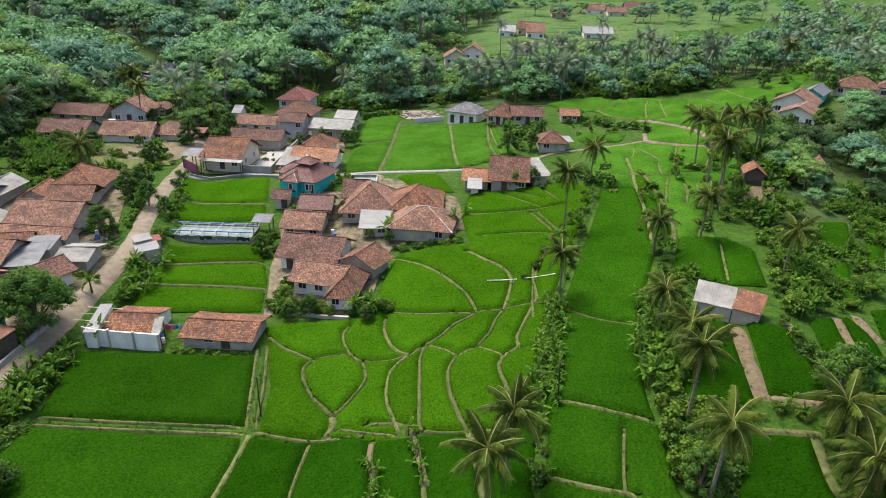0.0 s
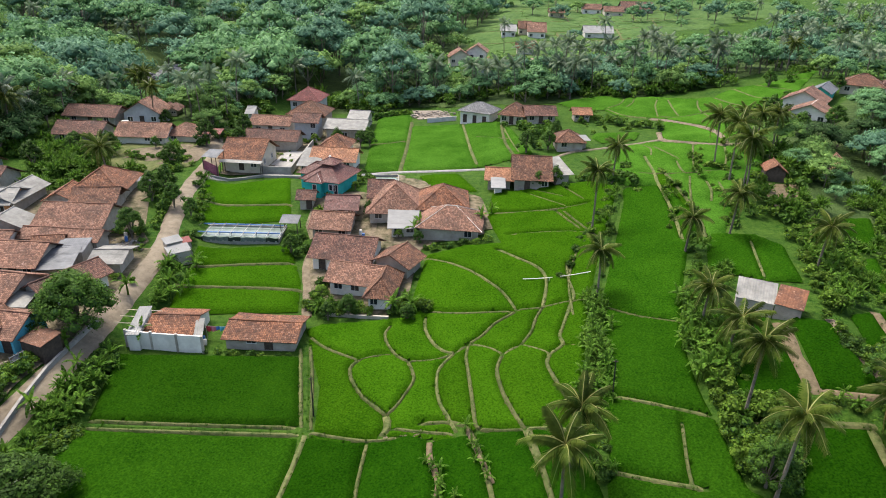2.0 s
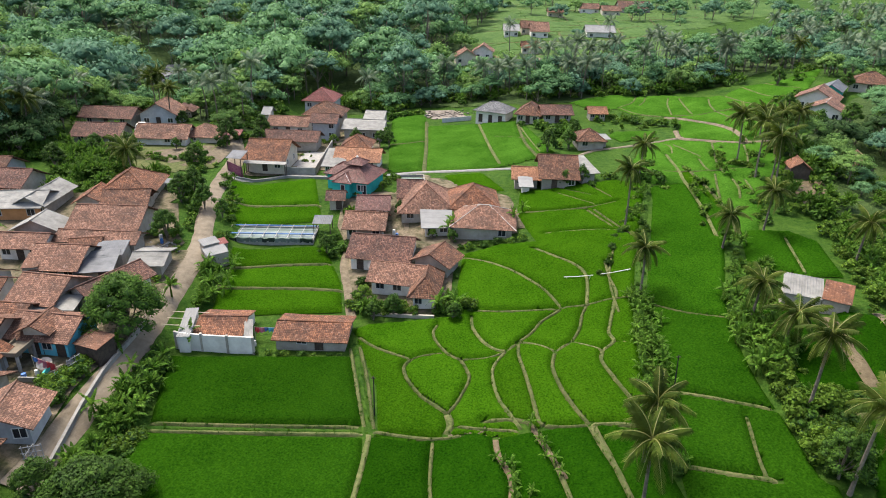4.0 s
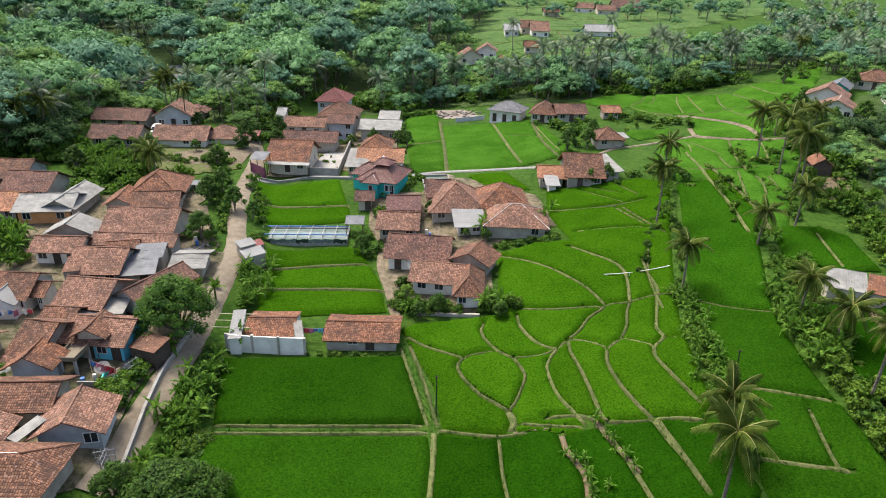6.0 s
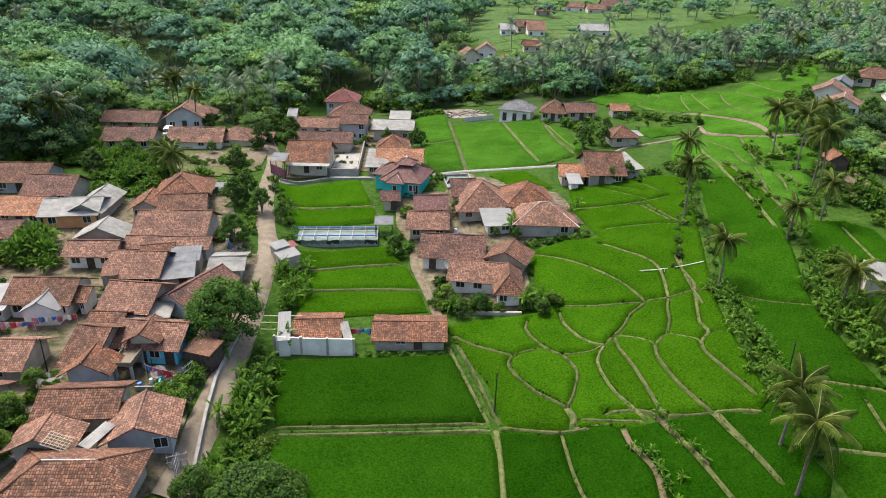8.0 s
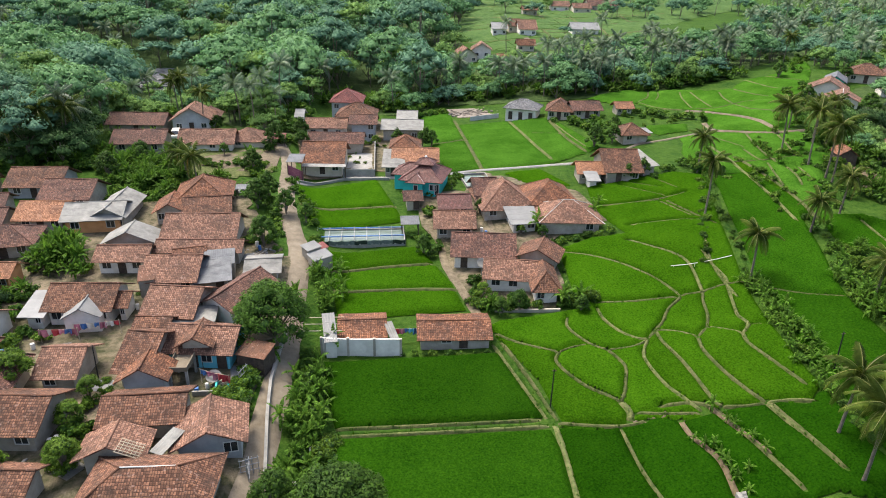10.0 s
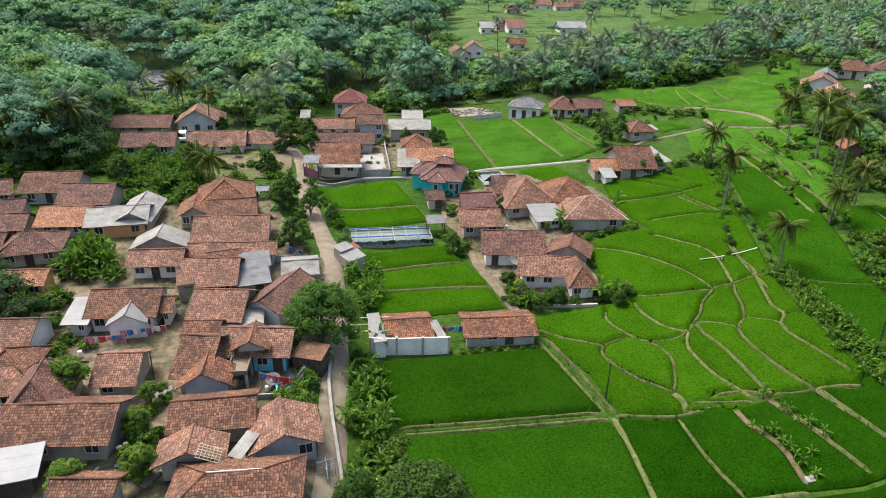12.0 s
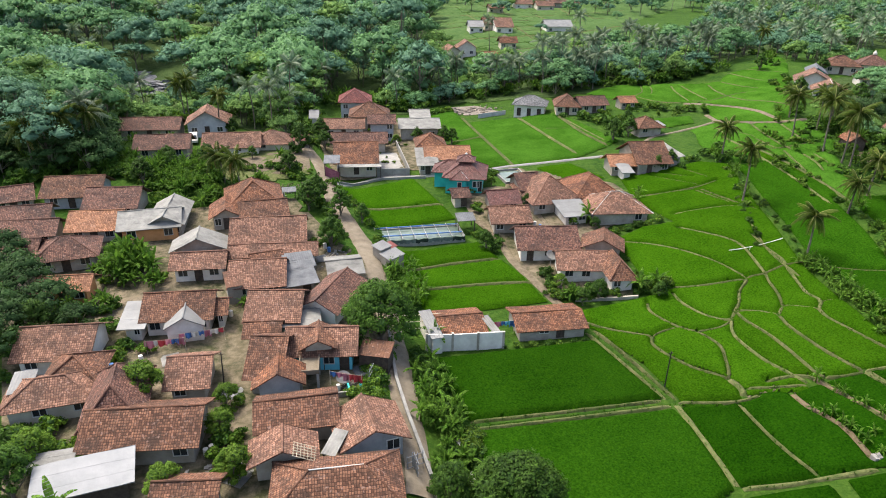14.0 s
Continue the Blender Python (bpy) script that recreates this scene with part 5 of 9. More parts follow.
paddies([(-21.2, 46.2), (-17.4, 45.5), (-14.2, 45.7), (-13.3, 46.4), (-11.1, 46.4), (-8.8, 45.5), (-6.9, 45.9), (-0.2, 46.7), (3.1, 45.4), (6.2, 47.9), (6.1, 44.5), (4.9, 39.2), (5.2, 36.6), (2.4, 32.5), (-0.9, 34.5), (-4.8, 33.9), (-8.8, 34.2), (-13.4, 34.5), (-17.1, 34.5), (-21.4, 34.9)], 0.3, RICE_MID, None)
paddies([(-21.4, 33.8), (-17.5, 33.8), (-14, 33.6), (-14.3, 30.6), (-17.6, 28.3), (-28.6, 30.4)], 0.4, RICE_MID, None)
paddies([(-12.4, 33.7), (-9.3, 33.6), (-4.9, 33.3), (-0.7, 33.9), (1.9, 31.5), (-0.5, 29.2), (-9.7, 28), (-13, 30.3)], 0.4, RICE_MID, None)
paddies([(19, 104.3), (26.4, 104.2), (27.6, 89.2), (21.7, 71.5), (18.5, 64), (16.3, 54.7), (16.4, 48.1), (17.3, 40.9), (16.9, 34), (5.2, 32.9), (5.4, 36.8), (6.1, 44.5), (6.8, 51.4), (8.5, 59.7), (10.3, 69.8), (15.2, 87.5), (18.3, 99.2)], 0.3, RICE, tone)
NE_FIELD = [(14.6, 174.1), (19.9, 179.3), (28.1, 183.7), (34.6, 181.6), (43.3, 180.3), (50.0, 176.0), (56.2, 175.3), (60.9, 180.8), (65.0, 183.9), (69.7, 184.9), (76.9, 188.2), (81.5, 191.6), (94.7, 214.2), (106.5, 223.8), (87.3, 189.3), (79.3, 176.6), (72.9, 168.0), (60.1, 149.7), (53.2, 137.0), (49.2, 130.9), (44.7, 129.7), (45.4, 132.7), (45.3, 138.5), (43.9, 144.2), (41.6, 149.6), (38.9, 154.8), (35.6, 157.8), (29.0, 159.6), (25.9, 166.7), (19.6, 166.3)]
paddies(NE_FIELD, 0.8, RICE, tone)
paddies([(38.0, 152.6), (40.9, 147.9), (43.3, 142.7), (44.6, 137.4), (44.5, 131.2), (43.7, 129.0), (40.4, 130.8), (37.2, 133.1), (34.0, 135.8), (34.4, 140.0)], 0.6, RICE, tone)
paddies([(31.1, 133.8), (36.4, 131.2), (43.5, 127.3), (47.9, 127.1), (49.1, 123.4), (47.2, 116.9), (44.2, 110.2), (39.2, 104.6), (36.0, 98.0), (29.3, 84.2), (26.8, 84.4), (27.4, 90.2), (26.6, 104.5), (20.5, 105.4), (17.8, 107.0), (19.5, 119.4), (22.6, 126.0), (23.4, 130.2), (26.7, 131.9)], 0.5, RICE, tone)
paddies([(19.9, 142.1), (30.5, 143.1), (27.9, 136.3), (20.3, 133.7), (18.8, 138.2)], 0.6, RICE, tone)
paddies([(27.1, 85.3), (33.8, 84.7), (36.3, 80.8), (33.7, 69.4), (30, 69.7), (25.9, 72.4), (24.1, 74.2)], 0.35, RICE, tone)
paddies([(21.3, 63.9), (27.6, 61.2), (25.9, 49), (24.6, 47.9), (18.8, 48), (19.5, 54.4)], 0.35, RICE, tone)
paddies([(28.4, 61.5), (32.2, 59.8), (32.9, 50.1), (31.4, 48.6), (26.5, 49.1)], 0.35, RICE, tone)
paddies([(35, 61.6), (40.1, 63.7), (40.8, 59.7), (40.1, 55.7), (38.3, 53.3), (35.1, 53.1), (34.1, 56.2)], 0.35, RICE, tone)
paddies([(44.9, 78.5), (48.2, 80.1), (44.2, 67.9), (41.4, 65.6), (41.9, 69.8)], 0.35, RICE, tone)
paddies([(48.5, 91.4), (54, 92.7), (50.3, 82.1), (46.5, 81.2), (46.3, 85.1)], 0.35, RICE, tone)
paddies([(59.1, 98.9), (63, 99.1), (52.6, 78.9), (51.1, 81.6)], 0.5, RICE, tone)
paddies([(44.1, 66.5), (49.4, 69), (44.7, 58.9), (41.9, 60)], 0.5, RICE, tone)
paddies([(22.7, 44.8), (29, 44.6), (28.5, 40.3), (26.8, 34.7), (18.9, 34.1), (21.1, 41.6)], 0.35, RICE, tone)
paddies([(-56.1, 108.9), (-41.7, 113.7), (-37.9, 100.3), (-36.5, 95.2), (-51.3, 92.4)], 0.4, RICE, tone)
paddies([(-47.8, 84.8), (-34.2, 87), (-29.9, 76.8), (-28.3, 69.2), (-44.8, 67.2), (-46.3, 75.7)], 0.4, RICE, tone)
paddies([(-32.9, 168.3), (-24.3, 171.5), (-22.3, 142.2), (-21.1, 117.5), (-28, 116.8), (-30.9, 142.5)], 0.5, RICE, tone)
paddies([(-23, 156.6), (0.1, 154.8), (5.5, 127.2), (1.5, 124.3), (-7.1, 119.3), (-20.6, 117.8)], 0.5, RICE, tone)
paddies([(-17.3, 114.9), (-9.6, 116.4), (-5.7, 107.2), (-12.9, 106.7)], 0.5, RICE, tone)
bund(1.1, (-11, 279), (16.9, 273.7), (77.8, 299.6))
bund(1.1, (-11.3, 312.7), (31, 302.5), (90.4, 340.9))
bund(1.1, (-16, 389.1), (32.8, 354.8), (119.1, 394))
bund(1.1, (-14.3, 430.1), (75.6, 418.7), (156.7, 462.5))
bund(1.1, (26.3, 249.1), (70.5, 268.7))
bund(1.1, (27, 300.6), (25.9, 270.9))
bund(1.1, (56.4, 320), (53.5, 286.8))
bund(1.1, (55.2, 368.5), (50.7, 317.1))
bund(1.1, (88.1, 382.2), (80.5, 333.8))
bund(1.1, (15.4, 362.7), (13.1, 296.6))
bund(1.1, (40.8, 410.9), (38.9, 357.3))
bund(1.1, (82.7, 420.2), (77.4, 374.6))
terraces = random.Random(8)
for k in range(17):
    y0, x0, x1 = 246 + 13 * k, -14 + 1.1 * k + terraces.uniform(0, 14), 58 + 5.5 * k - terraces.uniform(0, 30)
    # Terrace bunds; the dark grass ones also paint the shadow along rice edges.
    bund(0.7, *[(x0 + (x1 - x0) * q / 4, y0 + (x0 + (x1 - x0) * q / 4) * 0.28 + terraces.uniform(-3, 3)) for q in range(5)], mat=GRASS if k % 3 else BUND)
    for q in range(3):
        xa = x0 + (x1 - x0) * (q + terraces.uniform(0.2, 0.8)) / 3
        bund(0.6, (xa, y0 + xa * 0.28), (xa + terraces.uniform(-3, 3), y0 + xa * 0.28 + 13), mat=GRASS)
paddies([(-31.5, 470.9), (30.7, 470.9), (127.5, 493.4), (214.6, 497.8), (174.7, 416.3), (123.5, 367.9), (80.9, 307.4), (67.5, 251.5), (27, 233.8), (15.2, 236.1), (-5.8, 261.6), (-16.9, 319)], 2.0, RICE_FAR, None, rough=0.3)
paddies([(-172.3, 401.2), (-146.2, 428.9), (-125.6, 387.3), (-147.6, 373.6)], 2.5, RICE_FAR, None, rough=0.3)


# ---- roads, yards and bare ground ----
lane("road", "worn pale concrete village road with dusty edges", 2.9, [(-49.3, 36.3), (-49.2, 41.6), (-49.4, 49.7), (-49.6, 57.8), (-50.3, 68.1), (-51.7, 81.7), (-54.2, 91), (-56.8, 102.4), (-59.9, 123.2), (-65.2, 136.2)], ROAD)
lane("concrete_path", "narrow pale concrete footpath between the fields", 1.0, [(-56.5, 110.4), (-47.6, 115.9), (-38.6, 114.6), (-28.3, 115.2), (-21.2, 117.1), (-8.7, 118.7), (-1.5, 119)], CONCRETE, category="path")
lane("concrete_path", "narrow pale concrete footpath past the tiled houses", 0.8, [(9.5, 124.2), (13.2, 127.4), (19.0, 129.3), (23.8, 131.4), (27.6, 133.1), (31.6, 135.3), (34.2, 136.2)], ROAD, category="path")
lane("footpath", "trodden earth footpath beside the houses", 1.3, [(-26.9, 68.2), (-28.6, 75.3), (-30.3, 81.5), (-30.8, 88.2), (-32.7, 93.6)], SOIL, category="path")
lane("footpath", "trodden earth footpath between the houses", 1.2, [(-22, 90), (-22.5, 95.5), (-23.6, 99.4)], SOIL, category="path")
lane("track", "pale track climbing to the far hamlet", 3, [(5.9, 216.5), (12.2, 236.1), (15.1, 257.6), (14.9, 281.3)], ROAD, category="path")
sheet("village_yard", "bare swept soil yards between the village houses", "yard", [(-104.3, 90.6), (-80.2, 98.8), (-63.3, 102.1), (-55.8, 84.6), (-49.6, 76.8), (-50.1, 59.8), (-51.4, 49.1), (-50.2, 41.3), (-50.5, 35.9), (-57.5, 32.1), (-80.1, 35.1)], YARD, step=2.0)
sheet("dry_field", "dry weedy clearing with yellow grass and soil", "clearing", [(-78.7, 135.3), (-65.8, 133.8), (-61, 113.4), (-67.3, 109.9), (-77.7, 112.1), (-80.4, 124.2)], BUND)
sheet("dry_field", "dry weedy clearing with yellow grass and soil", "clearing", [(-78, 122.3), (-70.4, 127.2), (-62, 128.2), (-61, 116.1), (-66, 112.6), (-76.5, 115.6)], SOIL, up=0.06)
sheet("garden_terrace", "brown dug garden terraces below a hut", "garden", [(40.1, 98.8), (44.7, 102), (45.7, 97.2), (40.3, 93.9)], SOIL_RED, step=1.5)
sheet("vegetable_plot", "bare brown vegetable plot with hoed rows", "vegetable plot", [(40, 96.5), (46.5, 97.2), (47.5, 103.6), (41.2, 103.4)], SOIL_RED, up=0.12)
sheet("building_plot", "pale rubble and soil of a building plot", "building plot", [(-25, 177), (-17, 176), (-12.5, 164.5), (-22.5, 165)], RUBBLE)
sheet("village_yard", "trodden weedy soil round the houses between the paddies", "yard", [(-34.5, 105.3), (-25.2, 106.7), (-22.2, 116.4), (-5, 104.6), (-2.9, 92.8), (-4.5, 90.6), (-11.8, 88.8), (-14.2, 86.2), (-14.3, 72.7), (-16.8, 68.2), (-25.9, 69.3), (-29.1, 76.8), (-30.7, 86.5), (-33.6, 93.6)], YARD, step=1.5, up=0.07)
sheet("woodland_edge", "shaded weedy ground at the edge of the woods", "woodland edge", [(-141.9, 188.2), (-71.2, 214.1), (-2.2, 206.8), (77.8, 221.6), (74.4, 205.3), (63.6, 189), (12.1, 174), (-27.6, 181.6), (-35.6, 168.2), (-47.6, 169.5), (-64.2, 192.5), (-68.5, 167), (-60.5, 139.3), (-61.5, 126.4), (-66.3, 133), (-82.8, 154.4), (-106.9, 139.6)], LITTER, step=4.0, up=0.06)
sheet("village_yard", "grey yard between the houses", "yard", [(-55.9, 114.7), (-60.5, 139.3), (-49.5, 165.4), (-35.7, 158), (-29.3, 118.5), (-40.8, 118.6)], YARD)


# ---- houses ----
house(-41.4, 63.4, 3.4, 5.9, 6.4, 1.5, 1, TILE_WARM, WHITE, "x", "small house with brown tile roof behind a white plastered wall", base=-0.24, fronts='...', over=0.2)
house(-30.4, 63.3, 0.1, 9, 6.2, 1.4, 0.9, TILE_WARM, GREY, "x", "low brown-tiled house with grey plank walls beside the paddy", base=-0.21, fronts='.wd.', over=0.45)
house(-28.4, 91.9, -1.1, 6.9, 6.9, 2, 1.8, TILE_DUSTY, GREY, "x", "single-storey village house with weathered brown clay tile roof", base=1.63, fronts='w.w')
house(-24.6, 83.6, -5.6, 9.7, 8.4, 2, 2.2, TILE_DARK, WHITE, "x", "low village house with dark mossy clay tile roof", base=0.83, fronts='dw.')
house(-16.6, 80.2, -22.7, 6.4, 5.3, 2.1, 1.6, TILE_BROWN, GREY, "y", "house wing with gabled brown tile roof patched with moss", base=1.17, fronts='...')
house(-21.2, 75.8, -9, 8.5, 6.4, 2, 1.7, TILE_DUSTY, WHITE, "x", "white house with uneven brown tile roof above the paddies", base=0.58, fronts='ww.')
house(-17.6, 73, -3, 4.2, 8, 2, 2, TILE_BROWN, WHITE, "hip", "white house wing with orange-brown hipped tile roof", base=0.66, fronts='w.')
house(-17.3, 92.7, 6.3, 5.2, 5.9, 1.8, 1.2, METAL_PALE, WHITE, "shed", "white house with a pale sheet roof", base=2.14, fronts='ww')
house(-9.8, 92.9, -3.2, 10.4, 8.9, 2.1, 2.4, TILE_DUSTY, GREY, "hip", "grey house with brown hipped tile roof and pale ridges", base=2.46, ridge='pale', fronts='..w')
house(-22.5, 103.3, 5.3, 4.7, 7.8, 2, 2.1, TILE_DARK, GREY, "x", "low village house with dark mossy clay tile roof", base=3.24)
house(-19.5, 100, 6.2, 9.8, 11.5, 1.9, 3.5, TILE_DUSTY, GREY, "hip", "single-storey village house with weathered brown clay tile roof", base=2.67)
house(-11.6, 100.4, 2.9, 8.9, 10, 2, 2.8, TILE_WARM, GREY, "hip", "single-storey village house with weathered brown clay tile roof", base=3.09)
house(-52.2, 121.7, -2, 8.9, 10.8, 2.4, 2.9, TILE_WARM, CREAM, "x", "house with brown tile roof and a pale canopy over its front", base=3.50, fronts='.dw', side='r')
house(-51.2, 135, -2, 12.4, 6.4, 2.2, 1.7, TILE_DARK, GREY, "x", "low village house with dark mossy clay tile roof", base=3.57, fronts='.w.')
house(-54.5, 145.2, -2, 10, 6.4, 2.4, 1.7, TILE_DUSTY, WHITE, "x", "single-storey village house with weathered brown clay tile roof", base=4.21)
house(-45.8, 143.9, -2, 6.6, 6.2, 4.2, 1.6, TILE_DARK, BLUEGREY, "x", "two-storey blue-grey house with brown tile roof and white windows", base=3.63, storeys=2, fronts='..w')
house(-48.1, 155, -2, 10.1, 9.3, 3.6, 2.7, TILE_BROWN, GREY, "hip", "single-storey village house with weathered brown clay tile roof", base=3.81)
house(-51.3, 165.9, -2, 8.7, 10.1, 4.8, 2.7, TILE_RED, BLUEGREY, "hip", "two-storey house with a red hipped roof", base=3.95, storeys=2)
house(-36.9, 146.4, -2, 10, 9.5, 2.7, 1.4, METAL_GREY, GREY, "x", "workshop with a pale grey sheet roof", base=3.72, fronts='.ww')
house(-35.7, 155.9, -2, 5.3, 9.7, 2.7, 1.4, METAL_GREY, GREY, "x", "workshop with a pale grey sheet roof", base=3.85)
house(-36.2, 130.7, -2, 6.8, 7.6, 2.2, 2.1, TILE_WARM, WHITE, "hip", "house with orange-brown hipped tile roof", base=3.79, fronts='.')
house(-34.2, 120.6, -2, 9.5, 7.2, 2.1, 1.9, TILE_ORANGE, WHITE, "x", "village house with bright orange clay tile roof", base=3.94)
house(-38.5, 118.2, -2, 4.4, 7, 2, 1.7, METAL_GREY, GREY, "shed", "shed with weathered grey sheet roof", base=3.65)
house(-35, 100.8, 4.2, 3.5, 4.3, 1.9, 1.1, TILE_DARK, CREAM, "x", "little cream outhouse with brown tile roof", base=2.70, fronts='.d')
house(-28.1, 98, 3.1, 5.8, 6, 2, 1.6, TILE_MAROON, GREY, "x", "low house with maroon tile roof", base=2.50)
house(-6.1, 158.6, -21.8, 9.1, 7.5, 2.9, 2, TILE_GREY, WHITE, "hip", "white building with arched openings and a grey hipped roof", base=5.74, fronts='ddd')
house(2.6, 155.7, -13.9, 6.8, 9.1, 2.2, 2.4, TILE_BROWN, CREAM, "hip", "single-storey village house with weathered brown clay tile roof", base=6.75)
house(8.4, 154.5, 6.6, 8.1, 6.9, 2, 1.8, TILE_DARK, GREY, "x", "low village house with dark mossy clay tile roof", base=7.27)
house(18.7, 155.8, 2.3, 5, 5, 1.8, 1.3, TILE_ORANGE, GREY, "x", "village house with bright orange clay tile roof", base=7.59)
house(70.5, 154.5, -34, 9.5, 10.5, 2.6, 2.6, TILE_DUSTY, WHITE, "y", "white house with a broad gabled brown tile roof", base=12.2, fronts='w.w', side='r')
house(67.0, 143.5, -34, 8.5, 8.5, 2.3, 2.0, TILE_DUSTY, WHITE, "y", "white house with gabled brown roof, pale ridge and an open porch", base=11.9, ridge="pale", fronts='wdw')
house(79.5, 165.5, -34, 5.5, 12.0, 2.9, 1.6, METAL_DARK, TEAL, "y", "annexe with dark sheet roof and turquoise wall", base=12.4, fronts='..')
house(92.5, 172.5, -30, 10.5, 9.5, 2.4, 2.6, TILE_BROWN, CREAM, "hip", "cream house with weathered brown hipped tile roof", base=13.8)
cap_house = house(101.0, 170.0, -30, 9.0, 9.0, 2.6, 2.8, TILE_DARK, WHITE, "hip", "house with dark hipped tile roof and a small raised cap", base=14.0)
Stack().tube([(0, 0, 5.3), (0, 0, 5.7), (0, 0, 6.0), (0, 0, 6.5)], [0.5, 0.55, 0.35, 0.05], 10).done("finial", WHITE, cap_house, "white roof finial")
house(89.5, 156.5, -20, 8.0, 6.5, 2.2, 1.6, TILE_BROWN, WHITE, "x", "low house with brown tile roof beside a concrete yard", base=12.5)
house(-14.3, 239.5, 8, 9.0, 8.5, 2.6, 2.8, TILE_DUSTY, CREAM, "y", "far hamlet house with gabled brown tile roof", base=8.7, fronts='w.w')
house(-7.8, 243.5, -4, 8.2, 9.0, 2.8, 2.6, TILE_DUSTY, WHITE, "y", "far hamlet house with white gable wall and brown roof", base=10.1, fronts='ww')
house(-5.2, 221.0, -6, 8.2, 8.0, 2.6, 2.4, TILE_GREY, BLUEGREY, "hip", "far hamlet house with blue-grey hipped roof", base=8.1, fronts='w.w')
house(-1.2, 228.0, 0, 6.0, 6.0, 2.4, 1.8, TILE_ORANGE, WHITE, "x", "far hamlet house with orange tile roof", base=8.9, fronts='w')
house(13.2, 221.5, 10, 6.5, 5.0, 2.0, 1.5, TILE_RED, WHITE, "x", "far hamlet house with red tile roof", base=9.2, fronts='w')
house(10.0, 250.5, 0, 7.5, 6.0, 2.4, 2.0, TILE_WARM, CREAM, "x", "far hamlet house with brown tile roof behind a dark tree", base=11.6, fronts='w.w')
house(-30.1, 254.5, 0, 3.5, 3.5, 2.4, 0.8, METAL_PALE, WHITE, "shed", "white hut with pale sheet roof among trees", base=10.5, fronts='.')
house(-76.9, 129.0, 1.5, 11.6, 7.4, 1.7, 2.3, TILE_DUSTY, WHITE, "x", "long white house with weathered brown clay tile roof", base=5.4, fronts='..ww')
house(-69.4, 131.8, 1.5, 8.2, 8.0, 1.6, 2.1, TILE_DUSTY, CREAM, "hip", "house wing with hipped brown clay tile roof", base=5.4, fronts='w.')
house(-83.9, 154.6, 6.7, 6.0, 6.0, 1.6, 1.5, TILE_DARK, GREY, "y", "low village house with dark mossy clay tile roof", base=5.3)
house(-84.5, 144.6, 6.7, 9.3, 9.0, 2.6, 2.8, TILE_DUSTY, BLUEGREY, "y", "gabled house with blue-grey wall and brown clay tile roof", base=5.9)
house(44.6, 106.8, -12, 3.7, 4.6, 1.7, 1.3, TILE_WARM, DARKWOOD, "y", "small timber hut with an orange tile roof", base=9.42, fronts='...', over=0.35)
house(57.6, 111.4, -14.4, 3.7, 6.5, 1.7, 1.7, TILE_DUSTY, DARKWOOD, "y", "small timber hut with an brown tile roof", base=8.98, fronts='...', over=0.25)
house(-73.6, 65.4, -0.1, 8, 7.1, 2.1, 1.9, TILE_BROWN, WHITE, "x", "white house with brown tile roof behind a gabled porch", base=2.38, fronts='w..w')
house(-72.7, 62.6, 6.3, 4.3, 4, 2, 1.2, METAL_PALE, WHITE, "y", "white porch with a steep pale sheet gable roof", base=2.35, fronts='...', over=0.3)
house(-78.1, 63.3, -1.7, 3, 4.5, 1.9, 1.1, METAL_PALE, WHITE, "shed", "white annexe with pale sheet roof", base=2.39, fronts='.w')
house(-69.2, 65, 1.1, 2, 4.3, 2, 1.1, TILE_BROWN, WHITE, "x", "single-storey village house with weathered brown clay tile roof", base=2.37, fronts='w')
house(-62.8, 64.5, -6.3, 6.5, 7.9, 2, 2.1, TILE_DUSTY, GREY, "x", "single-storey village house with weathered brown clay tile roof", base=2.30)
house(-56.5, 66.7, -24.7, 5.6, 9.2, 2, 1.5, TILE_DARK, WHITE, "y", "house with dark brown gabled roof and stained white walls", base=2.31, fronts='...')
house(-63.9, 59.6, -3.4, 4.2, 3.9, 1.9, 1, TILE_BROWN, GREY, "x", "single-storey village house with weathered brown clay tile roof", base=2.27, fronts='.')
house(-57.4, 56.3, -4.9, 7.7, 6.3, 2.1, 1.7, TILE_DUSTY, SKYBLUE, "x", "turquoise house with brown tile roof and a balcony porch", base=2.19, fronts='..wd')
house(-62.5, 54.1, -8.1, 3.9, 8.7, 2.1, 2.3, TILE_BROWN, GREY, "x", "single-storey village house with weathered brown clay tile roof", base=2.21, fronts='w..')
house(-61.5, 50.3, 3.1, 5.1, 3.6, 2.1, 1.5, TILE_WARM, BLUEGREY, "y", "grey gabled house wing with brown tile roof", base=2.20, fronts='...')
house(-70, 52.6, 0, 4.4, 6.4, 1.9, 1.7, TILE_DUSTY, GREY, "x", "single-storey village house with weathered brown clay tile roof", base=2.24, fronts='w.')
house(-72, 44.5, -2.4, 9.9, 6.7, 2.1, 1.8, TILE_BROWN, GREY, "x", "long house with wide brown tile roof and dark eaves", base=2.24, fronts='.w.w')
house(-75.6, 48.5, 8.2, 5.5, 9, 2.2, 2.6, TILE_DARK, GREY, "hip", "low village house with dark mossy clay tile roof", base=2.26, fronts='..')
house(-82, 50.7, 9, 8.1, 5.6, 2, 1.5, TILE_DUSTY, CREAM, "hip", "single-storey village house with weathered brown clay tile roof", base=2.31, fronts='.w.w')
house(-80.9, 53.6, 2.3, 5.5, 5.8, 2.2, 1.7, TILE_BROWN, GREY, "hip", "single-storey village house with weathered brown clay tile roof", base=2.32, fronts='..')
house(-84.2, 59.2, -0.6, 7.7, 7.4, 2, 2, TILE_DUSTY, WHITE, "x", "single-storey village house with weathered brown clay tile roof", base=2.37, fronts='w.w')
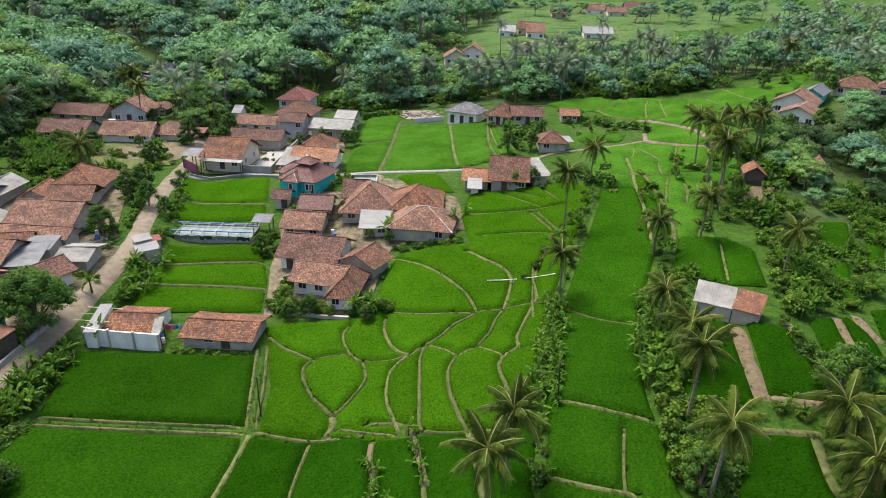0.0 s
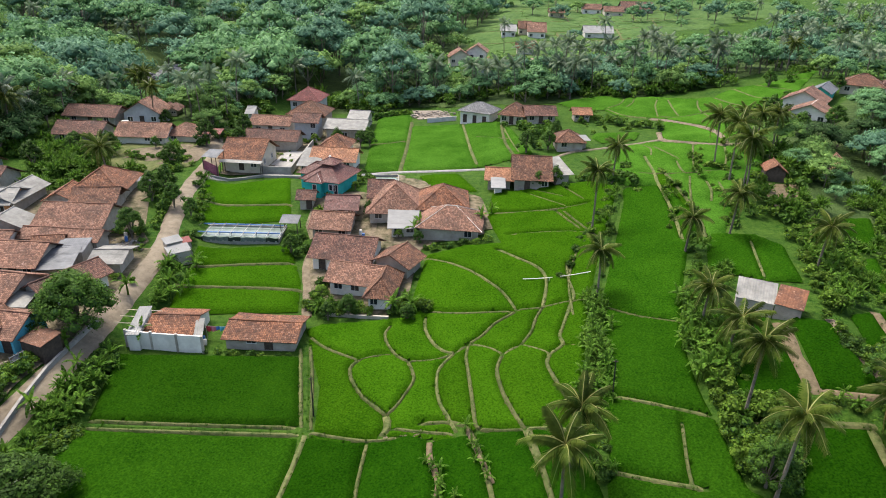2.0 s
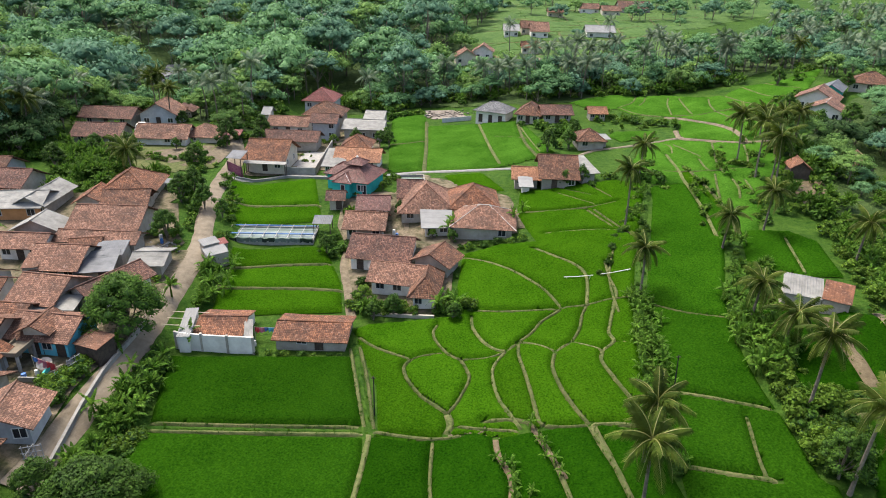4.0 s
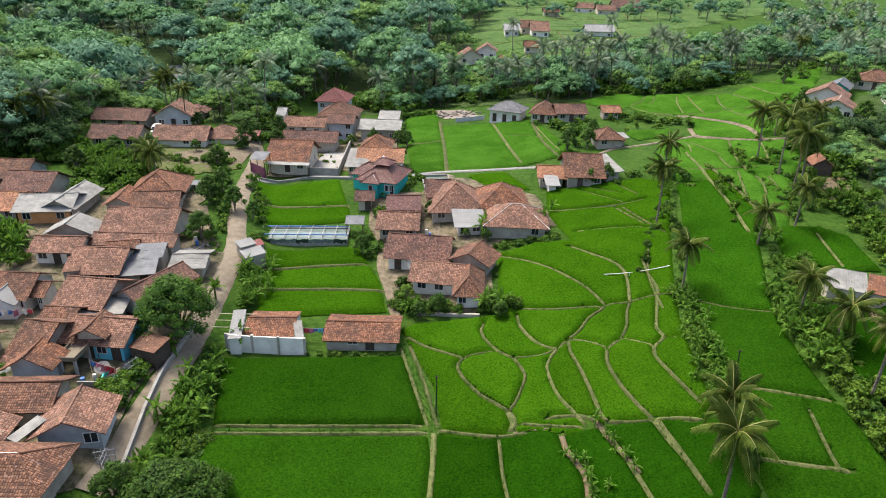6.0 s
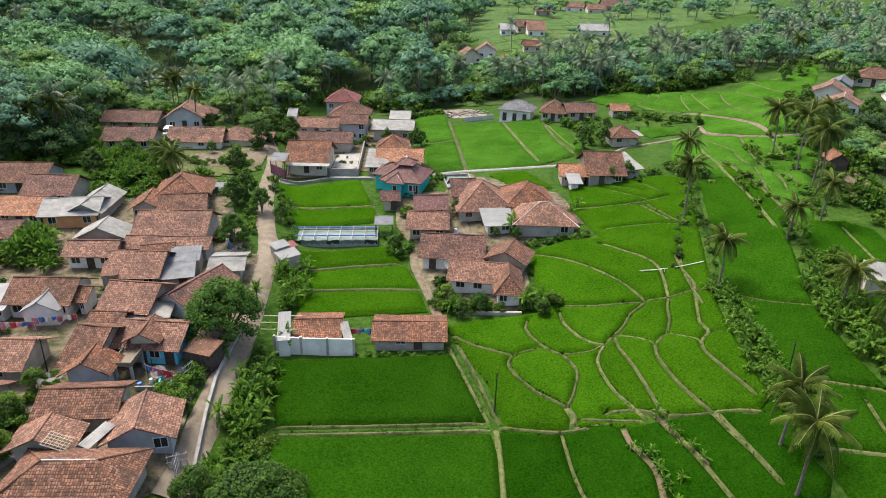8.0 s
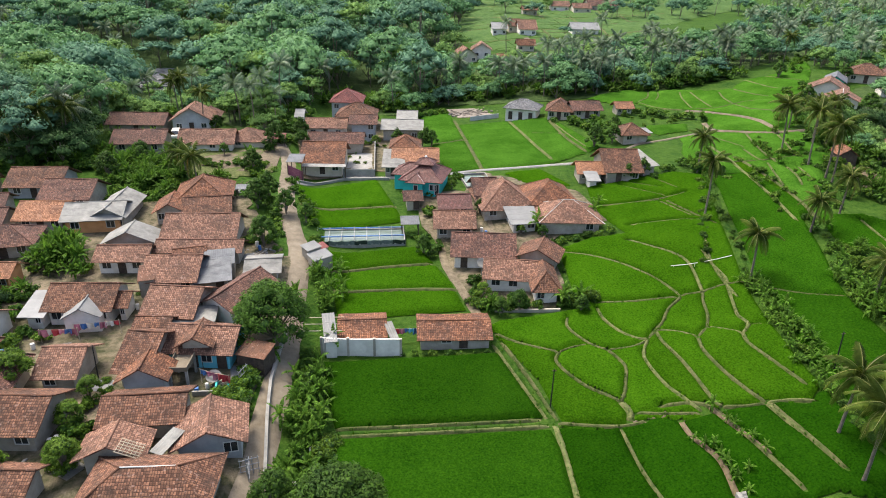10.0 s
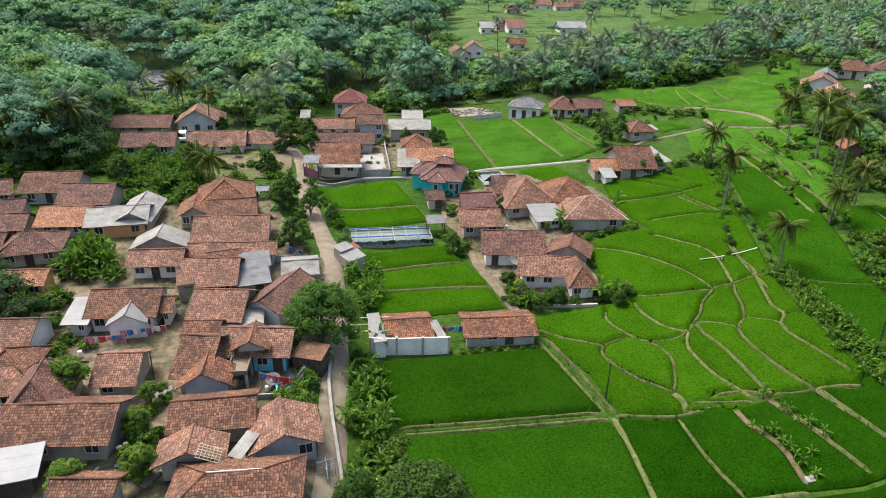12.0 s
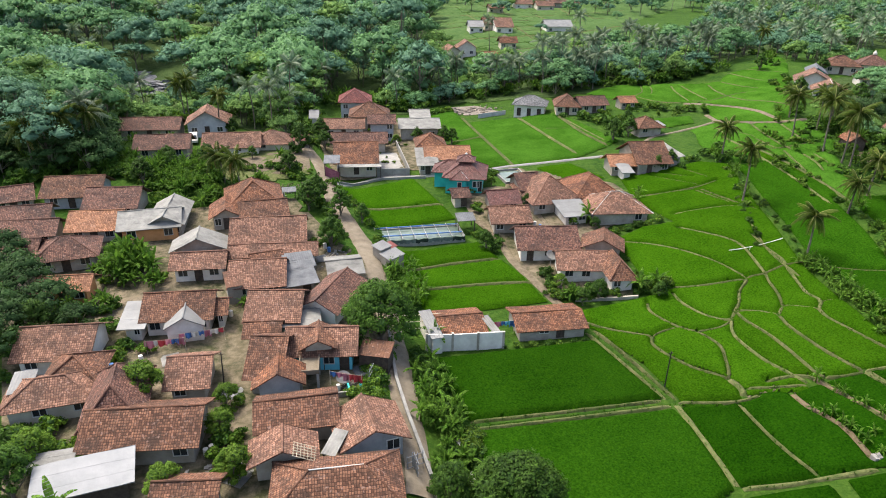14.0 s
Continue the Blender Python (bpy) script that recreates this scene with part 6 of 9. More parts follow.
house(-75.3, 38.8, 12.9, 7.3, 3.7, 2, 0.6, METAL_WHITE, DARKWOOD, "shed", "shed with a broad new white sheet roof", base=2.25, fronts='...')
house(-67.1, 36.4, -4.4, 5.2, 3.7, 2, 1, TILE_BROWN, GREY, "x", "single-storey village house with weathered brown clay tile roof", base=2.20, fronts='..')
house(-59.5, 45.1, 4.1, 7.5, 5.6, 2, 1.4, TILE_BROWN, GREY, "x", "old house with long uneven brown tile roof", base=2.17, fronts='...')
house(-60.3, 40, 4.7, 5.8, 3.5, 2, 1.3, TILE_DUSTY, GREY, "y", "old gabled house with brown tile roof and bare rafters", base=2.17, fronts='.w.')
house(-53.2, 42.4, 11.5, 6.4, 5.4, 2.1, 1.6, TILE_DUSTY, BLUEGREY, "y", "grey house with gabled brown tile roof beside the road", base=1.78, fronts='..w')
house(-55.9, 35.8, 0.9, 10.3, 6.1, 2.1, 1.6, TILE_BROWN, GREY, "hip", "house with wide brown hipped tile roof and pale ridge", base=1.98, ridge='top', fronts='..')
house(-83.2, 90.8, 7.7, 8.8, 8.1, 2.2, 1.6, METAL_GREY, ORANGE, "x", "orange-walled house with pale grey sheet roof", base=3.49, fronts='w.w')
house(-81.1, 92.9, 3.2, 5.7, 10.2, 2.2, 1.5, METAL_GREY, GREY, "y", "house with pale grey gabled sheet roof", base=3.54)
house(-74.8, 81.9, 5.2, 7.5, 4.7, 2.1, 1.8, METAL_GREY, GREY, "y", "old house with weathered grey gabled sheet roof", base=3.01, fronts='...')
house(-90.5, 90.7, 1.1, 7.6, 7.2, 2, 1.9, TILE_ORANGE, GREY, "x", "village house with bright orange clay tile roof", base=3.56)
house(-90.4, 99, -1.2, 8.4, 8.2, 2, 2.2, TILE_DARK, GREY, "x", "low village house with dark mossy clay tile roof", base=4.07)
house(-97.9, 104.1, 1.8, 9.3, 8.6, 2, 2.3, TILE_BROWN, BLUEGREY, "x", "single-storey village house with weathered brown clay tile roof", base=4.43)
house(-106.6, 101.5, 20.9, 6.2, 6.4, 2, 1.7, TILE_DARK, GREY, "x", "low village house with dark mossy clay tile roof", base=4.41)
house(-101.9, 94.1, 8.3, 7.9, 5.8, 2, 1.5, TILE_DARK, GREY, "x", "low village house with dark mossy clay tile roof", base=3.91)
house(-99.1, 88.7, 3.9, 8.3, 5.9, 2, 1.6, TILE_DARK, GREY, "x", "low village house with dark mossy clay tile roof", base=3.54)
house(-98.1, 83, 1.5, 5.7, 4.9, 2, 1.3, TILE_DARK, GREY, "x", "low village house with dark mossy clay tile roof", base=3.23)
house(-91.9, 82.1, 13.2, 8.2, 7.2, 2, 2.0, TILE_DARK, GREY, "hip", "low village house with dark mossy clay tile roof", base=3.05)
house(-73.8, 77.1, 0.7, 7.2, 5.3, 2, 1.4, TILE_DUSTY, WHITE, "x", "single-storey village house with weathered brown clay tile roof", base=2.75)
house(-64.5, 79.3, -0.7, 12.1, 4.3, 2, 1.1, TILE_DUSTY, GREY, "x", "single-storey village house with weathered brown clay tile roof", base=2.84)
house(-65.8, 72.8, 0.9, 7.2, 7.8, 2, 2.1, TILE_DUSTY, GREY, "x", "single-storey village house with weathered brown clay tile roof", base=2.50)
house(-65.6, 85.3, 1.3, 10.8, 8.9, 2.1, 2.4, TILE_DUSTY, GREY, "x", "single-storey village house with weathered brown clay tile roof", base=3.04)
house(-72.9, 93.3, 8.8, 5.2, 6.7, 2.1, 1.4, TILE_WARM, GREY, "y", "single-storey village house with weathered brown clay tile roof", base=3.63)
house(-69.4, 98.8, 10, 9.2, 11.2, 2.1, 3, TILE_WARM, GREY, "hip", "single-storey village house with weathered brown clay tile roof", base=3.84)
house(-55.1, 74.7, 6.9, 4.9, 6, 1.8, 0.8, METAL_GREY, GREY, "x", "shed with pale sheet roof beside the road", base=2.51, fronts='..')
house(-88.5, 72.3, 0.3, 6.6, 4.6, 2, 1.2, TILE_ORANGE, ORANGE, "x", "village house with bright orange clay tile roof", base=2.68)
house(-89.7, 127.3, 2.4, 10.7, 7.8, 2.1, 2.1, TILE_DARK, GREY, "x", "low village house with dark mossy clay tile roof", base=5.49)
house(-95.8, 142.7, -0.6, 13, 7.4, 2.1, 2, TILE_DARK, GREY, "x", "low village house with dark mossy clay tile roof", base=5.66)
house(4.8, 290.3, 0, 7.2, 9, 2.7, 2.4, METAL_PALE, WHITE, "x", "far hamlet house with tiled roof and pale walls", base=13.83, fronts='w.w')
house(12, 296, 0, 6.1, 10.7, 2.7, 2.8, TILE_BROWN, CREAM, "x", "far hamlet house with tiled roof and pale walls", base=14.58, fronts='w.w')
house(16.6, 288.4, 0, 8.5, 13.3, 2.7, 3.5, TILE_DUSTY, WHITE, "x", "far hamlet house with tiled roof and pale walls", base=14.13, fronts='w.w')
house(43.6, 293.6, 0, 13.1, 9.7, 2.7, 2.6, METAL_PALE, WHITE, "x", "far hamlet house with tiled roof and pale walls", base=13.93, fronts='w.w')
house(34.3, 379.5, 0, 9.5, 7.9, 2.7, 2.1, TILE_BROWN, CREAM, "x", "far hamlet house with tiled roof and pale walls", base=16.43, fronts='w.w')
house(57.4, 405.7, 0, 11.8, 10.6, 2.7, 2.8, TILE_DUSTY, WHITE, "x", "far hamlet house with tiled roof and pale walls", base=17.46, fronts='w.w')
house(68.3, 396.2, 0, 11.6, 10.3, 2.7, 2.7, TILE_DUSTY, CREAM, "x", "far hamlet house with tiled roof and pale walls", base=17.12, fronts='w.w')
house(85.3, 414.5, 0, 19.5, 15.1, 2.7, 4, TILE_DARK, GREY, "x", "far hamlet house with tiled roof and pale walls", base=17.93, fronts='w.w')
house(-94.5, 322.0, 10, 12, 8, 2.7, 2.2, METAL_PALE, WHITE, "x", "far white house with pale sheet roof among trees", base=11.6, fronts='w.w')
house(-128.5, 365.5, 0, 7.3, 8.9, 2.7, 2.4, TILE_DUSTY, WHITE, "x", "far hamlet house with tiled roof and pale walls", base=13.5, fronts='w.w')
house(-81.3, 381.9, 0, 9.1, 10.3, 2.7, 2.7, TILE_DUSTY, CREAM, "x", "far hamlet house with tiled roof and pale walls", base=14.00, fronts='w.w')
house(-78.6, 40.9, 8.4, 3.7, 1.8, 1.9, 0.4, METAL_GREY, GREY, "shed", "old shed with weathered grey sheet roof", base=2.28, fronts='..')
house(-60.5, 61.6, 5.7, 5.4, 3, 1.7, 0.5, METAL_GREY, GREY, "shed", "low shed with patched grey sheet roof", base=2.28, fronts='..')
house(-61, 71.9, 14.4, 4.7, 5, 1.8, 0.9, METAL_DARK, GREY, "shed", "low annexe with dark corrugated sheet roof", base=2.50, fronts='.d')
house(-65.3, 77, 14.5, 4.4, 3.7, 2, 1, TILE_BROWN, GREY, "x", "single-storey village house with weathered brown clay tile roof", base=2.74, fronts='.')
house(-67.3, 93.2, 10, 7.5, 6.4, 2, 1.7, TILE_BROWN, GREY, "x", "single-storey village house with weathered brown clay tile roof", base=3.62, fronts='.')
house(-61.3, 150.8, -2, 2.4, 5.2, 2.2, 1.4, METAL_PALE, WHITE, "x", "white outhouse with pale sheet roof", base=5.52, fronts='.')
house(-1.9, 110.4, -2.1, 5.4, 5.9, 1.8, 1.6, TILE_ORANGE, GREY, "x", "village house with bright orange clay tile roof", base=4.87, fronts='w.')
house(3.8, 111.8, -1, 7.4, 11.1, 2, 3, TILE_BROWN, GREY, "x", "single-storey village house with weathered brown clay tile roof", base=5.31, fronts='.d.w')
house(-2.2, 106.7, 0.9, 2.6, 4, 1.6, 0.9, METAL_PALE, WHITE, "shed", "white outhouse with pale sheet roof", base=4.63, fronts='.')
house(8.4, 111.7, 21.3, 4, 6.4, 1.7, 1.6, METAL_GREY, GREY, "shed", "shed with weathered grey sheet roof", base=6.11, fronts='..')
house(12.7, 131, 4.1, 6.5, 6.8, 1.9, 2, TILE_BROWN, GREY, "hip", "single-storey village house with weathered brown clay tile roof", base=7.07, fronts='w.')
house(15.8, 130.8, 18.4, 2.3, 2.6, 1.7, 0.6, METAL_PALE, GREY, "shed", "little outhouse with pale sheet roof", base=7.33, fronts='.')


# ---- trees and plants ----
palm(1.3, 34.9, 7.6, 0.86, 0.25)
palm(2.9, 40.7, 6.8, 0.86, 0.25)
palm(17.7, 36.8, 8.5, 0.77, 0.25)
palm(18.3, 45.5, 8.5, 0.77, 0.25)
palm(9.7, 70.4, 6.5, 0.77, 0.25)
palm(22.6, 79.3, 5.3, 0.77, 0.25)
palm(18.8, 59.9, 5.8, 0.77, 0.25)
palm(11.9, 90.1, 9.3, 0.77, 0.25)
palm(17.9, 107.7, 6.7, 0.77, 0.25)
palm(45.7, 118.4, 8.5, 0.77, 0.25)
palm(36.8, 99.2, 8.5, 0.77, 0.25)
palm(30.2, 84.6, 6.5, 0.77, 0.25)
palm(37, 73.3, 6.1, 0.77, 0.25)
palm(47.8, 130.6, 5.8, 0.77, 0.25)
palm(48.9, 118.6, 8.5, 0.77, 0.25)
palm(29.9, 42.7, 5, 1, 0.7)
palm(29.6, 39.2, 4, 1, 0.7)
palm(-72.2, 104.7, 6, 0.9, 0.7)
palm(-91.3, 158.1, 10, 0.9, 0.7)
palm(-81.7, 141.7, 9, 0.8, 0.7)
palm(-104.7, 118.7, 10, 1, 0.7)
palm(-100.7, 120.6, 10, 1, 0.7)
palm(-109.1, 115.1, 9, 1, 0.7)
palm(-92.2, 157.5, 9, 0.9, 0.7)
palm(-75.8, 110.2, 5, 0.9, 0.7)
palm(87.4, 205.2, 9, 0.9, 0.7)
palm(-111.7, 127.5, 9, 1, 0.7)
palm(37.3, 114.5, 9, 1, 0.7)
palm(36.4, 104, 10, 1, 0.7)
palm(36.3, 96.6, 10, 1, 0.7)
palm(19.5, 53.7, 5, 0.8, 0.7)
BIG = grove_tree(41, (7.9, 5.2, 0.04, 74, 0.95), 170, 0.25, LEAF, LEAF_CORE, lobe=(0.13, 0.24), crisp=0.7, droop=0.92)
put_tree(BIG, -51.2, 59.6, 0.95, "large round dark green mango tree beside the road")
put_tree(BIG, -41.6, 34.6, (0.95, 0.95, 0.8), "large round dark green tree beside the road", turn=120)
put_tree(TREES[2], -74, 50.1, 0.95, "light green bushy tree in a yard")
put_tree(TREES[2], -66.4, 48.7, 0.55, "small light green tree in a yard")
put_tree(TREES[1], -56.8, 82.9, 0.8, "olive green tree at the roadside")
put_tree(TREES_FAR[1], -60.5, 96.9, 0.8, "dark green tree at the roadside")
put_tree(TREES_FAR[1], -52.1, 92.8, 0.5, "slim young tree by the paddy")
put_tree(TREES[2], -66.2, 44.6, 0.6, "small pale green garden tree")
put_tree(TREES[2], -64.2, 39.1, 0.7, "small bright green garden tree")
put_tree(TREES[1], -88.5, 63.1, 0.8, "dark green tree near the houses")
put_tree(TREES[1], -46.8, 35.9, 0.75, "dark green tree near the houses")
put_tree(TREES[2], -69.2, 37.7, 0.7, "small bright green garden tree")
put_tree(TREES[1], -53.2, 61.2, 0.7, "leafy green tree beside the road")
put_tree(TREES_FAR[1], -30.3, 137.4, 0.6, "dark round tree beside the paddy")
put_tree(TREES_FAR[1], 3.8, 127.2, 0.8, "leafy green tree between houses")
put_tree(TREES[1], 32.8, 49.4, 0.9, "broad shrubby tree on the bank")
put_tree(TREES[0], 17.7, 38.4, 0.6, "feathery pale green tree on a bank")
put_tree(TREES_FAR[1], 8.1, 109, 0.55, "round dark green garden bush")
put_tree(TREES_FAR[1], -38, 139.1, 0.6, "round tree in a yard")
put_tree(TREES_FAR[1], 4.9, 107.7, 0.5, "round dark green garden bush")
put_tree(TREES_FAR[1], -59.3, 99.8, 0.8, "leafy green tree beside the road")
put_tree(TREES_FAR[1], -55.4, 94.1, 0.7, "leafy green tree beside the road")
put_tree(TREES_FAR[1], -32.4, 137.2, 0.6, "round green tree in a yard")
put_tree(TREES_FAR[0], -87.5, 120.2, 0.5, "leafy green tree between houses")
put_tree(TREES_FAR[1], -89.3, 109.4, 0.8, "leafy green tree between houses")
put_tree(TREES[1], -88.7, 58.6, 0.7, "leafy green tree between houses")
put_tree(TREES[2], -80.6, 42.5, 0.8, "leafy green tree between houses")
put_tree(TREES[1], -80.9, 39.3, 0.8, "leafy green tree between houses")
put_tree(TREES[1], -21.5, 68.4, 0.5, "bushy green tree before a white house")
put_tree(TREES[1], -24, 67.6, 0.4, "bushy green tree before a white house")
put_tree(TREES[2], -25.8, 71.9, 0.5, "sparse olive tree beside the footpath")
put_tree(TREES[2], -17.8, 89.8, 0.35, "small bright green tree before a pale shed")
put_tree(TREES_FAR[1], -23.7, 97.4, 0.4, "olive green bush between roofs")
put_tree(TREES_FAR[2], -27.8, 106.9, 0.35, "bright green bush beside the turquoise house")
put_tree(TREES[1], -33.5, 84.6, 0.5, "green bush beside the footpath")
put_tree(TREES[1], -13.8, 66.7, 0.4, "green bush at the paddy edge")
put_tree(TREES[1], -14.6, 88.4, 0.35, "dark bush before the houses")
put_tree(TREES_FAR[1], -72.6, 123.5, 0.4, "dark green tree between houses")
put_tree(TREES_FAR[1], -78.9, 141.9, 0.6, "dark green tree between houses")
put_tree(TREES_FAR[1], -63.4, 127.3, 0.9, "dark green tree beside the road")
put_tree(TREES_FAR[1], -64.8, 113.8, 0.7, "leafy green tree beside the road")
put_tree(TREES_FAR[0], -80.4, 120, 0.55, "leafy green tree before the houses")
put_tree(TREES_FAR[1], 58.8, 130.1, 0.8, "dark green tree beside the houses")
put_tree(TREES_FAR[1], 58.1, 142.7, 0.8, "dark green tree beside the houses")
put_tree(TREES_FAR[0], 67.1, 133.5, 0.7, "dark green tree beside the houses")
put_tree(TREES_FAR[1], 85.4, 170.7, 0.8, "dark green tree beside the houses")
put_tree(TREES_FAR[1], 72.9, 181.7, 0.8, "dark green tree beside the houses")
put_tree(TREES_FAR[0], 77.2, 133.5, 0.8, "dark green tree beside the houses")
put_tree(TREES_FAR[1], 70.9, 130.7, 0.8, "dark green tree beside the houses")
put_tree(TREES_FAR[0], 95.2, 200.5, 0.8, "dark green tree behind the houses")
put_tree(TREES_FAR[1], 8.5, 129.9, 0.7, "round green tree beside a house")
put_tree(TREES_FAR[1], 10.5, 135.5, 0.7, "round green tree beside a house")
put_tree(TREES_FAR[1], -59.7, 139.5, 0.8, "leafy green tree behind a house")
put_tree(TREES_FAR[1], -58.7, 133.5, 0.7, "leafy green tree behind a house")
put_tree(TREES_FAR[2], -42.9, 137.9, 0.5, "bright green tree in a yard")
put_tree(TREES_FAR[1], -31.5, 142, 0.55, "round green tree beside the paddy")
put_tree(TREES_FAR[1], -69.1, 154.3, 0.9, "dark green tree behind the houses")
put_tree(TREES_FAR[1], -67.7, 141.4, 0.9, "dark green tree beside the road")
put_tree(TREES_FAR[0], -86.3, 116.9, 0.5, "leafy green tree before the houses")
for gx, gy, gs in ((-95.5, 74.5, 0.6), (-92.5, 71.5, 0.55), (-88.5, 66.5, 0.6), (-90.5, 61.5, 0.55), (-93.0, 65.0, 0.6), (-85.0, 64.6, 0.45), (-98.0, 79.5, 0.55), (-91.0, 57.0, 0.5)):
    put_tree(GROVE[3][int(gs * 100) % 6], gx, gy, gs, "very dark green leafy tree at the edge of the village")
banana(-45.2, 78, 0.85)
banana(-44.8, 74, 0.9)
banana(-45.5, 70.3, 0.85)
banana(-45.8, 79.6, 0.8)
banana(-44.6, 71.9, 0.8)
banana(-50.4, 55.9, 0.75)
banana(-45.8, 56.3, 0.8)
banana(-45.9, 50.2, 0.85)
banana(-48.1, 46.4, 0.8)
banana(-45.2, 45.1, 0.75)
banana(-47.3, 50.8, 0.8)
banana(-45.8, 47.1, 0.8)
banana(-47.9, 53.6, 0.7)
banana(-45.7, 53.7, 0.8)
banana(-44.7, 60.8, 1.0)
banana(-49.9, 68.2, 1)
banana(-48.1, 75.9, 1)
banana(-46.5, 72.5, 1)
banana(-15.3, 90.4, 1.0)
banana(-14.6, 91.6, 1.1)
banana(-5, 94.3, 0.9)
banana(-76.5, 36.1, 1.15)
banana(-6, 46.5, 0.55)
banana(-5.4, 44.4, 0.4)
banana(-5, 43.8, 0.4)
banana(-5.1, 42.2, 0.35)
banana(-4.3, 41.8, 0.4)
banana(-4, 40.1, 0.4)
banana(-9.4, 42.5, 0.35)
banana(-8.7, 41.7, 0.4)
banana(-8.1, 41.3, 0.45)
banana(-8, 40.1, 0.4)
banana(-8, 39, 0.45)
banana(-8.1, 37, 0.45)
banana(-6.6, 37.9, 0.4)
banana(-7.9, 35.4, 0.4)
banana(-8, 39.6, 0.35)
banana(-8, 38, 0.4)
banana(-3.3, 97.5, 0.8)
banana(-13.6, 68.4, 1)
banana(-15.9, 68.5, 1)

SPARE_BUSH, SPARE_BANANA, SPARE_WOOD, SPARE_PALM = [], [], [], []
COUNT = {"bush": 0, "banana": 0, "tree": 0, "palm": 0}


def hedge(a, b, n, kinds, size, spread):
    """Bushes and banana plants strewn along a bank."""
    for k in range(n):
        t = (k + random.random()) / n
        x, y = a[0] + (b[0] - a[0]) * t + random.uniform(-spread, spread), a[1] + (b[1] - a[1]) * t + random.uniform(-spread, spread)
        kind, s = random.choice(kinds), size * random.uniform(0.7, 1.25)
        if built_on(x, y, 0.5 * s if kind < 10 else s):
            continue
        if kind >= 10:
            for _ in range(2 if y < 105 else 1):
                px, py = x + random.uniform(-1.2, 1.2), y + random.uniform(-1.2, 1.2)
                if y < 74 and COUNT["banana"] < 170:
                    COUNT["banana"] += 1
                    banana(px, py, s * random.uniform(0.8, 1.1))
                else:
                    SPARE_BANANA.append((BANANA_CLUMPS[kind % 3], spot(px, py, s * 0.8)))
        elif COUNT["bush"] < 290 and y < 95:
            COUNT["bush"] += 1
            shrub(x, y, s, kind)
        else:
            SPARE_BUSH.append(((BUSHES if y < 72 else BUSHES_FAR)[kind], spot(x, y, s)))


hedge((16.2, 96.4), (9.7, 71.4), 9, (0, 2), 0.5, 0.5)
hedge((9.3, 69.9), (6.5, 51.5), 34, (10, 11, 2, 10), 0.55, 0.6)
hedge((6.5, 51.5), (5.3, 38.6), 20, (10, 2, 11, 0), 0.5, 0.6)
hedge((25.9, 85.5), (20.3, 67.8), 10, (0, 2, 11), 0.6, 0.7)
hedge((19.7, 66.5), (16.9, 49.6), 34, (10, 11, 2, 12), 0.8, 1.1)
hedge((17.2, 49.6), (17.4, 38.1), 18, (0, 2, 3, 3), 0.75, 1.2)
hedge((20.6, 58.7), (19.2, 46.6), 8, (0, 2, 3), 0.6, 0.7)
hedge((26, 47.9), (31.3, 46.6), 8, (2, 10, 2), 0.5, 0.4)
hedge((38.3, 80.2), (32.6, 60), 12, (0, 10, 2, 3), 0.75, 1.1)
hedge((40.4, 77.3), (34.4, 60.2), 10, (10, 3, 0, 2), 0.75, 1.0)
hedge((31.7, 57.9), (32.9, 50.5), 9, (0, 2, 3), 0.6, 0.7)
hedge((32.5, 54.3), (38.3, 55.3), 10, (0, 0, 2), 0.9, 1.0)
hedge((30.3, 44.4), (33.5, 43.5), 8, (10, 2, 0), 0.8, 1.0)
hedge((53.6, 91.7), (46.8, 71.5), 9, (2, 10, 3), 0.6, 0.7)
hedge((52.7, 105.9), (62.8, 100), 18, (0, 10, 3, 2), 0.9, 2.2)
hedge((39.5, 96.5), (43.2, 86.2), 10, (0, 11, 2), 0.8, 1.3)
hedge((27.4, 114.1), (28, 91.1), 7, (2, 0), 0.45, 0.5)
hedge((35.5, 112.8), (31.5, 88.9), 7, (2, 0), 0.5, 0.5)
hedge((-45.4, 51.4), (-45.8, 45.3), 12, (10, 11, 0, 2), 0.7, 0.8)
hedge((-46.3, 57.2), (-45.1, 51.5), 6, (10, 0), 0.7, 0.6)
hedge((-43.3, 40.4), (-43.5, 45.6), 10, (0, 2), 0.8, 0.8)
hedge((-49.9, 87), (-46.5, 66.9), 16, (10, 11, 0, 2), 0.65, 0.7)
hedge((-57.8, 111.6), (-50.6, 91.4), 9, (0, 2), 0.6, 0.6)
hedge((-55.2, 84.9), (-59.8, 84.6), 6, (0, 2), 0.7, 0.8)
hedge((-53, 54), (-51.2, 41.8), 14, (0, 2), 0.75, 0.7)
hedge((-32.2, 104), (-31.9, 81.5), 8, (0, 2), 0.7, 0.6)
hedge((-25.2, 70.3), (-11.8, 68.6), 18, (0, 2, 0, 10), 0.8, 0.8)
hedge((-27.5, 76.9), (-25.6, 69.6), 5, (0, 2), 0.8, 0.6)
hedge((-13.8, 86.2), (-3.6, 87.9), 9, (0, 0, 2), 0.6, 0.5)
hedge((-36.9, 59.5), (-26.4, 59.4), 9, (0, 2), 0.4, 0.2)
hedge((-95.8, 88.1), (-83.4, 78.7), 22, (10, 11, 12, 0, 2), 1.1, 2.2)
hedge((-87.5, 80.7), (-78.3, 75.2), 14, (10, 11, 2), 1.1, 1.8)
hedge((-96, 118.5), (-78, 118.5), 30, (10, 11, 0, 2), 0.9, 2.5)
hedge((-83.3, 114.5), (-90.5, 112.1), 20, (10, 11, 12), 0.9, 2.5)
hedge((-80.2, 108.6), (-88.7, 105.3), 12, (10, 11, 0), 0.8, 1.5)
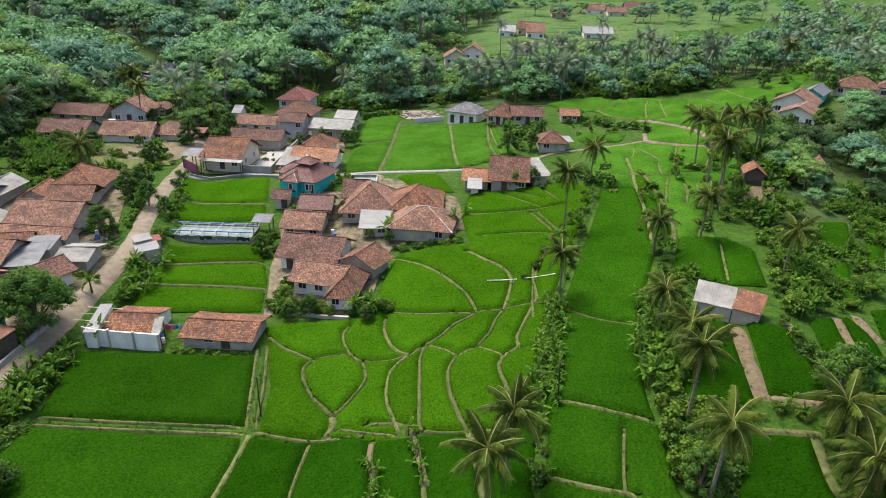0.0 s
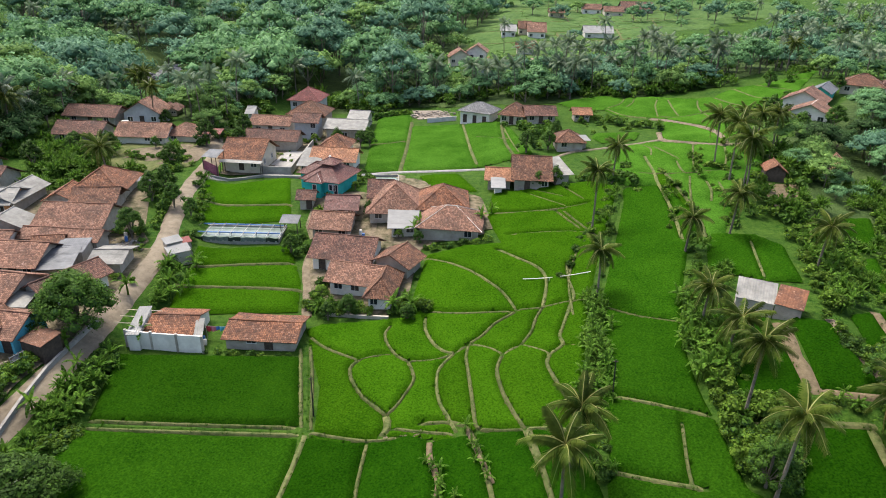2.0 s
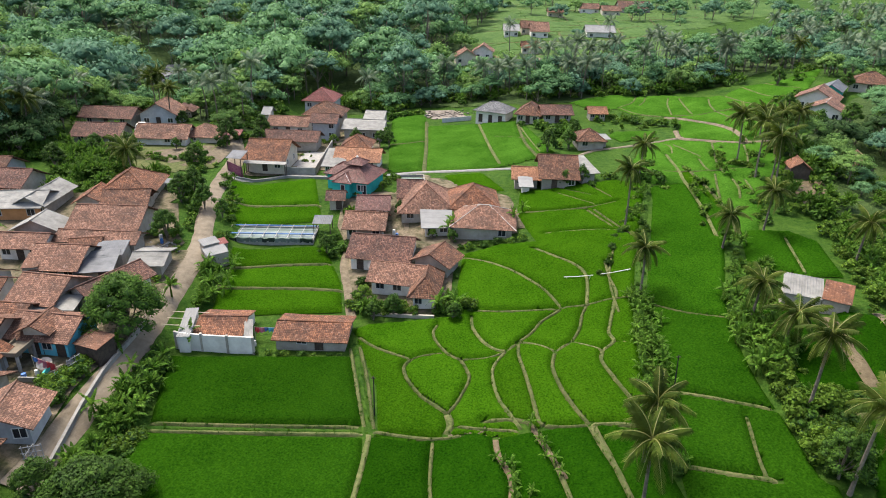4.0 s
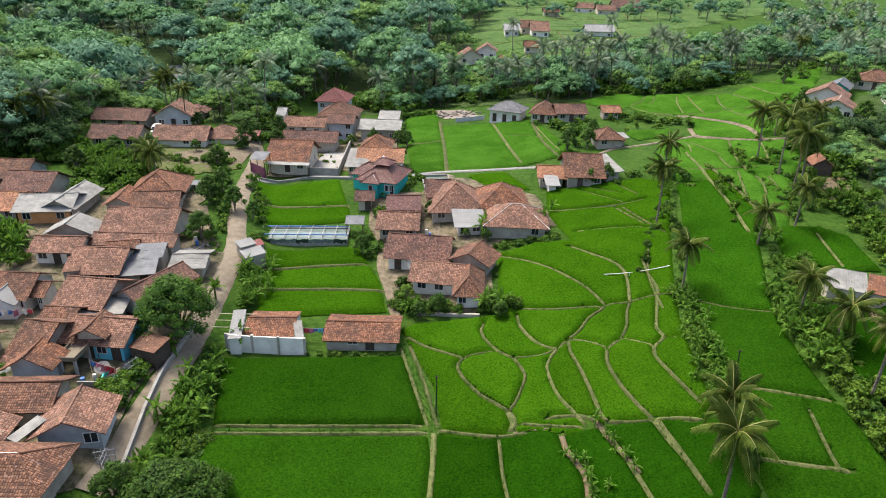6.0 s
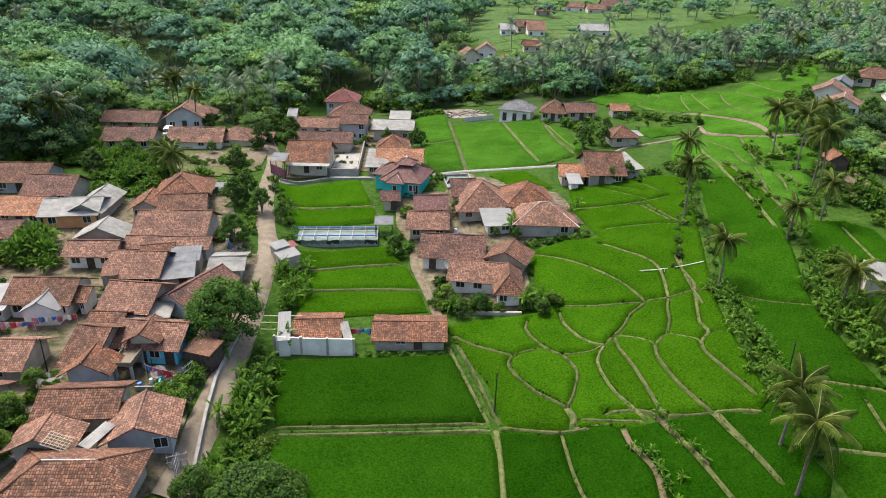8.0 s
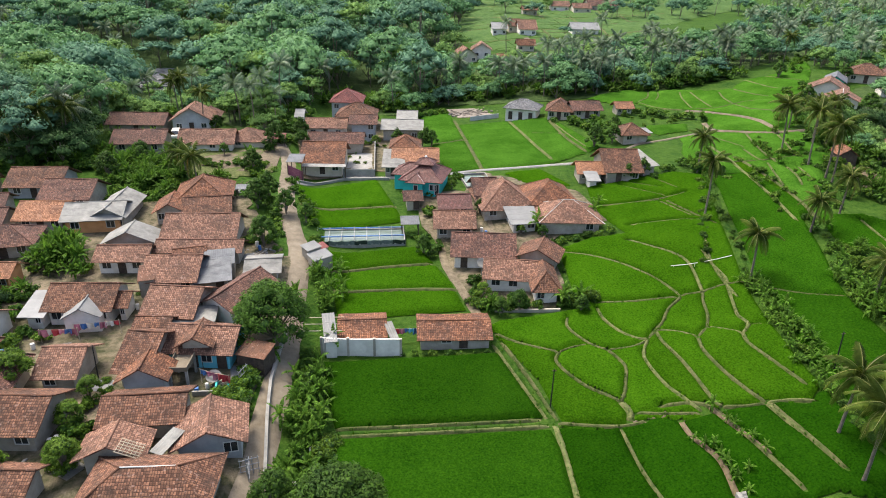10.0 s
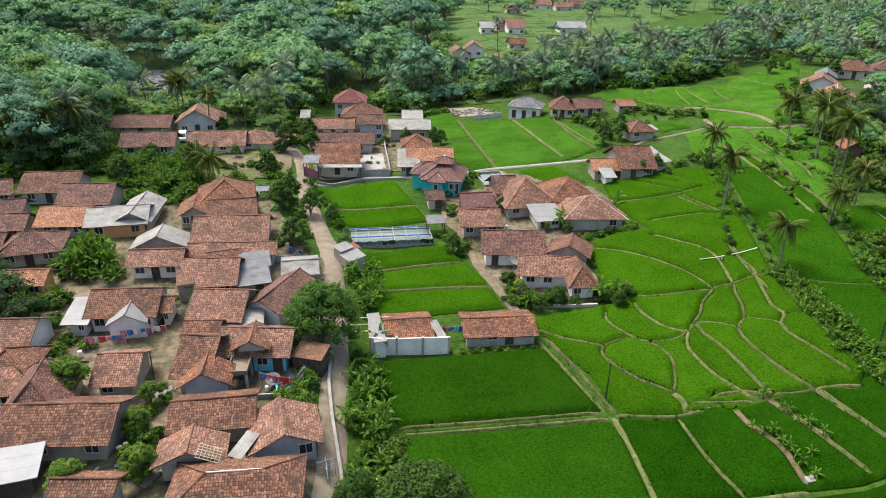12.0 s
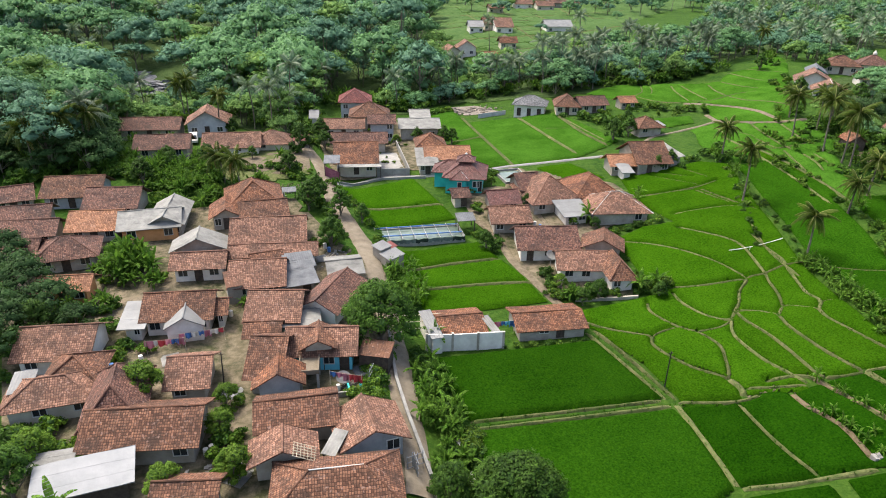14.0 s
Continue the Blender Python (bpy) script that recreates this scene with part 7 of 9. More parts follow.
hedge((-113.6, 112.2), (-93.2, 115.2), 20, (0, 2, 10), 0.9, 1.2)
hedge((-96.1, 71.4), (-83.4, 67.5), 18, (10, 0, 0, 2), 1.0, 2.0)
hedge((-85.9, 48.1), (-79.2, 41.7), 14, (0, 2, 0), 1.1, 1.5)
hedge((-67.6, 49.1), (-63.8, 40.4), 10, (0, 2), 0.8, 1.0)
hedge((20.9, 116.3), (20.7, 101.9), 6, (0, 2), 0.8, 0.8)
hedge((14.3, 96.6), (5, 73.5), 12, (0, 2), 0.5, 0.5)
hedge((21.1, 158.9), (34.7, 144.8), 22, (0, 2, 10), 0.9, 2.0)
hedge((0.2, 153), (11.4, 136.4), 16, (0, 0, 2), 1.0, 2.0)
hedge((-3.4, 111.2), (14.8, 109.6), 14, (0, 2), 0.6, 0.6)
hedge((16.1, 113), (18.4, 106.6), 5, (0, 10), 0.9, 0.6)
hedge((99.5, 296.1), (98.4, 224.3), 20, (0, 2, 10), 1.3, 3.0)
hedge((29.7, 180.5), (66.4, 190.2), 36, (10, 0, 2, 11), 1.2, 1.5)
hedge((-34.2, 164.9), (-25.8, 169.7), 8, (0, 2), 1.0, 1.0)
hedge((-80.5, 55.9), (-80.5, 55.9), 1, (0, 2, 0, 3, 10), 0.53, 0.6)
hedge((-65.5, 50.6), (-65.5, 50.6), 1, (0, 2, 0, 3, 10), 0.42, 0.6)
hedge((-84, 44.8), (-84, 44.8), 1, (0, 2, 0, 3, 10), 0.49, 0.6)
hedge((-75.1, 38.9), (-75.1, 38.9), 1, (0, 2, 0, 3, 10), 0.56, 0.6)
hedge((-56.7, 56.6), (-56.7, 56.6), 1, (0, 2, 0, 3, 10), 0.62, 0.6)
hedge((-82.4, 52.2), (-82.4, 52.2), 1, (0, 2, 0, 3, 10), 0.70, 0.6)
hedge((-67.8, 46.2), (-67.8, 46.2), 1, (0, 2, 0, 3, 10), 0.63, 0.6)
hedge((-83.5, 47.5), (-83.5, 47.5), 1, (0, 2, 0, 3, 10), 0.61, 0.6)
hedge((-88, 90.2), (-88, 90.2), 1, (0, 2, 0, 3, 10), 0.70, 0.6)
hedge((-69.7, 47.3), (-69.7, 47.3), 1, (0, 2, 0, 3, 10), 0.71, 0.6)
hedge((-60.5, 39.2), (-60.5, 39.2), 1, (0, 2, 0, 3, 10), 0.54, 0.6)
hedge((-58.3, 58.4), (-58.3, 58.4), 1, (0, 2, 0, 3, 10), 0.73, 0.6)
hedge((-54.6, 81.6), (-54.6, 81.6), 1, (0, 2, 0, 3, 10), 0.45, 0.6)
hedge((-75.9, 39.8), (-75.9, 39.8), 1, (0, 2, 0, 3, 10), 0.55, 0.6)
hedge((-66.8, 67.8), (-66.8, 67.8), 1, (0, 2, 0, 3, 10), 0.58, 0.6)
hedge((-77.3, 65.8), (-77.3, 65.8), 1, (0, 2, 0, 3, 10), 0.60, 0.6)
hedge((-64.8, 40.3), (-64.8, 40.3), 1, (0, 2, 0, 3, 10), 0.64, 0.6)
hedge((-53.4, 40.4), (-53.4, 40.4), 1, (0, 2, 0, 3, 10), 0.75, 0.6)
hedge((-65.7, 77.4), (-65.7, 77.4), 1, (0, 2, 0, 3, 10), 0.70, 0.6)
hedge((-52.3, 38.8), (-52.3, 38.8), 1, (0, 2, 0, 3, 10), 0.60, 0.6)
hedge((-63.2, 73.6), (-63.2, 73.6), 1, (0, 2, 0, 3, 10), 0.69, 0.6)
hedge((-69.5, 69.2), (-69.5, 69.2), 1, (0, 2, 0, 3, 10), 0.42, 0.6)
hedge((-56, 36.6), (-56, 36.6), 1, (0, 2, 0, 3, 10), 0.43, 0.6)
hedge((-58.4, 60.3), (-58.4, 60.3), 1, (0, 2, 0, 3, 10), 0.45, 0.6)
hedge((-75.5, 46.1), (-75.5, 46.1), 1, (0, 2, 0, 3, 10), 0.71, 0.6)
hedge((-86.7, 53.5), (-86.7, 53.5), 1, (0, 2, 0, 3, 10), 0.42, 0.6)
hedge((-62.3, 65.5), (-62.3, 65.5), 1, (0, 2, 0, 3, 10), 0.71, 0.6)
hedge((-50.7, 54.9), (-50.7, 54.9), 1, (0, 2, 0, 3, 10), 0.75, 0.6)
hedge((-86.4, 86.1), (-86.4, 86.1), 1, (0, 2, 0, 3, 10), 0.61, 0.6)
hedge((-97.4, 77.8), (-97.4, 77.8), 1, (0, 2, 0, 3, 10), 0.54, 0.6)
hedge((-68.9, 78.2), (-68.9, 78.2), 1, (0, 2, 0, 3, 10), 0.41, 0.6)
hedge((-55.3, 65.8), (-55.3, 65.8), 1, (0, 2, 0, 3, 10), 0.74, 0.6)
hedge((-54.1, 61.8), (-54.1, 61.8), 1, (0, 2, 0, 3, 10), 0.56, 0.6)
hedge((-68.6, 50.1), (-68.6, 50.1), 1, (0, 2, 0, 3, 10), 0.61, 0.6)
hedge((-67.3, 51), (-67.3, 51), 1, (0, 2, 0, 3, 10), 0.73, 0.6)
hedge((-71, 60.6), (-71, 60.6), 1, (0, 2, 0, 3, 10), 0.65, 0.6)
hedge((-85, 69.7), (-85, 69.7), 1, (0, 2, 0, 3, 10), 0.74, 0.6)
hedge((-69.3, 54.5), (-69.3, 54.5), 1, (0, 2, 0, 3, 10), 0.40, 0.6)
hedge((-73.2, 53.5), (-73.2, 53.5), 1, (0, 2, 0, 3, 10), 0.41, 0.6)
hedge((-65.1, 50.2), (-65.1, 50.2), 1, (0, 2, 0, 3, 10), 0.42, 0.6)
hedge((-65.6, 58.1), (-65.6, 58.1), 1, (0, 2, 0, 3, 10), 0.64, 0.6)
hedge((-74.1, 48.3), (-74.1, 48.3), 1, (0, 2, 0, 3, 10), 0.66, 0.6)
hedge((-102.4, 88.8), (-102.4, 88.8), 1, (0, 2, 0, 3, 10), 0.64, 0.6)
hedge((-50.5, 70.2), (-50.5, 70.2), 1, (0, 2, 0, 3, 10), 0.56, 0.6)
hedge((-68.3, 66.8), (-68.3, 66.8), 1, (0, 2, 0, 3, 10), 0.53, 0.6)
hedge((-80.3, 65.1), (-80.3, 65.1), 1, (0, 2, 0, 3, 10), 0.61, 0.6)
hedge((-80.7, 64.7), (-80.7, 64.7), 1, (0, 2, 0, 3, 10), 0.67, 0.6)
hedge((-88.3, 55.7), (-88.3, 55.7), 1, (0, 2, 0, 3, 10), 0.66, 0.6)
hedge((-83.2, 74.7), (-83.2, 74.7), 1, (0, 2, 0, 3, 10), 0.68, 0.6)
hedge((-87.4, 77.6), (-87.4, 77.6), 1, (0, 2, 0, 3, 10), 0.55, 0.6)
hedge((-64.7, 82.2), (-64.7, 82.2), 1, (0, 2, 0, 3, 10), 0.51, 0.6)
hedge((-73.5, 43.6), (-73.5, 43.6), 1, (0, 2, 0, 3, 10), 0.55, 0.6)
hedge((-55.9, 76), (-55.9, 76), 1, (0, 2, 0, 3, 10), 0.52, 0.6)
hedge((-62.7, 40.6), (-62.7, 40.6), 1, (0, 2, 0, 3, 10), 0.56, 0.6)
hedge((-89.8, 82.8), (-89.8, 82.8), 1, (0, 2, 0, 3, 10), 0.59, 0.6)
hedge((-78.6, 45.2), (-78.6, 45.2), 1, (0, 2, 0, 3, 10), 0.69, 0.6)
hedge((-88, 71.4), (-88, 71.4), 1, (0, 2, 0, 3, 10), 0.68, 0.6)
hedge((-63.3, 43.3), (-63.3, 43.3), 1, (0, 2, 0, 3, 10), 0.52, 0.6)
hedge((-90.2, 70.8), (-90.2, 70.8), 1, (0, 2, 0, 3, 10), 0.68, 0.6)
hedge((-82.6, 66.7), (-82.6, 66.7), 1, (0, 2, 0, 3, 10), 0.55, 0.6)

def thicket(ring, n, kinds, size):
    """Bushes strewn over a stretch of rough ground."""
    xs, ys = [p[0] for p in ring], [p[1] for p in ring]
    while n > 0:
        x, y = random.uniform(min(xs), max(xs)), random.uniform(min(ys), max(ys))
        if inside(np.array([x]), np.array([y]), ring)[0]:
            n -= 1
            hedge((x, y), (x, y), 1, kinds, size, 0.1)


thicket([(-13.9, 91.3), (-11, 93.4), (-10, 89.5), (-4.4, 91.4), (-4.8, 89), (-11.9, 87.8)], 14, (0, 2, 2, 3), 0.55)
thicket([(-25.6, 71), (-18.2, 69.8), (-15.6, 70.1), (-15.4, 68), (-25.5, 68.8)], 12, (0, 2, 2), 0.6)
thicket([(-16.2, 73.8), (-13.6, 72.5), (-13.6, 67.7), (-16.1, 68.2)], 8, (0, 2, 10), 0.6)
thicket([(-20.2, 93.6), (-14.9, 93.1), (-14.5, 88.9), (-19.8, 89.1)], 8, (2, 3, 0), 0.5)
thicket([(-35.7, 91.8), (-31.1, 90.9), (-30.5, 84.8), (-34.2, 86.5)], 10, (0, 2, 0), 0.5)
thicket([(-28.6, 71), (-26.3, 76.9), (-25.4, 73.9), (-25.9, 69.3)], 7, (0, 2), 0.6)
thicket([(-28.4, 118.7), (-25.4, 112.3), (-25.2, 106.2), (-28.7, 105)], 8, (2, 0, 3), 0.5)
thicket([(-128.4, 169.5), (-89.9, 168.3), (-67.9, 135.1), (-61.6, 125.4), (-65.2, 110.2), (-78.8, 126.5), (-103.2, 134.3)], 60, (0, 0, 2, 10, 11), 1.1)
thicket([(-105.6, 202.4), (-69.5, 208.8), (-62.2, 185.1), (-69.6, 169.7), (-62.2, 142), (-64.2, 131.1), (-79.6, 151)], 50, (0, 0, 2, 10), 1.1)
thicket([(-53.5, 191.4), (-31.5, 207.1), (-27.6, 181.6), (-35, 169), (-42.5, 174.5)], 40, (0, 0, 10, 2), 1.1)
thicket([(-30.8, 202.9), (-2.1, 198.3), (-1.7, 181.6), (-26.2, 183.4)], 40, (0, 0, 10, 2), 1.1)
thicket([(-2, 194.1), (73.6, 213.7), (63.9, 189.8), (34.7, 182.8), (12.1, 174)], 60, (0, 10, 2, 11), 1.1)
thicket([(-95.5, 119.5), (-86.9, 120.7), (-79.5, 118.2), (-76.8, 111.2), (-81.4, 104.8), (-90.7, 109.4)], 70, (10, 11, 0, 2, 12), 0.9)
thicket([(-86, 99), (-72, 98), (-66, 104), (-70, 113), (-84, 111)], 56, (10, 0, 2, 11), 0.85)
thicket([(46, 105.5), (54, 104), (57, 115), (60, 124), (44, 122), (46, 111)], 26, (0, 10, 0), 1.3)
thicket([(50, 97), (60, 101), (64, 101), (52, 80), (49, 81), (55, 94)], 34, (10, 11, 2, 10), 0.65)
thicket([(-77.7, 119), (-63.5, 119.3), (-61.5, 116.1), (-74.4, 115.4)], 22, (0, 2, 2), 0.6)
thicket([(-67.3, 116.4), (-61, 116.1), (-58.1, 101.7), (-59.2, 90.7), (-63.3, 102.1)], 18, (0, 2, 10), 0.7)
thicket([(-67.7, 153.2), (-60.9, 149.1), (-60.5, 132.3), (-65, 130)], 20, (0, 0, 2), 0.8)
thicket([(-96, 74.1), (-84.6, 75.8), (-81.2, 67.3), (-81.8, 60.3), (-93.7, 68.6)], 24, (0, 2, 10), 0.8)
thicket([(-82.5, 62.6), (-77.3, 63.2), (-75.3, 57.5), (-79.8, 56)], 16, (0, 2, 2), 0.7)
thicket([(-68.3, 51.8), (-65.5, 51.5), (-63, 37.8), (-65.8, 38.8)], 16, (0, 2, 3), 0.6)
thicket([(-86.4, 49.3), (-81.7, 48.7), (-80.1, 44.4), (-83.9, 43.6)], 12, (0, 2), 0.8)
thicket([(-54.5, 49.2), (-51.6, 55.2), (-51.0, 47.7), (-51.2, 42), (-52, 41.1)], 14, (0, 2), 0.7)
thicket([(37.3, 83.6), (44.6, 89.8), (47.7, 83.8), (36.1, 62.8), (32.3, 62.3), (34.3, 70.8)], 40, (10, 11, 2, 3, 0), 0.75)
thicket([(44.3, 83.1), (47.2, 83.8), (41.9, 69.8), (42.5, 66), (36.1, 62.8)], 36, (10, 2, 3, 2), 0.6)
thicket([(55.5, 95.8), (58.5, 96.7), (45, 68.1), (42.6, 67.3)], 34, (10, 2, 3, 0), 0.6)
thicket([(40.8, 112.6), (53.4, 114.6), (44.6, 89.8), (38.1, 87.2), (34.7, 88.8)], 40, (0, 10, 2, 3), 0.85)
thicket([(23.3, 74.3), (25.9, 72.4), (23.3, 62.3), (21.3, 63.9)], 24, (2, 3, 2, 10), 0.6)
thicket([(18.6, 61.4), (21.2, 60), (19.4, 49.4), (17.2, 49.6)], 30, (2, 3, 3, 10), 0.8)
thicket([(18.1, 47), (23.4, 47.2), (22.7, 44.9), (18.3, 44.9)], 26, (2, 3, 0, 10), 0.7)
thicket([(17.4, 44), (22, 44), (19.7, 38.1), (17.2, 38)], 26, (0, 0, 2), 0.9)
thicket([(32.6, 49.8), (37.7, 51.2), (34.8, 45.5), (30.6, 45)], 24, (2, 0, 10), 0.6)
thicket([(30.8, 44.4), (34.5, 44.8), (31.1, 37.9), (28.6, 37.7)], 40, (0, 2, 10), 0.9)
thicket([(-63.3, 141.2), (-62, 153.8), (-57.8, 145.9), (-59.8, 135.8)], 16, (0, 2, 2), 0.55)
thicket([(-51.4, 131.1), (-47.1, 134.3), (-42.7, 121.7), (-46.8, 120.9)], 14, (2, 2, 3), 0.3)
thicket([(-51.5, 152.3), (-44.3, 149.5), (-40.3, 135), (-44.6, 134.5)], 14, (0, 2, 0), 0.6)
thicket([(3.6, 148.5), (12.9, 153.5), (11, 135.4), (17.3, 131.5), (16.3, 125.6), (5.4, 131)], 22, (0, 2, 10), 0.7)
thicket([(-4.6, 109.4), (11.8, 110.4), (11.8, 107), (-4.7, 105.5)], 16, (0, 2, 0), 0.6)
thicket([(18, 155.7), (33.4, 157.1), (29.7, 141.6), (18.8, 140.2)], 18, (0, 2, 3), 0.6)
thicket([(35.4, 124), (38.1, 123.5), (32.9, 107.8), (30.9, 108.2)], 14, (2, 3, 10), 0.5)
thicket([(26.1, 106.3), (28.3, 107.2), (24.6, 88.3), (22.6, 86.7)], 14, (2, 3, 10), 0.5)
thicket([(43.9, 131.3), (47.4, 130), (37.3, 107.2), (36.6, 110.6)], 12, (2, 3, 10), 0.5)
thicket([(98.3, 218.4), (86.6, 188.5), (37.5, 108.2), (32.6, 106), (49.5, 139)], 34, (0, 2, 10), 0.9)
thicket([(118.3, 261.8), (160, 285.1), (210.9, 303), (161.4, 240.9), (132.8, 241.4), (95, 207.9)], 30, (0, 0, 2), 1.0)
thicket([(-91.6, 118.2), (-78.8, 117.3), (-78.1, 107.2), (-88.5, 107.9)], 28, (10, 11, 0), 0.8)
thicket([(20.5, 115.5), (20.7, 106.1), (12, 88.2), (11.2, 88.4)], 18, (0, 10, 2), 0.6)
thicket([(30.3, 88.9), (38.9, 112.6), (41.3, 112.6), (32.7, 87)], 14, (2, 0), 0.6)

hedge((-52.3, 56), (-52.4, 39), 20, (0, 0, 2), 0.75, 0.5)
hedge((-46.9, 58.5), (-45.0, 40.5), 26, (0, 0, 10, 11), 0.8, 0.8)
hedge((-55.0, 86.5), (-58.6, 99.5), 14, (0, 2, 0), 0.6, 0.5)
hedge((-52.6, 66.5), (-54.6, 80.0), 12, (0, 2, 10), 0.55, 0.4)
hedge((-49.2, 86.5), (-55.6, 110.0), 16, (0, 2, 10), 0.5, 0.5)
thicket([(-122, 112), (-96, 116), (-95, 124), (-104, 132), (-120, 124)], 50, (0, 0, 0, 10), 1.2)
thicket([(-60, 176), (-36, 171), (-27, 181), (-12, 186), (2, 180), (4, 190), (-30, 196), (-58, 192)], 90, (0, 2, 2, 10, 11), 1.3)
thicket([(-100, 150), (-74, 152), (-64, 140), (-60, 160), (-66, 176), (-96, 170)], 60, (0, 2, 10), 1.2)
thicket([(4, 178), (30, 186), (62, 190), (66, 196), (20, 192), (2, 186)], 60, (0, 2, 10, 11), 1.2)
thicket([(-33, 104), (-26, 105), (-22, 97), (-23, 91), (-31, 90)], 16, (0, 2, 3), 0.4)
thicket([(-15, 86), (-13, 72), (-16, 69), (-17, 84)], 10, (0, 2), 0.4)

CLEARINGS = ((-14, 240, 8), (-8, 246, 8), (-5, 224, 9), (0, 232, 7), (10, 252, 6), (13, 224, 6), (-94, 318, 11), (-128, 362, 10), (-30, 252, 4), (70, 154, 10), (67, 143, 9), (80, 166, 8), (93, 172, 9), (101, 170, 8), (89, 156, 8), (80, 157, 6), (58, 130, 5), (58, 107, 4), (44, 103, 3.5))
FAR_TERRACE = [(-188, 368), (-126, 380), (-128, 440), (-204, 424)]


def wood(ring, step, palms, scale=1.0, skip=0.0, mix=(0.2, 0.45, 0.35)):
    """Strews woodland trees and palms over a stretch of land; mix: shares of yellow-green, green, blue-green and dark trees."""
    xs, ys = [p[0] for p in ring], [p[1] for p in ring]
    y = min(ys)
    while y < max(ys):
        x = min(xs)
        while x < max(xs):
            px, py = x + random.uniform(-0.45, 0.45) * step, y + random.uniform(-0.45, 0.45) * step
            toward, across = (px + 120) * 0.294 - (py - 232) * 0.955, (px + 120) * 0.955 + (py - 232) * 0.294
            river = -16 < toward < 40 and abs(across) < 10
            here = np.array([px]), np.array([py])
            free = not (river or built_on(px, py, 2.0 * scale) or inside(*here, NE_FIELD)[0] or inside(*here, FAR_TERRACE)[0]) and all(math.hypot(px - a, (py - b) * 0.6) > r for a, b, r in CLEARINGS)
            if inside(*here, ring)[0] and random.random() >= skip and free:
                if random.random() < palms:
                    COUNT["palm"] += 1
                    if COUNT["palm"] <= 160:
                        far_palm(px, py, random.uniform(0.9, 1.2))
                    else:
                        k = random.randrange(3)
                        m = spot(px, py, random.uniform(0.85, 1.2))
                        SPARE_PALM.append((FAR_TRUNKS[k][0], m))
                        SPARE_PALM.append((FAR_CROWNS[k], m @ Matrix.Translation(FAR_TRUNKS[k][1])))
                else:
                    COUNT["tree"] += 1
                    stand = noise.noise((px * 0.03, py * 0.03, 5.0)) * 0.5
                    pick = max(0.0, random.random() + stand)
                    kind = next((k for k in range(len(mix)) if pick < sum(mix[:k + 1])), len(mix) - 1)
                    k, s = random.randrange(6), scale * random.uniform(0.72, 1.25) * (0.65 if abs(across) < 11 and 0 < toward < 60 else 1.0)
                    pair = (GROVE if py < 165 else GROVE_FAR)[kind][k]
                    if COUNT["tree"] % 6 == 0 and py < 200:
                        put_tree(pair, px, py, s, ("yellow-green", "green", "blue-green", "very dark green")[kind] + " woodland tree with a dense uneven crown", group="woodland trees", sink=0.3)
                    else:
                        m = spot(px, py, s, 0.3)
                        SPARE_WOOD.extend((me, m) for me in pair)
            x += step * (1.0 if y < 230 else 1.2)
        y += step * (1.0 if y < 230 else 1.3)


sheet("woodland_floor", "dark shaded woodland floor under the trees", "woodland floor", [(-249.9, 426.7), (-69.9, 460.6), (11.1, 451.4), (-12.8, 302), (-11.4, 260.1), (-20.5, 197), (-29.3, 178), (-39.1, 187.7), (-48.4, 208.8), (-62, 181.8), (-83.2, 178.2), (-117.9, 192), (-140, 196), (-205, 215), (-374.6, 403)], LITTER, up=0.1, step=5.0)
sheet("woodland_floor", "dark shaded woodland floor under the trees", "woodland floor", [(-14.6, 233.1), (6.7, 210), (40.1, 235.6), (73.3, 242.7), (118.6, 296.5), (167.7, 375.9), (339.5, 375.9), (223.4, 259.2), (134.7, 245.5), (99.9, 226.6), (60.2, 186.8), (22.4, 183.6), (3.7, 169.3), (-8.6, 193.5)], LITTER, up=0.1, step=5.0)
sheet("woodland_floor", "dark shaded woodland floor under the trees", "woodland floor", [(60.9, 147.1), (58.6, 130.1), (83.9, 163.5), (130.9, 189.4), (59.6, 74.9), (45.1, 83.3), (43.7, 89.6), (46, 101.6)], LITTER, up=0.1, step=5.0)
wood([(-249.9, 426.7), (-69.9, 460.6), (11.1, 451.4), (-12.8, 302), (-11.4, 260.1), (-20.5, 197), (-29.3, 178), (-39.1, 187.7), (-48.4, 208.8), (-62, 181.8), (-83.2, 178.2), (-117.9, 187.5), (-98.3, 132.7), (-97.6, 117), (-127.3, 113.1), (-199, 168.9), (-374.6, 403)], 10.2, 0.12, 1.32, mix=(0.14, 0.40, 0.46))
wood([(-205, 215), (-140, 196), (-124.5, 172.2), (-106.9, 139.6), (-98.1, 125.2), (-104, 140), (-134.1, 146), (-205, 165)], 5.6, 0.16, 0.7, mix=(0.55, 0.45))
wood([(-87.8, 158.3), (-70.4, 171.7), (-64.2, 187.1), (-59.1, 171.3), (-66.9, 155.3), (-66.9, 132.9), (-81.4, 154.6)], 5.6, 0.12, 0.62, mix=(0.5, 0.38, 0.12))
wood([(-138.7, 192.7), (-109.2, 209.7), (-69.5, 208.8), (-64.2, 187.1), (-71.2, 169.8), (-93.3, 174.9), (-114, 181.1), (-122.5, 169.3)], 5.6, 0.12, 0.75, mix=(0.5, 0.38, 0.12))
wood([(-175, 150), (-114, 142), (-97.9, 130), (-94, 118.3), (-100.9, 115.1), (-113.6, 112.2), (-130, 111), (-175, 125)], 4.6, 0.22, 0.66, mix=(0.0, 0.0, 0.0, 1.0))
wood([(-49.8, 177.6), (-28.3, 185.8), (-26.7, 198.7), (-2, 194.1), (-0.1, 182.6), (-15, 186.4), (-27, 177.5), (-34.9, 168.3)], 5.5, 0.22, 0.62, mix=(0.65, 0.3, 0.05))
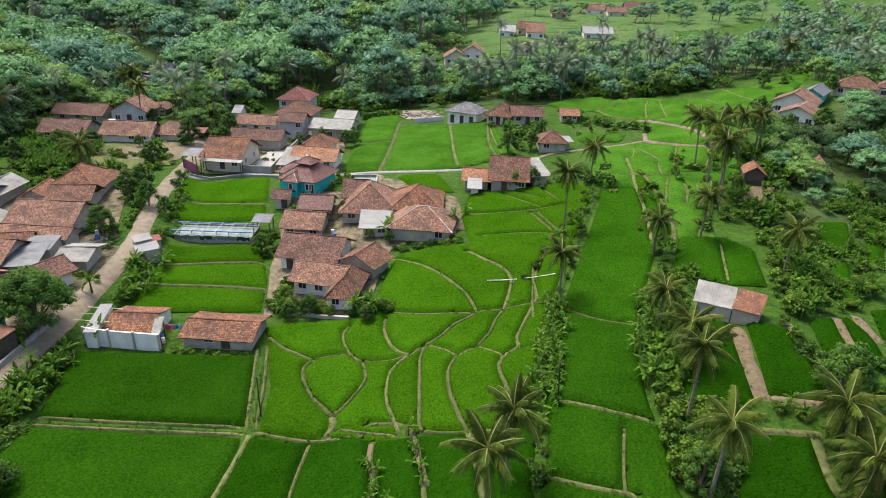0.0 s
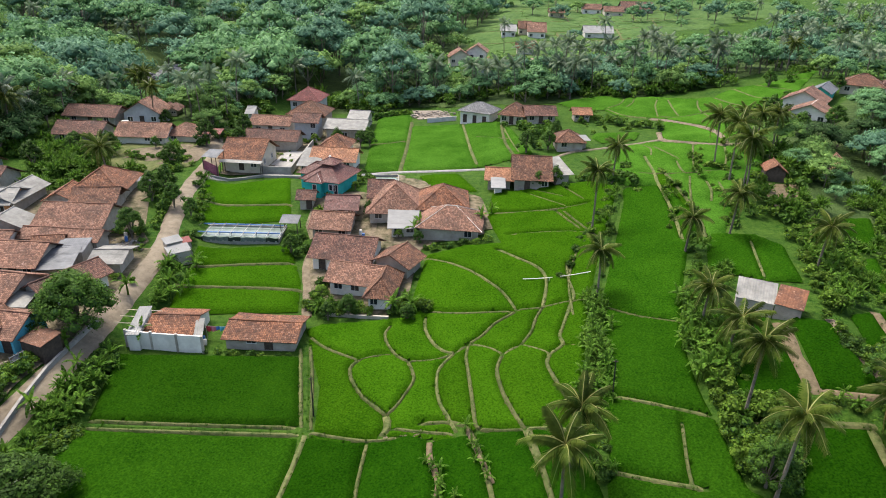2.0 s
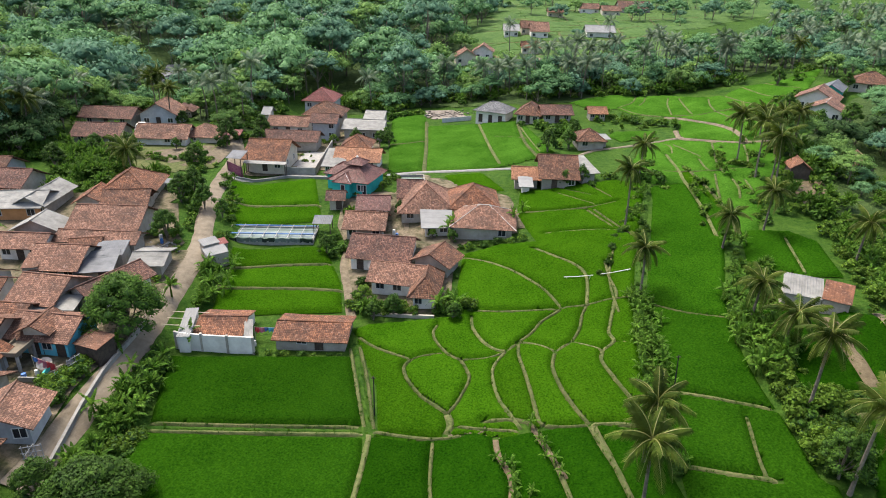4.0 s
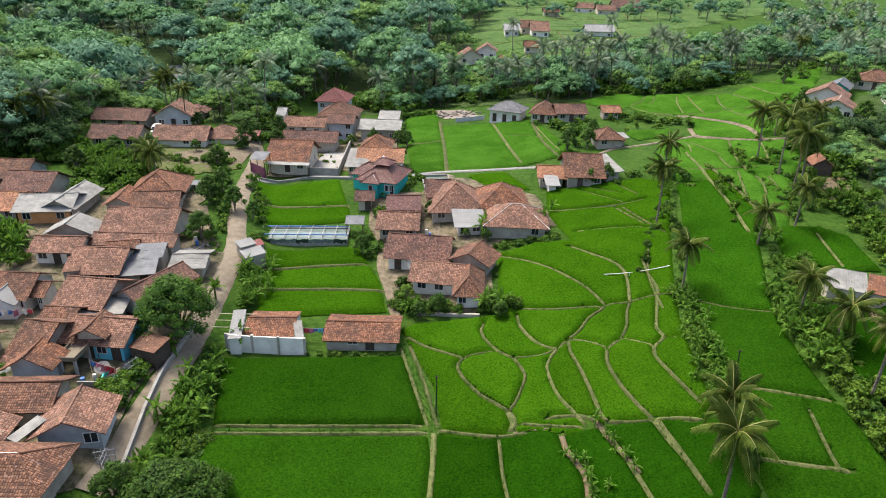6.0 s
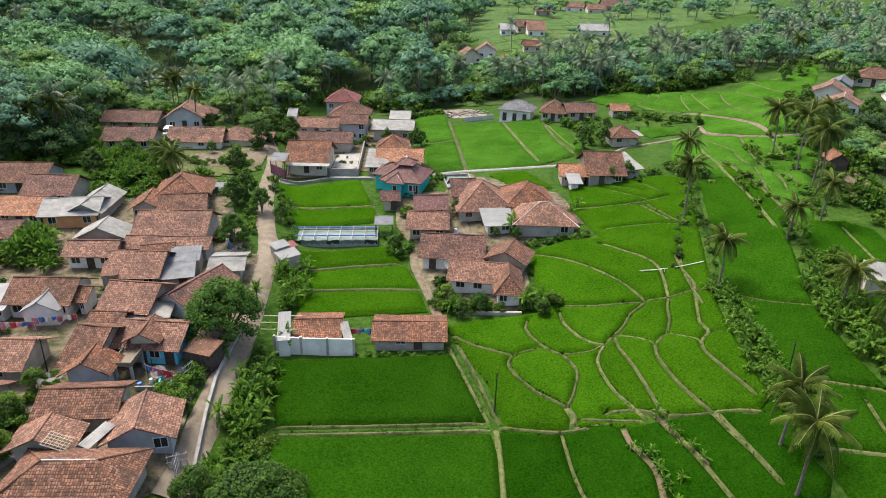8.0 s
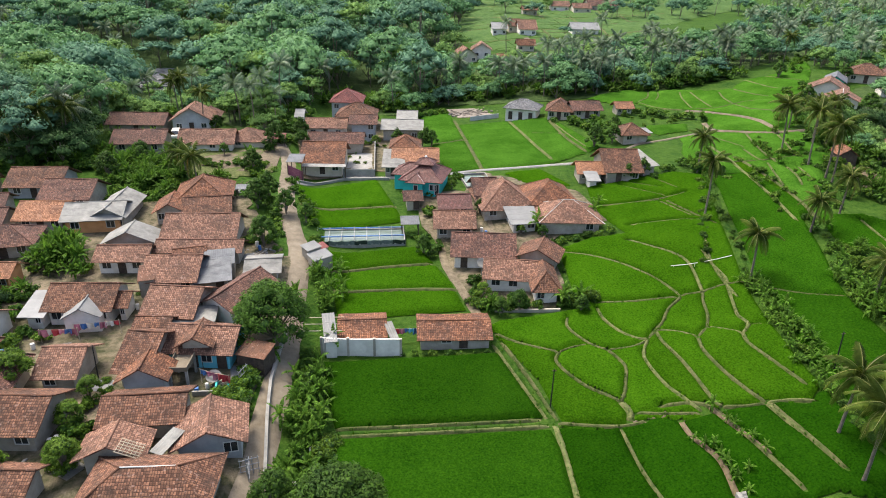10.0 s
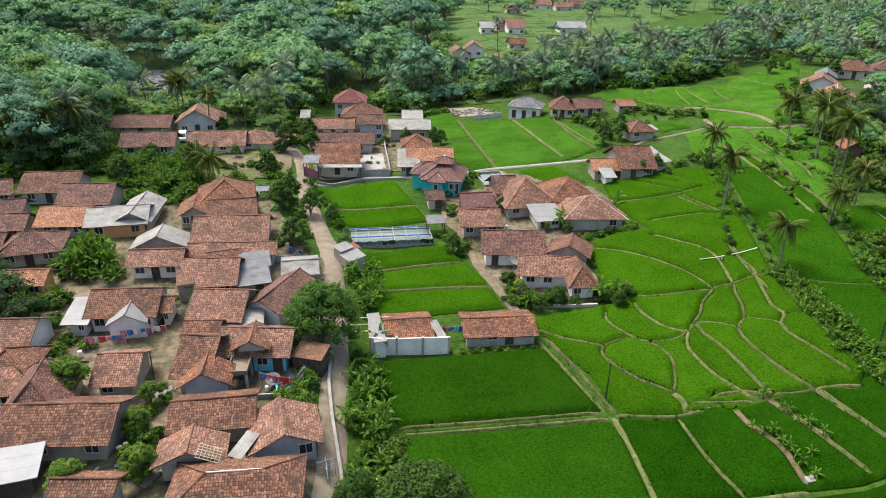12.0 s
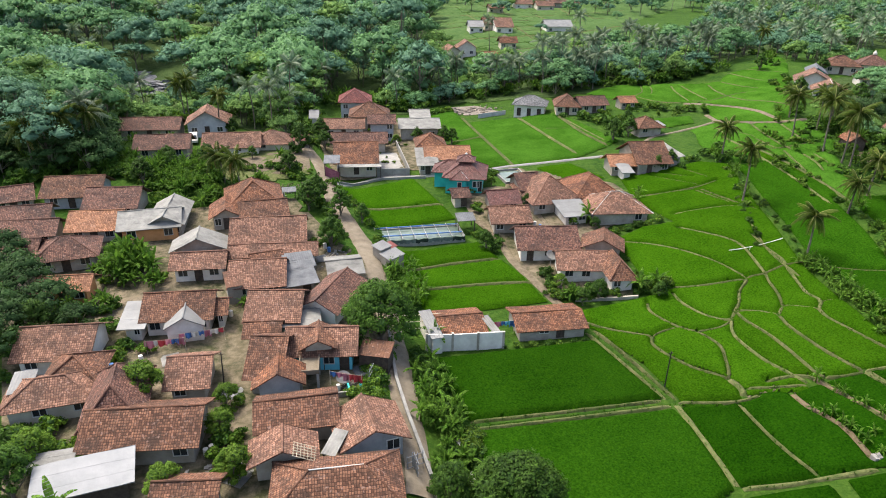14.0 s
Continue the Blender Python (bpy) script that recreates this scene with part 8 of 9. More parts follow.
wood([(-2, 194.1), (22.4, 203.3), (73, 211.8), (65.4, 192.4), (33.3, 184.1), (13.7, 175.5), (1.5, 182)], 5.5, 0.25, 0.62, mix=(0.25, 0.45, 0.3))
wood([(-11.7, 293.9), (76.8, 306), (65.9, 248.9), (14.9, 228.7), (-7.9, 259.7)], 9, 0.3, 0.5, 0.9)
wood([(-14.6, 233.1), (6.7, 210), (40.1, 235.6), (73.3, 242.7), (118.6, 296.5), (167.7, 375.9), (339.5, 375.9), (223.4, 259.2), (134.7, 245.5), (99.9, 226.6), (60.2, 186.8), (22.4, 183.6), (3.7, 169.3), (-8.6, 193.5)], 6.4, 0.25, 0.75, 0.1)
wood([(60.9, 147.1), (58.6, 130.1), (83.9, 163.5), (130.9, 189.4), (84, 100), (66, 108), (52, 116), (50, 121)], 5.0, 0.14, 0.60, mix=(0.3, 0.4, 0.1, 0.2))
wood([(47, 101), (47, 112), (54, 117), (66, 108), (84, 100), (78, 90), (66, 101), (58, 100), (50, 96)], 4.0, 0.1, 0.36, mix=(0.15, 0.3, 0.05, 0.5))
wood([(52.6, 76), (64, 99), (66, 101), (78, 90), (60, 74)], 5.0, 0.3, 0.36, mix=(0.3, 0.5, 0.05, 0.15))
wood([(12.9, 450.6), (422.4, 459.3), (348.7, 385.1), (172.5, 384.5), (61.1, 333), (7.8, 392.7)], 13, 0.3, 0.8, 0.4)
wood([(-18.3, 440), (161.7, 478.1), (123.5, 367.9), (77.4, 297.9), (-5.8, 263.8)], 15, 0.4, 0.5, 0.82)
wood([(50, 126), (60, 144), (74, 166), (89, 188), (108, 222), (140, 228), (112, 186), (86, 148), (60, 118)], 5.2, 0.2, 0.5, mix=(0.25, 0.55, 0.2))
wood([(-128, 170), (-95, 172), (-70, 168), (-64, 140), (-76, 146), (-90, 158), (-106, 150), (-104, 138), (-112, 128)], 5.5, 0.1, 0.5, mix=(0.55, 0.45))
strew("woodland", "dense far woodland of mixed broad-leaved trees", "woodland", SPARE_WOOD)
strew("palm_grove", "far coconut palms standing in the woodland", "palm grove", SPARE_PALM)
strew("undergrowth", "leafy bushes and weeds along banks and yards", "undergrowth", SPARE_BUSH)
strew("banana_thicket", "thicket of banana plants with broad pale green leaves", "banana plants", SPARE_BANANA)

def tuft_mesh(seed):
    rng = random.Random(seed)
    v, f = [], []
    for _ in range(9):
        a, r, h = rng.uniform(0, 6.28), rng.uniform(0, 0.22), rng.uniform(0.18, 0.42)
        x, y, b = r * math.cos(a), r * math.sin(a), rng.uniform(0, 6.28)
        o = len(v)
        v += [(x - 0.05 * math.cos(b), y - 0.05 * math.sin(b), 0), (x + 0.05 * math.cos(b), y + 0.05 * math.sin(b), 0), (x + 0.2 * math.sin(b), y - 0.2 * math.cos(b), h)]
        f.append((o, o + 1, o + 2))
    me = bpy.data.meshes.new("tuft")
    me.from_pydata(v, [], f)
    me.materials.append(RICE_LIGHT)
    return me


TUFTS = [tuft_mesh(s) for s in (1, 2, 3)]
along = []
for line, half in BUNDS:
    for (ax, ay), (bx, by) in zip(line[:-1], line[1:]):
        d = math.hypot(bx - ax, by - ay)
        if ay < 105 and d > 0.01:
            for _ in range(int(d * 1.6 + random.random())):
                t, s = random.random(), random.choice((-1, 1)) * half * random.uniform(0.3, 1.15)
                x, y = ax + (bx - ax) * t - (by - ay) / d * s, ay + (by - ay) * t + (bx - ax) / d * s
                along.append((random.choice(TUFTS), Matrix.Translation((0, 0, 0.12)) @ spot(x, y, random.uniform(0.3, 0.65))))
strew("bund_grass", "tufts of grass along the bunds", "grass", along)



# ---- smaller structures, yards and loose things ----

def wing(hs, x0, x1, y0, y1, h, rise, along, wall, tiles, over=0.6):
    """A hipped wing that runs into the main roof of a house; along: its ridge runs along x, else along y towards the house."""
    Stack().box(x0 + over, y0 + over, -1.2, x1 - over, y1, h + 0.1).done("wing_wall", wall, hs)
    if along:
        m, k = (y0 + y1) / 2, (y1 - y0) / 2
        p, q = (x0 + k, m, h + rise), (x1, m, h + rise)
        slopes = (((x0, y0, h), (x1, y0, h), q, p), ((x1, y1, h), (x0, y1, h), p, q), ((x0, y1, h), (x0, y0, h), p, p))
        hips = (((x0, y0, h), p), ((x0, y1, h), p), (p, q))
    else:
        m, k = (x0 + x1) / 2, (x1 - x0) / 2
        p, q = (m, y0 + k, h + rise), (m, y1, h + rise)
        slopes = (((x0, y0, h), (x1, y0, h), p, p), ((x1, y0, h), (x1, y1, h), q, p), ((x0, y1, h), (x0, y0, h), p, q))
        hips = (((x0, y0, h), p), ((x1, y0, h), p), (p, q))
    for n in slopes:
        roof_slope(hs, *n, tiles)
    for n, (p, q) in enumerate(hips):
        ridge_cap(hs, p, q, TRIM if n == 1 and not along else tiles, 0.05 if n == 1 and not along else 0.09)


def turquoise_house(x, y, rot, base, h=2.5):
    """A turquoise house under a maroon hipped roof with two wings and a raised cap."""
    hs = house(x, y, rot, 8.0, 9.0, h, 2.5, TILE_MAROON, TEAL, "hip", "turquoise house with maroon hipped roofs and a raised cap", base=base, fronts="..w")
    wing(hs, -2.5, 1.1, -5.5, -1.0, h - 0.03, 1.25, False, TEAL, TILE_MAROON)
    wing(hs, -6.3, -0.6, -1.4, 4.2, h - 0.05, 1.75, True, TEAL, TILE_MAROON)
    square = lambda q, z: [(-q, -q, z), (q, -q, z), (q, q, z), (-q, q, z)]
    Stack().box(-1.1, -1.1, h + 1.6, 1.1, 1.1, h + 2.45).done("neck", TILE_MAROON, hs)
    eave, peak = square(1.75, h + 2.3), (0, 0, h + 3.3)
    for k in range(4):
        roof_slope(hs, eave[k], eave[(k + 1) % 4], peak, peak, TILE_MAROON)
        ridge_cap(hs, eave[k], peak, TILE_MAROON, 0.09)
    Stack().tube([(0, 0, h + 3.2), (0, 0, h + 3.4), (0, 0, h + 3.6)], [0.22, 0.26, 0.06], 8).done("finial", TRIM, hs)
    for u, z0, z1, y0 in ((1.9, 0.9, 2.0, -3.8), (2.9, 0.05, 2.05, -3.8), (-0.7, 0.8, 2.0, -4.9)):
        st = Stack()
        for q in ((u - 0.42, z0, u - 0.34, z1), (u + 0.34, z0, u + 0.42, z1), (u - 0.34, z1 - 0.08, u + 0.34, z1)):
            st.box(q[0], y0 - 0.06, q[1], q[2], y0 + 0.03, q[3])
        frame_ = st.done("window", TRIM, hs)
        Stack().box(u - 0.34, y0 - 0.02, z0, u + 0.34, y0 + 0.02, z1 - 0.08).done("pane", GLASS, frame_)
    return hs


turquoise_house(-32.5, 108.2, -15, 3.81)

def fish_pond(x, y, rot, w, d):
    """A walled fish tank under a frame of blue beams and pale cross bars, with dark netting along the front."""
    p = thing("fish_pond", Matrix.Translation((x, y, lift(x + 4, y))) @ pose(0, 0, 0, 0, 0, rot), "long fish pond under blue beams with dark netting", "pond")
    a, b = w / 2, d / 2
    for n, q in (("kerb", (-a, -b, -0.8, a, -b + 0.15, 0.2)), ("kerb", (-a, b - 0.15, -0.8, a, b, 0.45)), ("kerb", (-a, -b + 0.15, -0.8, -a + 0.15, b - 0.15, 0.45)), ("kerb", (a - 0.15, -b + 0.15, -0.8, a, b - 0.15, 0.45))):
        Stack().box(*q).done(n, CONCRETE, p)
    Stack().box(-a + 0.15, -b + 0.15, -0.6, a - 0.15, b - 0.15, 0.28).done("water", WATER, p)
    for yy in (b - 0.25, -b * 0.30):
        Stack().box(-a, yy - 0.08, 0.6, a, yy + 0.08, 0.75).done("beam", BLUEPAINT, p)
    for k in range(8):
        xx = -a + 0.1 + k * (w - 0.2) / 7
        Stack().box(xx - 0.04, -b, 0.76, xx + 0.04, b, 0.82).done("cross_bar", CONCRETE, p)
        for yy in (b - 0.25, -b * 0.30, -b + 0.1):
            Stack().box(xx - 0.05, yy - 0.05, -0.2, xx + 0.05, yy + 0.05, 0.76).done("post", CONCRETE, p)
    for k in range(7):
        x0 = -a + 0.16 + k * (w - 0.2) / 7
        v = [(x0 + i * (w - 0.2) / 35, -b - 0.02 + 0.05 * math.sin(i * 2.1 + k), z + 0.08 * math.sin(i * 1.3 + k)) for z in (0.05, 0.7) for i in range(6)]
        mesh("netting", v, [(i, i + 1, i + 7, i + 6) for i in range(5)], NET if k % 3 else GLASS, p)
    return p


fish_pond(-43.3, 90, 3.1, 13.9, 5.6)
lean_to(-48.3, 79.5, 40.5, 3.2, 2, 1.9, 0.5, METAL_PALE, GREY, "small shed with pale sheet roof at the roadside", base=1.32)
lean_to(-49.7, 80.9, 44.6, 2.5, 1.8, 2.0, 0.4, METAL_PALE, GREY, "small shed with patched pale sheet roof at the roadside", base=2.02)
lean_to(-48.3, 82.2, 41, 1.3, 1.6, 2.05, 0.35, TILE_RED, GREY, "small lean-to with a rusty red sheet roof", base=1.49)
lean_to(-35.5, 91.8, 2.5, 3, 2.6, 1.9, 0.5, METAL_DARK, None, "open shelter with a sagging dark sheet roof beside the pond", base=1.70)
lean_to(25.7, 63.8, -22.3, 4.1, 3.2, 1.9, 1.2, METAL_GREY, GREY, "barn with weathered grey sheet roof and plank walls", base=6.72)
lean_to(28.8, 62.2, -30, 2.9, 3.2, 1.5, 1.1, TILE_WARM, GREY, "barn wing with orange tile roof and plank walls", base=7.31)
lean_to(-45.1, 61.7, 9.7, 1.5, 5.5, 2.1, 0.7, METAL_PALE, WHITE, "lean-to with pale grey sheet roof against the house", base=-0.18)
lean_to(-37.9, 61.7, 16.5, 1, 3.2, 1.8, 0.5, METAL_GREY, None, "open lean-to with torn grey sheet roof", base=-0.27)
lean_to(-84.8, 51.4, 7.5, 2, 3, 2.4, 0.5, METAL_PALE, GREY, "annexe with a pale blue-grey sheet roof", base=2.34)
lean_to(-56.1, 40.2, -24.5, 1.3, 2.8, 2.0, 0.4, METAL_GREY, None, "open lean-to with pale sheet roof between two houses", base=2.16)
lean_to(-61, 75.3, 12.4, 4, 4.2, 2.3, 0.4, METAL_DARK, GREY, "low annexe with dark grey sheet roof", base=2.64)
lean_to(-68.7, 70.5, 15, 2, 3.5, 2.4, 0.6, TILE_BROWN, GREY, "tiled annexe beside a house", base=2.51)
lean_to(-51.9, 54.3, -18.1, 3.4, 2.6, 2.0, 0.4, TILE_BROWN, DARKWOOD, "lean-to with brown tile roof under the mango tree", base=2.01)
wall_run("garden_wall", "white plastered wall in front of the house beside the paddy", 0.18, 2.15, (-45.8, 59.7), (-36.8, 59.6), mat=WHITE)
tagged(Stack().box(-45.98, 59.58, -0.63, -45.70, 59.86, 2.17, 0.03).done("wall_pier", GREY), "grey cement pier of the white garden wall", "pier")
tagged(Stack().box(-42.95, 59.52, -0.71, -42.67, 59.80, 2.09, 0.03).done("wall_pier", GREY), "grey cement pier of the white garden wall", "pier")
tagged(Stack().box(-39.93, 59.46, -0.79, -39.65, 59.74, 2.01, 0.03).done("wall_pier", GREY), "grey cement pier of the white garden wall", "pier")
tagged(Stack().box(-36.90, 59.40, -0.87, -36.62, 59.68, 1.93, 0.03).done("wall_pier", GREY), "grey cement pier of the white garden wall", "pier")
wall_run("road_kerb_wall", "low pale concrete wall along the village road", 0.3, 0.55, (-50.1, 61.5), (-50.1, 55.8), (-50, 51.8), (-49.4, 46.8), (-48.7, 42.5), (-48.1, 38.8), mat=CONCRETE)
wall_run("road_parapet", "short white concrete parapet beside the road", 0.35, 0.7, (-45.2, 44.8), (-44.7, 42.6), mat=WHITE)
wall_run("yard_wall", "grey block wall round a paved yard", 0.18, 1.5, (-48.4, 116.9), (-42.2, 115.8), (-43, 136.5), mat=CONCRETE)
wall_run("field_wall", "low pale blue-grey screen wall at the edge of a field", 0.12, 1.0, (-19.4, 161.1), (-11.9, 161.6), mat=BLUEGREY)
wall_run("house_plinth", "mossy stone retaining wall below the houses", 0.3, 0.3, (-24.6, 68.8), (-16.3, 67.6), mat=GREY)
wall_run("path_kerb", "pale concrete kerb along the upper field", 0.3, 0.35, (-56.2, 111.1), (-47.4, 114.9), (-39.3, 113.7), mat=CONCRETE)
wall_run("basin_wall", "low pale wall round a drying basin", 0.2, 0.4, (-24.9, 107.2), (-25.9, 113.9), (-20.9, 114.3), (-20.2, 107.6), (-24.9, 107.2), mat=CONCRETE)
sheet("drying_floor", "pale wet concrete drying basin beside the houses", "basin", [(-24.8, 107.5), (-25.7, 113.6), (-21, 114), (-20.3, 107.8)], WATER, up=0.15, step=1.0)
sheet("patio", "white paved patio with potted plants", "patio", [(-48.2, 121.3), (-48.1, 132.3), (-43.4, 132), (-42.8, 119.7)], CONCRETE, up=0.12, step=1.0)

def utility_pole(x, y, h, lean):
    """A dark slim pole with a bracket near its top."""
    p = thing("utility_pole", Matrix.Translation((x, y, lift(x, y))) @ pose(0, 0, 0, 0, lean, 0), "slim dark utility pole standing in the paddies", "pole", "utility poles")
    Stack().tube([(0, 0, -0.5), (0, 0, h * 0.5), (0, 0, h)], [0.075, 0.065, 0.05], 8).done("shaft", BLACK, p)
    Stack().box(-0.22, -0.03, h - 0.25, 0.22, 0.03, h - 0.17).done("bracket", DARKWOOD, p)
    return p


utility_pole(-21.3, 49.5, 4.6, 0.0)
utility_pole(7.8, 49.3, 4.7, -3.0)
utility_pole(-67.1, 51.9, 4.2, 2.0)

for ax, ay, bx, by in ((0.7, 74.9, 4.6, 75.2), (5.6, 75.3, 9.6, 75.7)):
    pipe = Stack().tube([(ax, ay, lift(ax, ay) + 0.62), ((ax + bx) / 2, (ay + by) / 2, lift((ax + bx) / 2, (ay + by) / 2) + 0.6), (bx, by, lift(bx, by) + 0.62)], [0.05] * 3, 7)
    for q in (0.1, 0.9):
        px, py = ax + (bx - ax) * q, ay + (by - ay) * q
        pipe.tube([(px, py, lift(px, py) - 0.3), (px, py, lift(px, py) + 0.6)], [0.04, 0.04], 5)
    tagged(pipe.done("water_pipe", WHITE), "white water pipe on short stakes across the rice", "pipe", "water pipes")

sheet("river", "stony shallow river in the wooded valley", "river", [(-126.5, 221.5), (-110.8, 218.7), (-117.2, 235.3), (-123.2, 247.7), (-129.2, 245.8), (-127.2, 232.9)], RIVERBED, up=0.3, step=3.0)
sheet("river_water", "shallow grey river water between stones", "river", [(-123.6, 223.5), (-113.1, 221), (-120.8, 238.7), (-124, 245.9), (-126, 244.7), (-123.2, 232.9)], WATER, up=0.45, step=3.0)

def satellite_dish(x, y, r, up, tilt):
    d = thing("satellite_dish", Matrix.Translation((x, y, lift(x, y))), "round pale mesh satellite dish on a short mast", "satellite dish", "satellite dishes")
    v, f = [(0, 0, 0)], []
    for i in range(1, 5):
        v += [(r * i / 4 * math.cos(k * math.pi / 10), r * i / 4 * math.sin(k * math.pi / 10), 0.28 * r * (i / 4) ** 2) for k in range(20)]
    f += [(0, 1 + k, 1 + (k + 1) % 20) for k in range(20)]
    for i in range(3):
        f += [(1 + 20 * i + k, 21 + 20 * i + k, 21 + 20 * i + (k + 1) % 20, 1 + 20 * i + (k + 1) % 20) for k in range(20)]
    n = len(v)
    v += [(p[0], p[1], p[2] - 0.03) for p in v]
    f += [tuple(reversed([q + n for q in g])) for g in f]
    bowl = mesh("bowl", v, f, METAL_PALE, d, smooth=True)
    bowl.matrix_basis = Matrix.Translation((0, 0, up)) @ pose(0, 0, 0, tilt, 0, 20)
    Stack().tube([(0, 0, -0.3), (0, 0, up)], [0.05, 0.05], 7).done("mast", METAL_GREY, d)
    arm = Stack()
    for k in range(3):
        a = k * 2.094
        arm.tube([(r * 0.9 * math.cos(a), r * 0.9 * math.sin(a), 0.25 * r), (0, 0, r * 0.8)], [0.015, 0.015], 4)
    arm.done("feed_arm", METAL_GREY, d).matrix_basis = bowl.matrix_basis.copy()
    return d


satellite_dish(-25.4, 77.6, 0.85, 2.2, 30)
satellite_dish(-71.8, 48.1, 0.75, 0.9, 24)
satellite_dish(-55.4, 51, 0.75, 0.9, 24)

def laundry_line(a, b, n, seed):
    """Clothes on a line between two bamboo posts."""
    rng = random.Random(seed)
    ln = thing("laundry_line", Matrix.Identity(4), "washing hung on a line between bamboo posts", "laundry line")
    za, zb = lift(*a), lift(*b)
    for (x, y), z in ((a, za), (b, zb)):
        Stack().tube([(x, y, z - 0.3), (x, y, z + 1.8)], [0.04, 0.035], 6).done("post", BAMBOO, ln)
    Stack().tube([(*a, za + 1.7), ((a[0] + b[0]) / 2, (a[1] + b[1]) / 2, (za + zb) / 2 + 1.6), (*b, zb + 1.7)], [0.012] * 3, 4).done("line", BAMBOO, ln)
    mats = (CLOTH, WHITE, RED, BLUEPAINT, CLOTH, SKYBLUE)
    for k in range(n):
        t = (k + 0.5) / n
        x, y, z = a[0] + (b[0] - a[0]) * t, a[1] + (b[1] - a[1]) * t, za + (zb - za) * t + 1.66
        w, h = rng.uniform(0.25, 0.5), rng.uniform(0.5, 0.9)
        d = math.hypot(b[0] - a[0], b[1] - a[1])
        ux, uy = (b[0] - a[0]) / d, (b[1] - a[1]) / d
        v = [(x + ux * (i / 4 - 0.5) * w * 2 - uy * (0.03 + 0.1 * j * math.sin(i * 1.9 + k)), y + uy * (i / 4 - 0.5) * w * 2 + ux * (0.03 + 0.1 * j * math.sin(i * 1.9 + k)), z - j * h * 0.5) for j in range(3) for i in range(5)]
        f = [(5 * j + i, 5 * j + i + 1, 5 * j + i + 6, 5 * j + i + 5) for j in range(2) for i in range(4)]
        m = len(v)
        v += [(p[0] - uy * 0.012, p[1] + ux * 0.012, p[2]) for p in v]
        f += [tuple(reversed([q + m for q in g])) for g in f]
        mesh("cloth", v, f, mats[rng.randrange(6)], ln)
    return ln


laundry_line((-73, 59.9), (-68.4, 60.8), 7, 1)
laundry_line((-76.1, 58.8), (-72.2, 59.1), 6, 2)
laundry_line((-37.5, 62.5), (-34.7, 62.6), 5, 3)
laundry_line((-56.7, 51.2), (-53.6, 50.1), 5, 4)
laundry_line((-97.1, 83.9), (-97.6, 89.1), 4, 5)
house(-57.8, 55.3, 0, 4.0, 4.2, 2.9, 1.1, TILE_BROWN, GREY, "y", "gabled porch of a turquoise house with brown tiles", over=0.7, fronts=".d.")

def balcony(x, y, rot):
    b = thing("balcony", Matrix.Translation((x, y, lift(x, y))) @ pose(0, 0, 0, 0, 0, rot), "unfinished concrete balcony on square posts before a house", "balcony")
    Stack().box(-1.0, -1.4, 1.9, 1.0, 1.4, 2.05, 0.03).done("slab", ROAD, b)
    for q in ((-1.0, -1.4, 2.05, 1.0, -1.3, 2.4), (-1.0, -1.3, 2.05, -0.9, 1.4, 2.4), (0.9, -1.3, 2.05, 1.0, 1.4, 2.4)):
        Stack().box(*q).done("parapet", ROAD, b)
    for sx in (-0.85, 0.85):
        for sy in (-1.25, 1.25):
            Stack().box(sx - 0.12, sy - 0.12, -0.6, sx + 0.12, sy + 0.12, 1.9).done("post", CONCRETE, b)
    return b


balcony(-58.7, 51.9, 0)

def bamboo_frame(x, y, rot, w, h, n):
    """A white bamboo rack leaning open to the air."""
    r = thing("bamboo_rack", Matrix.Translation((x, y, lift(x, y))) @ pose(0, 0, 0, 0, 0, rot), "white-painted bamboo rack standing in a yard", "rack", "bamboo racks")
    for k in range(n):
        Stack().tube([(-w / 2 + k * w / (n - 1), 0, -0.2), (-w / 2 + k * w / (n - 1), 0.1, h)], [0.04, 0.035], 6).done("upright", METAL_WHITE, r)
    for z in (0.25, 0.6, 0.95):
        Stack().tube([(-w / 2 - 0.1, -0.04, h * z), (w / 2 + 0.1, -0.04, h * z)], [0.035, 0.035], 6).done("rail", METAL_WHITE, r)
    return r


bamboo_frame(-52.6, 51.5, 70, 1.4, 1.7, 4)
bamboo_frame(-49.4, 39.4, 20, 1.5, 1.7, 4)
bamboo_frame(-49.4, 39.1, 100, 1.3, 1.6, 4)

for k in range(3):
    bx, by = -46.6, 61.4 + k * 1.5
    tagged(Stack().tube([(bx + 3.0, by, lift(bx + 3, by) + 2.2), (bx, by + 0.1, lift(bx + 3, by) + 2.1), (bx - 1.6, by + 0.2, lift(bx + 3, by) + 2.05)], [0.05, 0.05, 0.045], 6).done("bamboo_pole", BAMBOO), "pale bamboo pole jutting out from the lean-to", "pole", "bamboo poles")


def bare_rafters(x, y, z, rot):
    r = thing("roof_battens", Matrix.Translation((x, y, z)) @ pose(0, 0, 0, 0, 24, rot), "pale bare roof battens where tiles are missing", "roof battens")
    for k in range(6):
        Stack().box(-1.0, -0.8 + k * 0.32, 0.0, 1.0, -0.76 + k * 0.32, 0.05).done("batten", BAMBOO, r)
    for k in range(7):
        Stack().box(-0.95 + k * 0.3, -0.85, 0.055, -0.92 + k * 0.3, 0.85, 0.085).done("batten", BAMBOO, r)
    return r


bare_rafters(-58.5, 38.7, 4.9, 0)

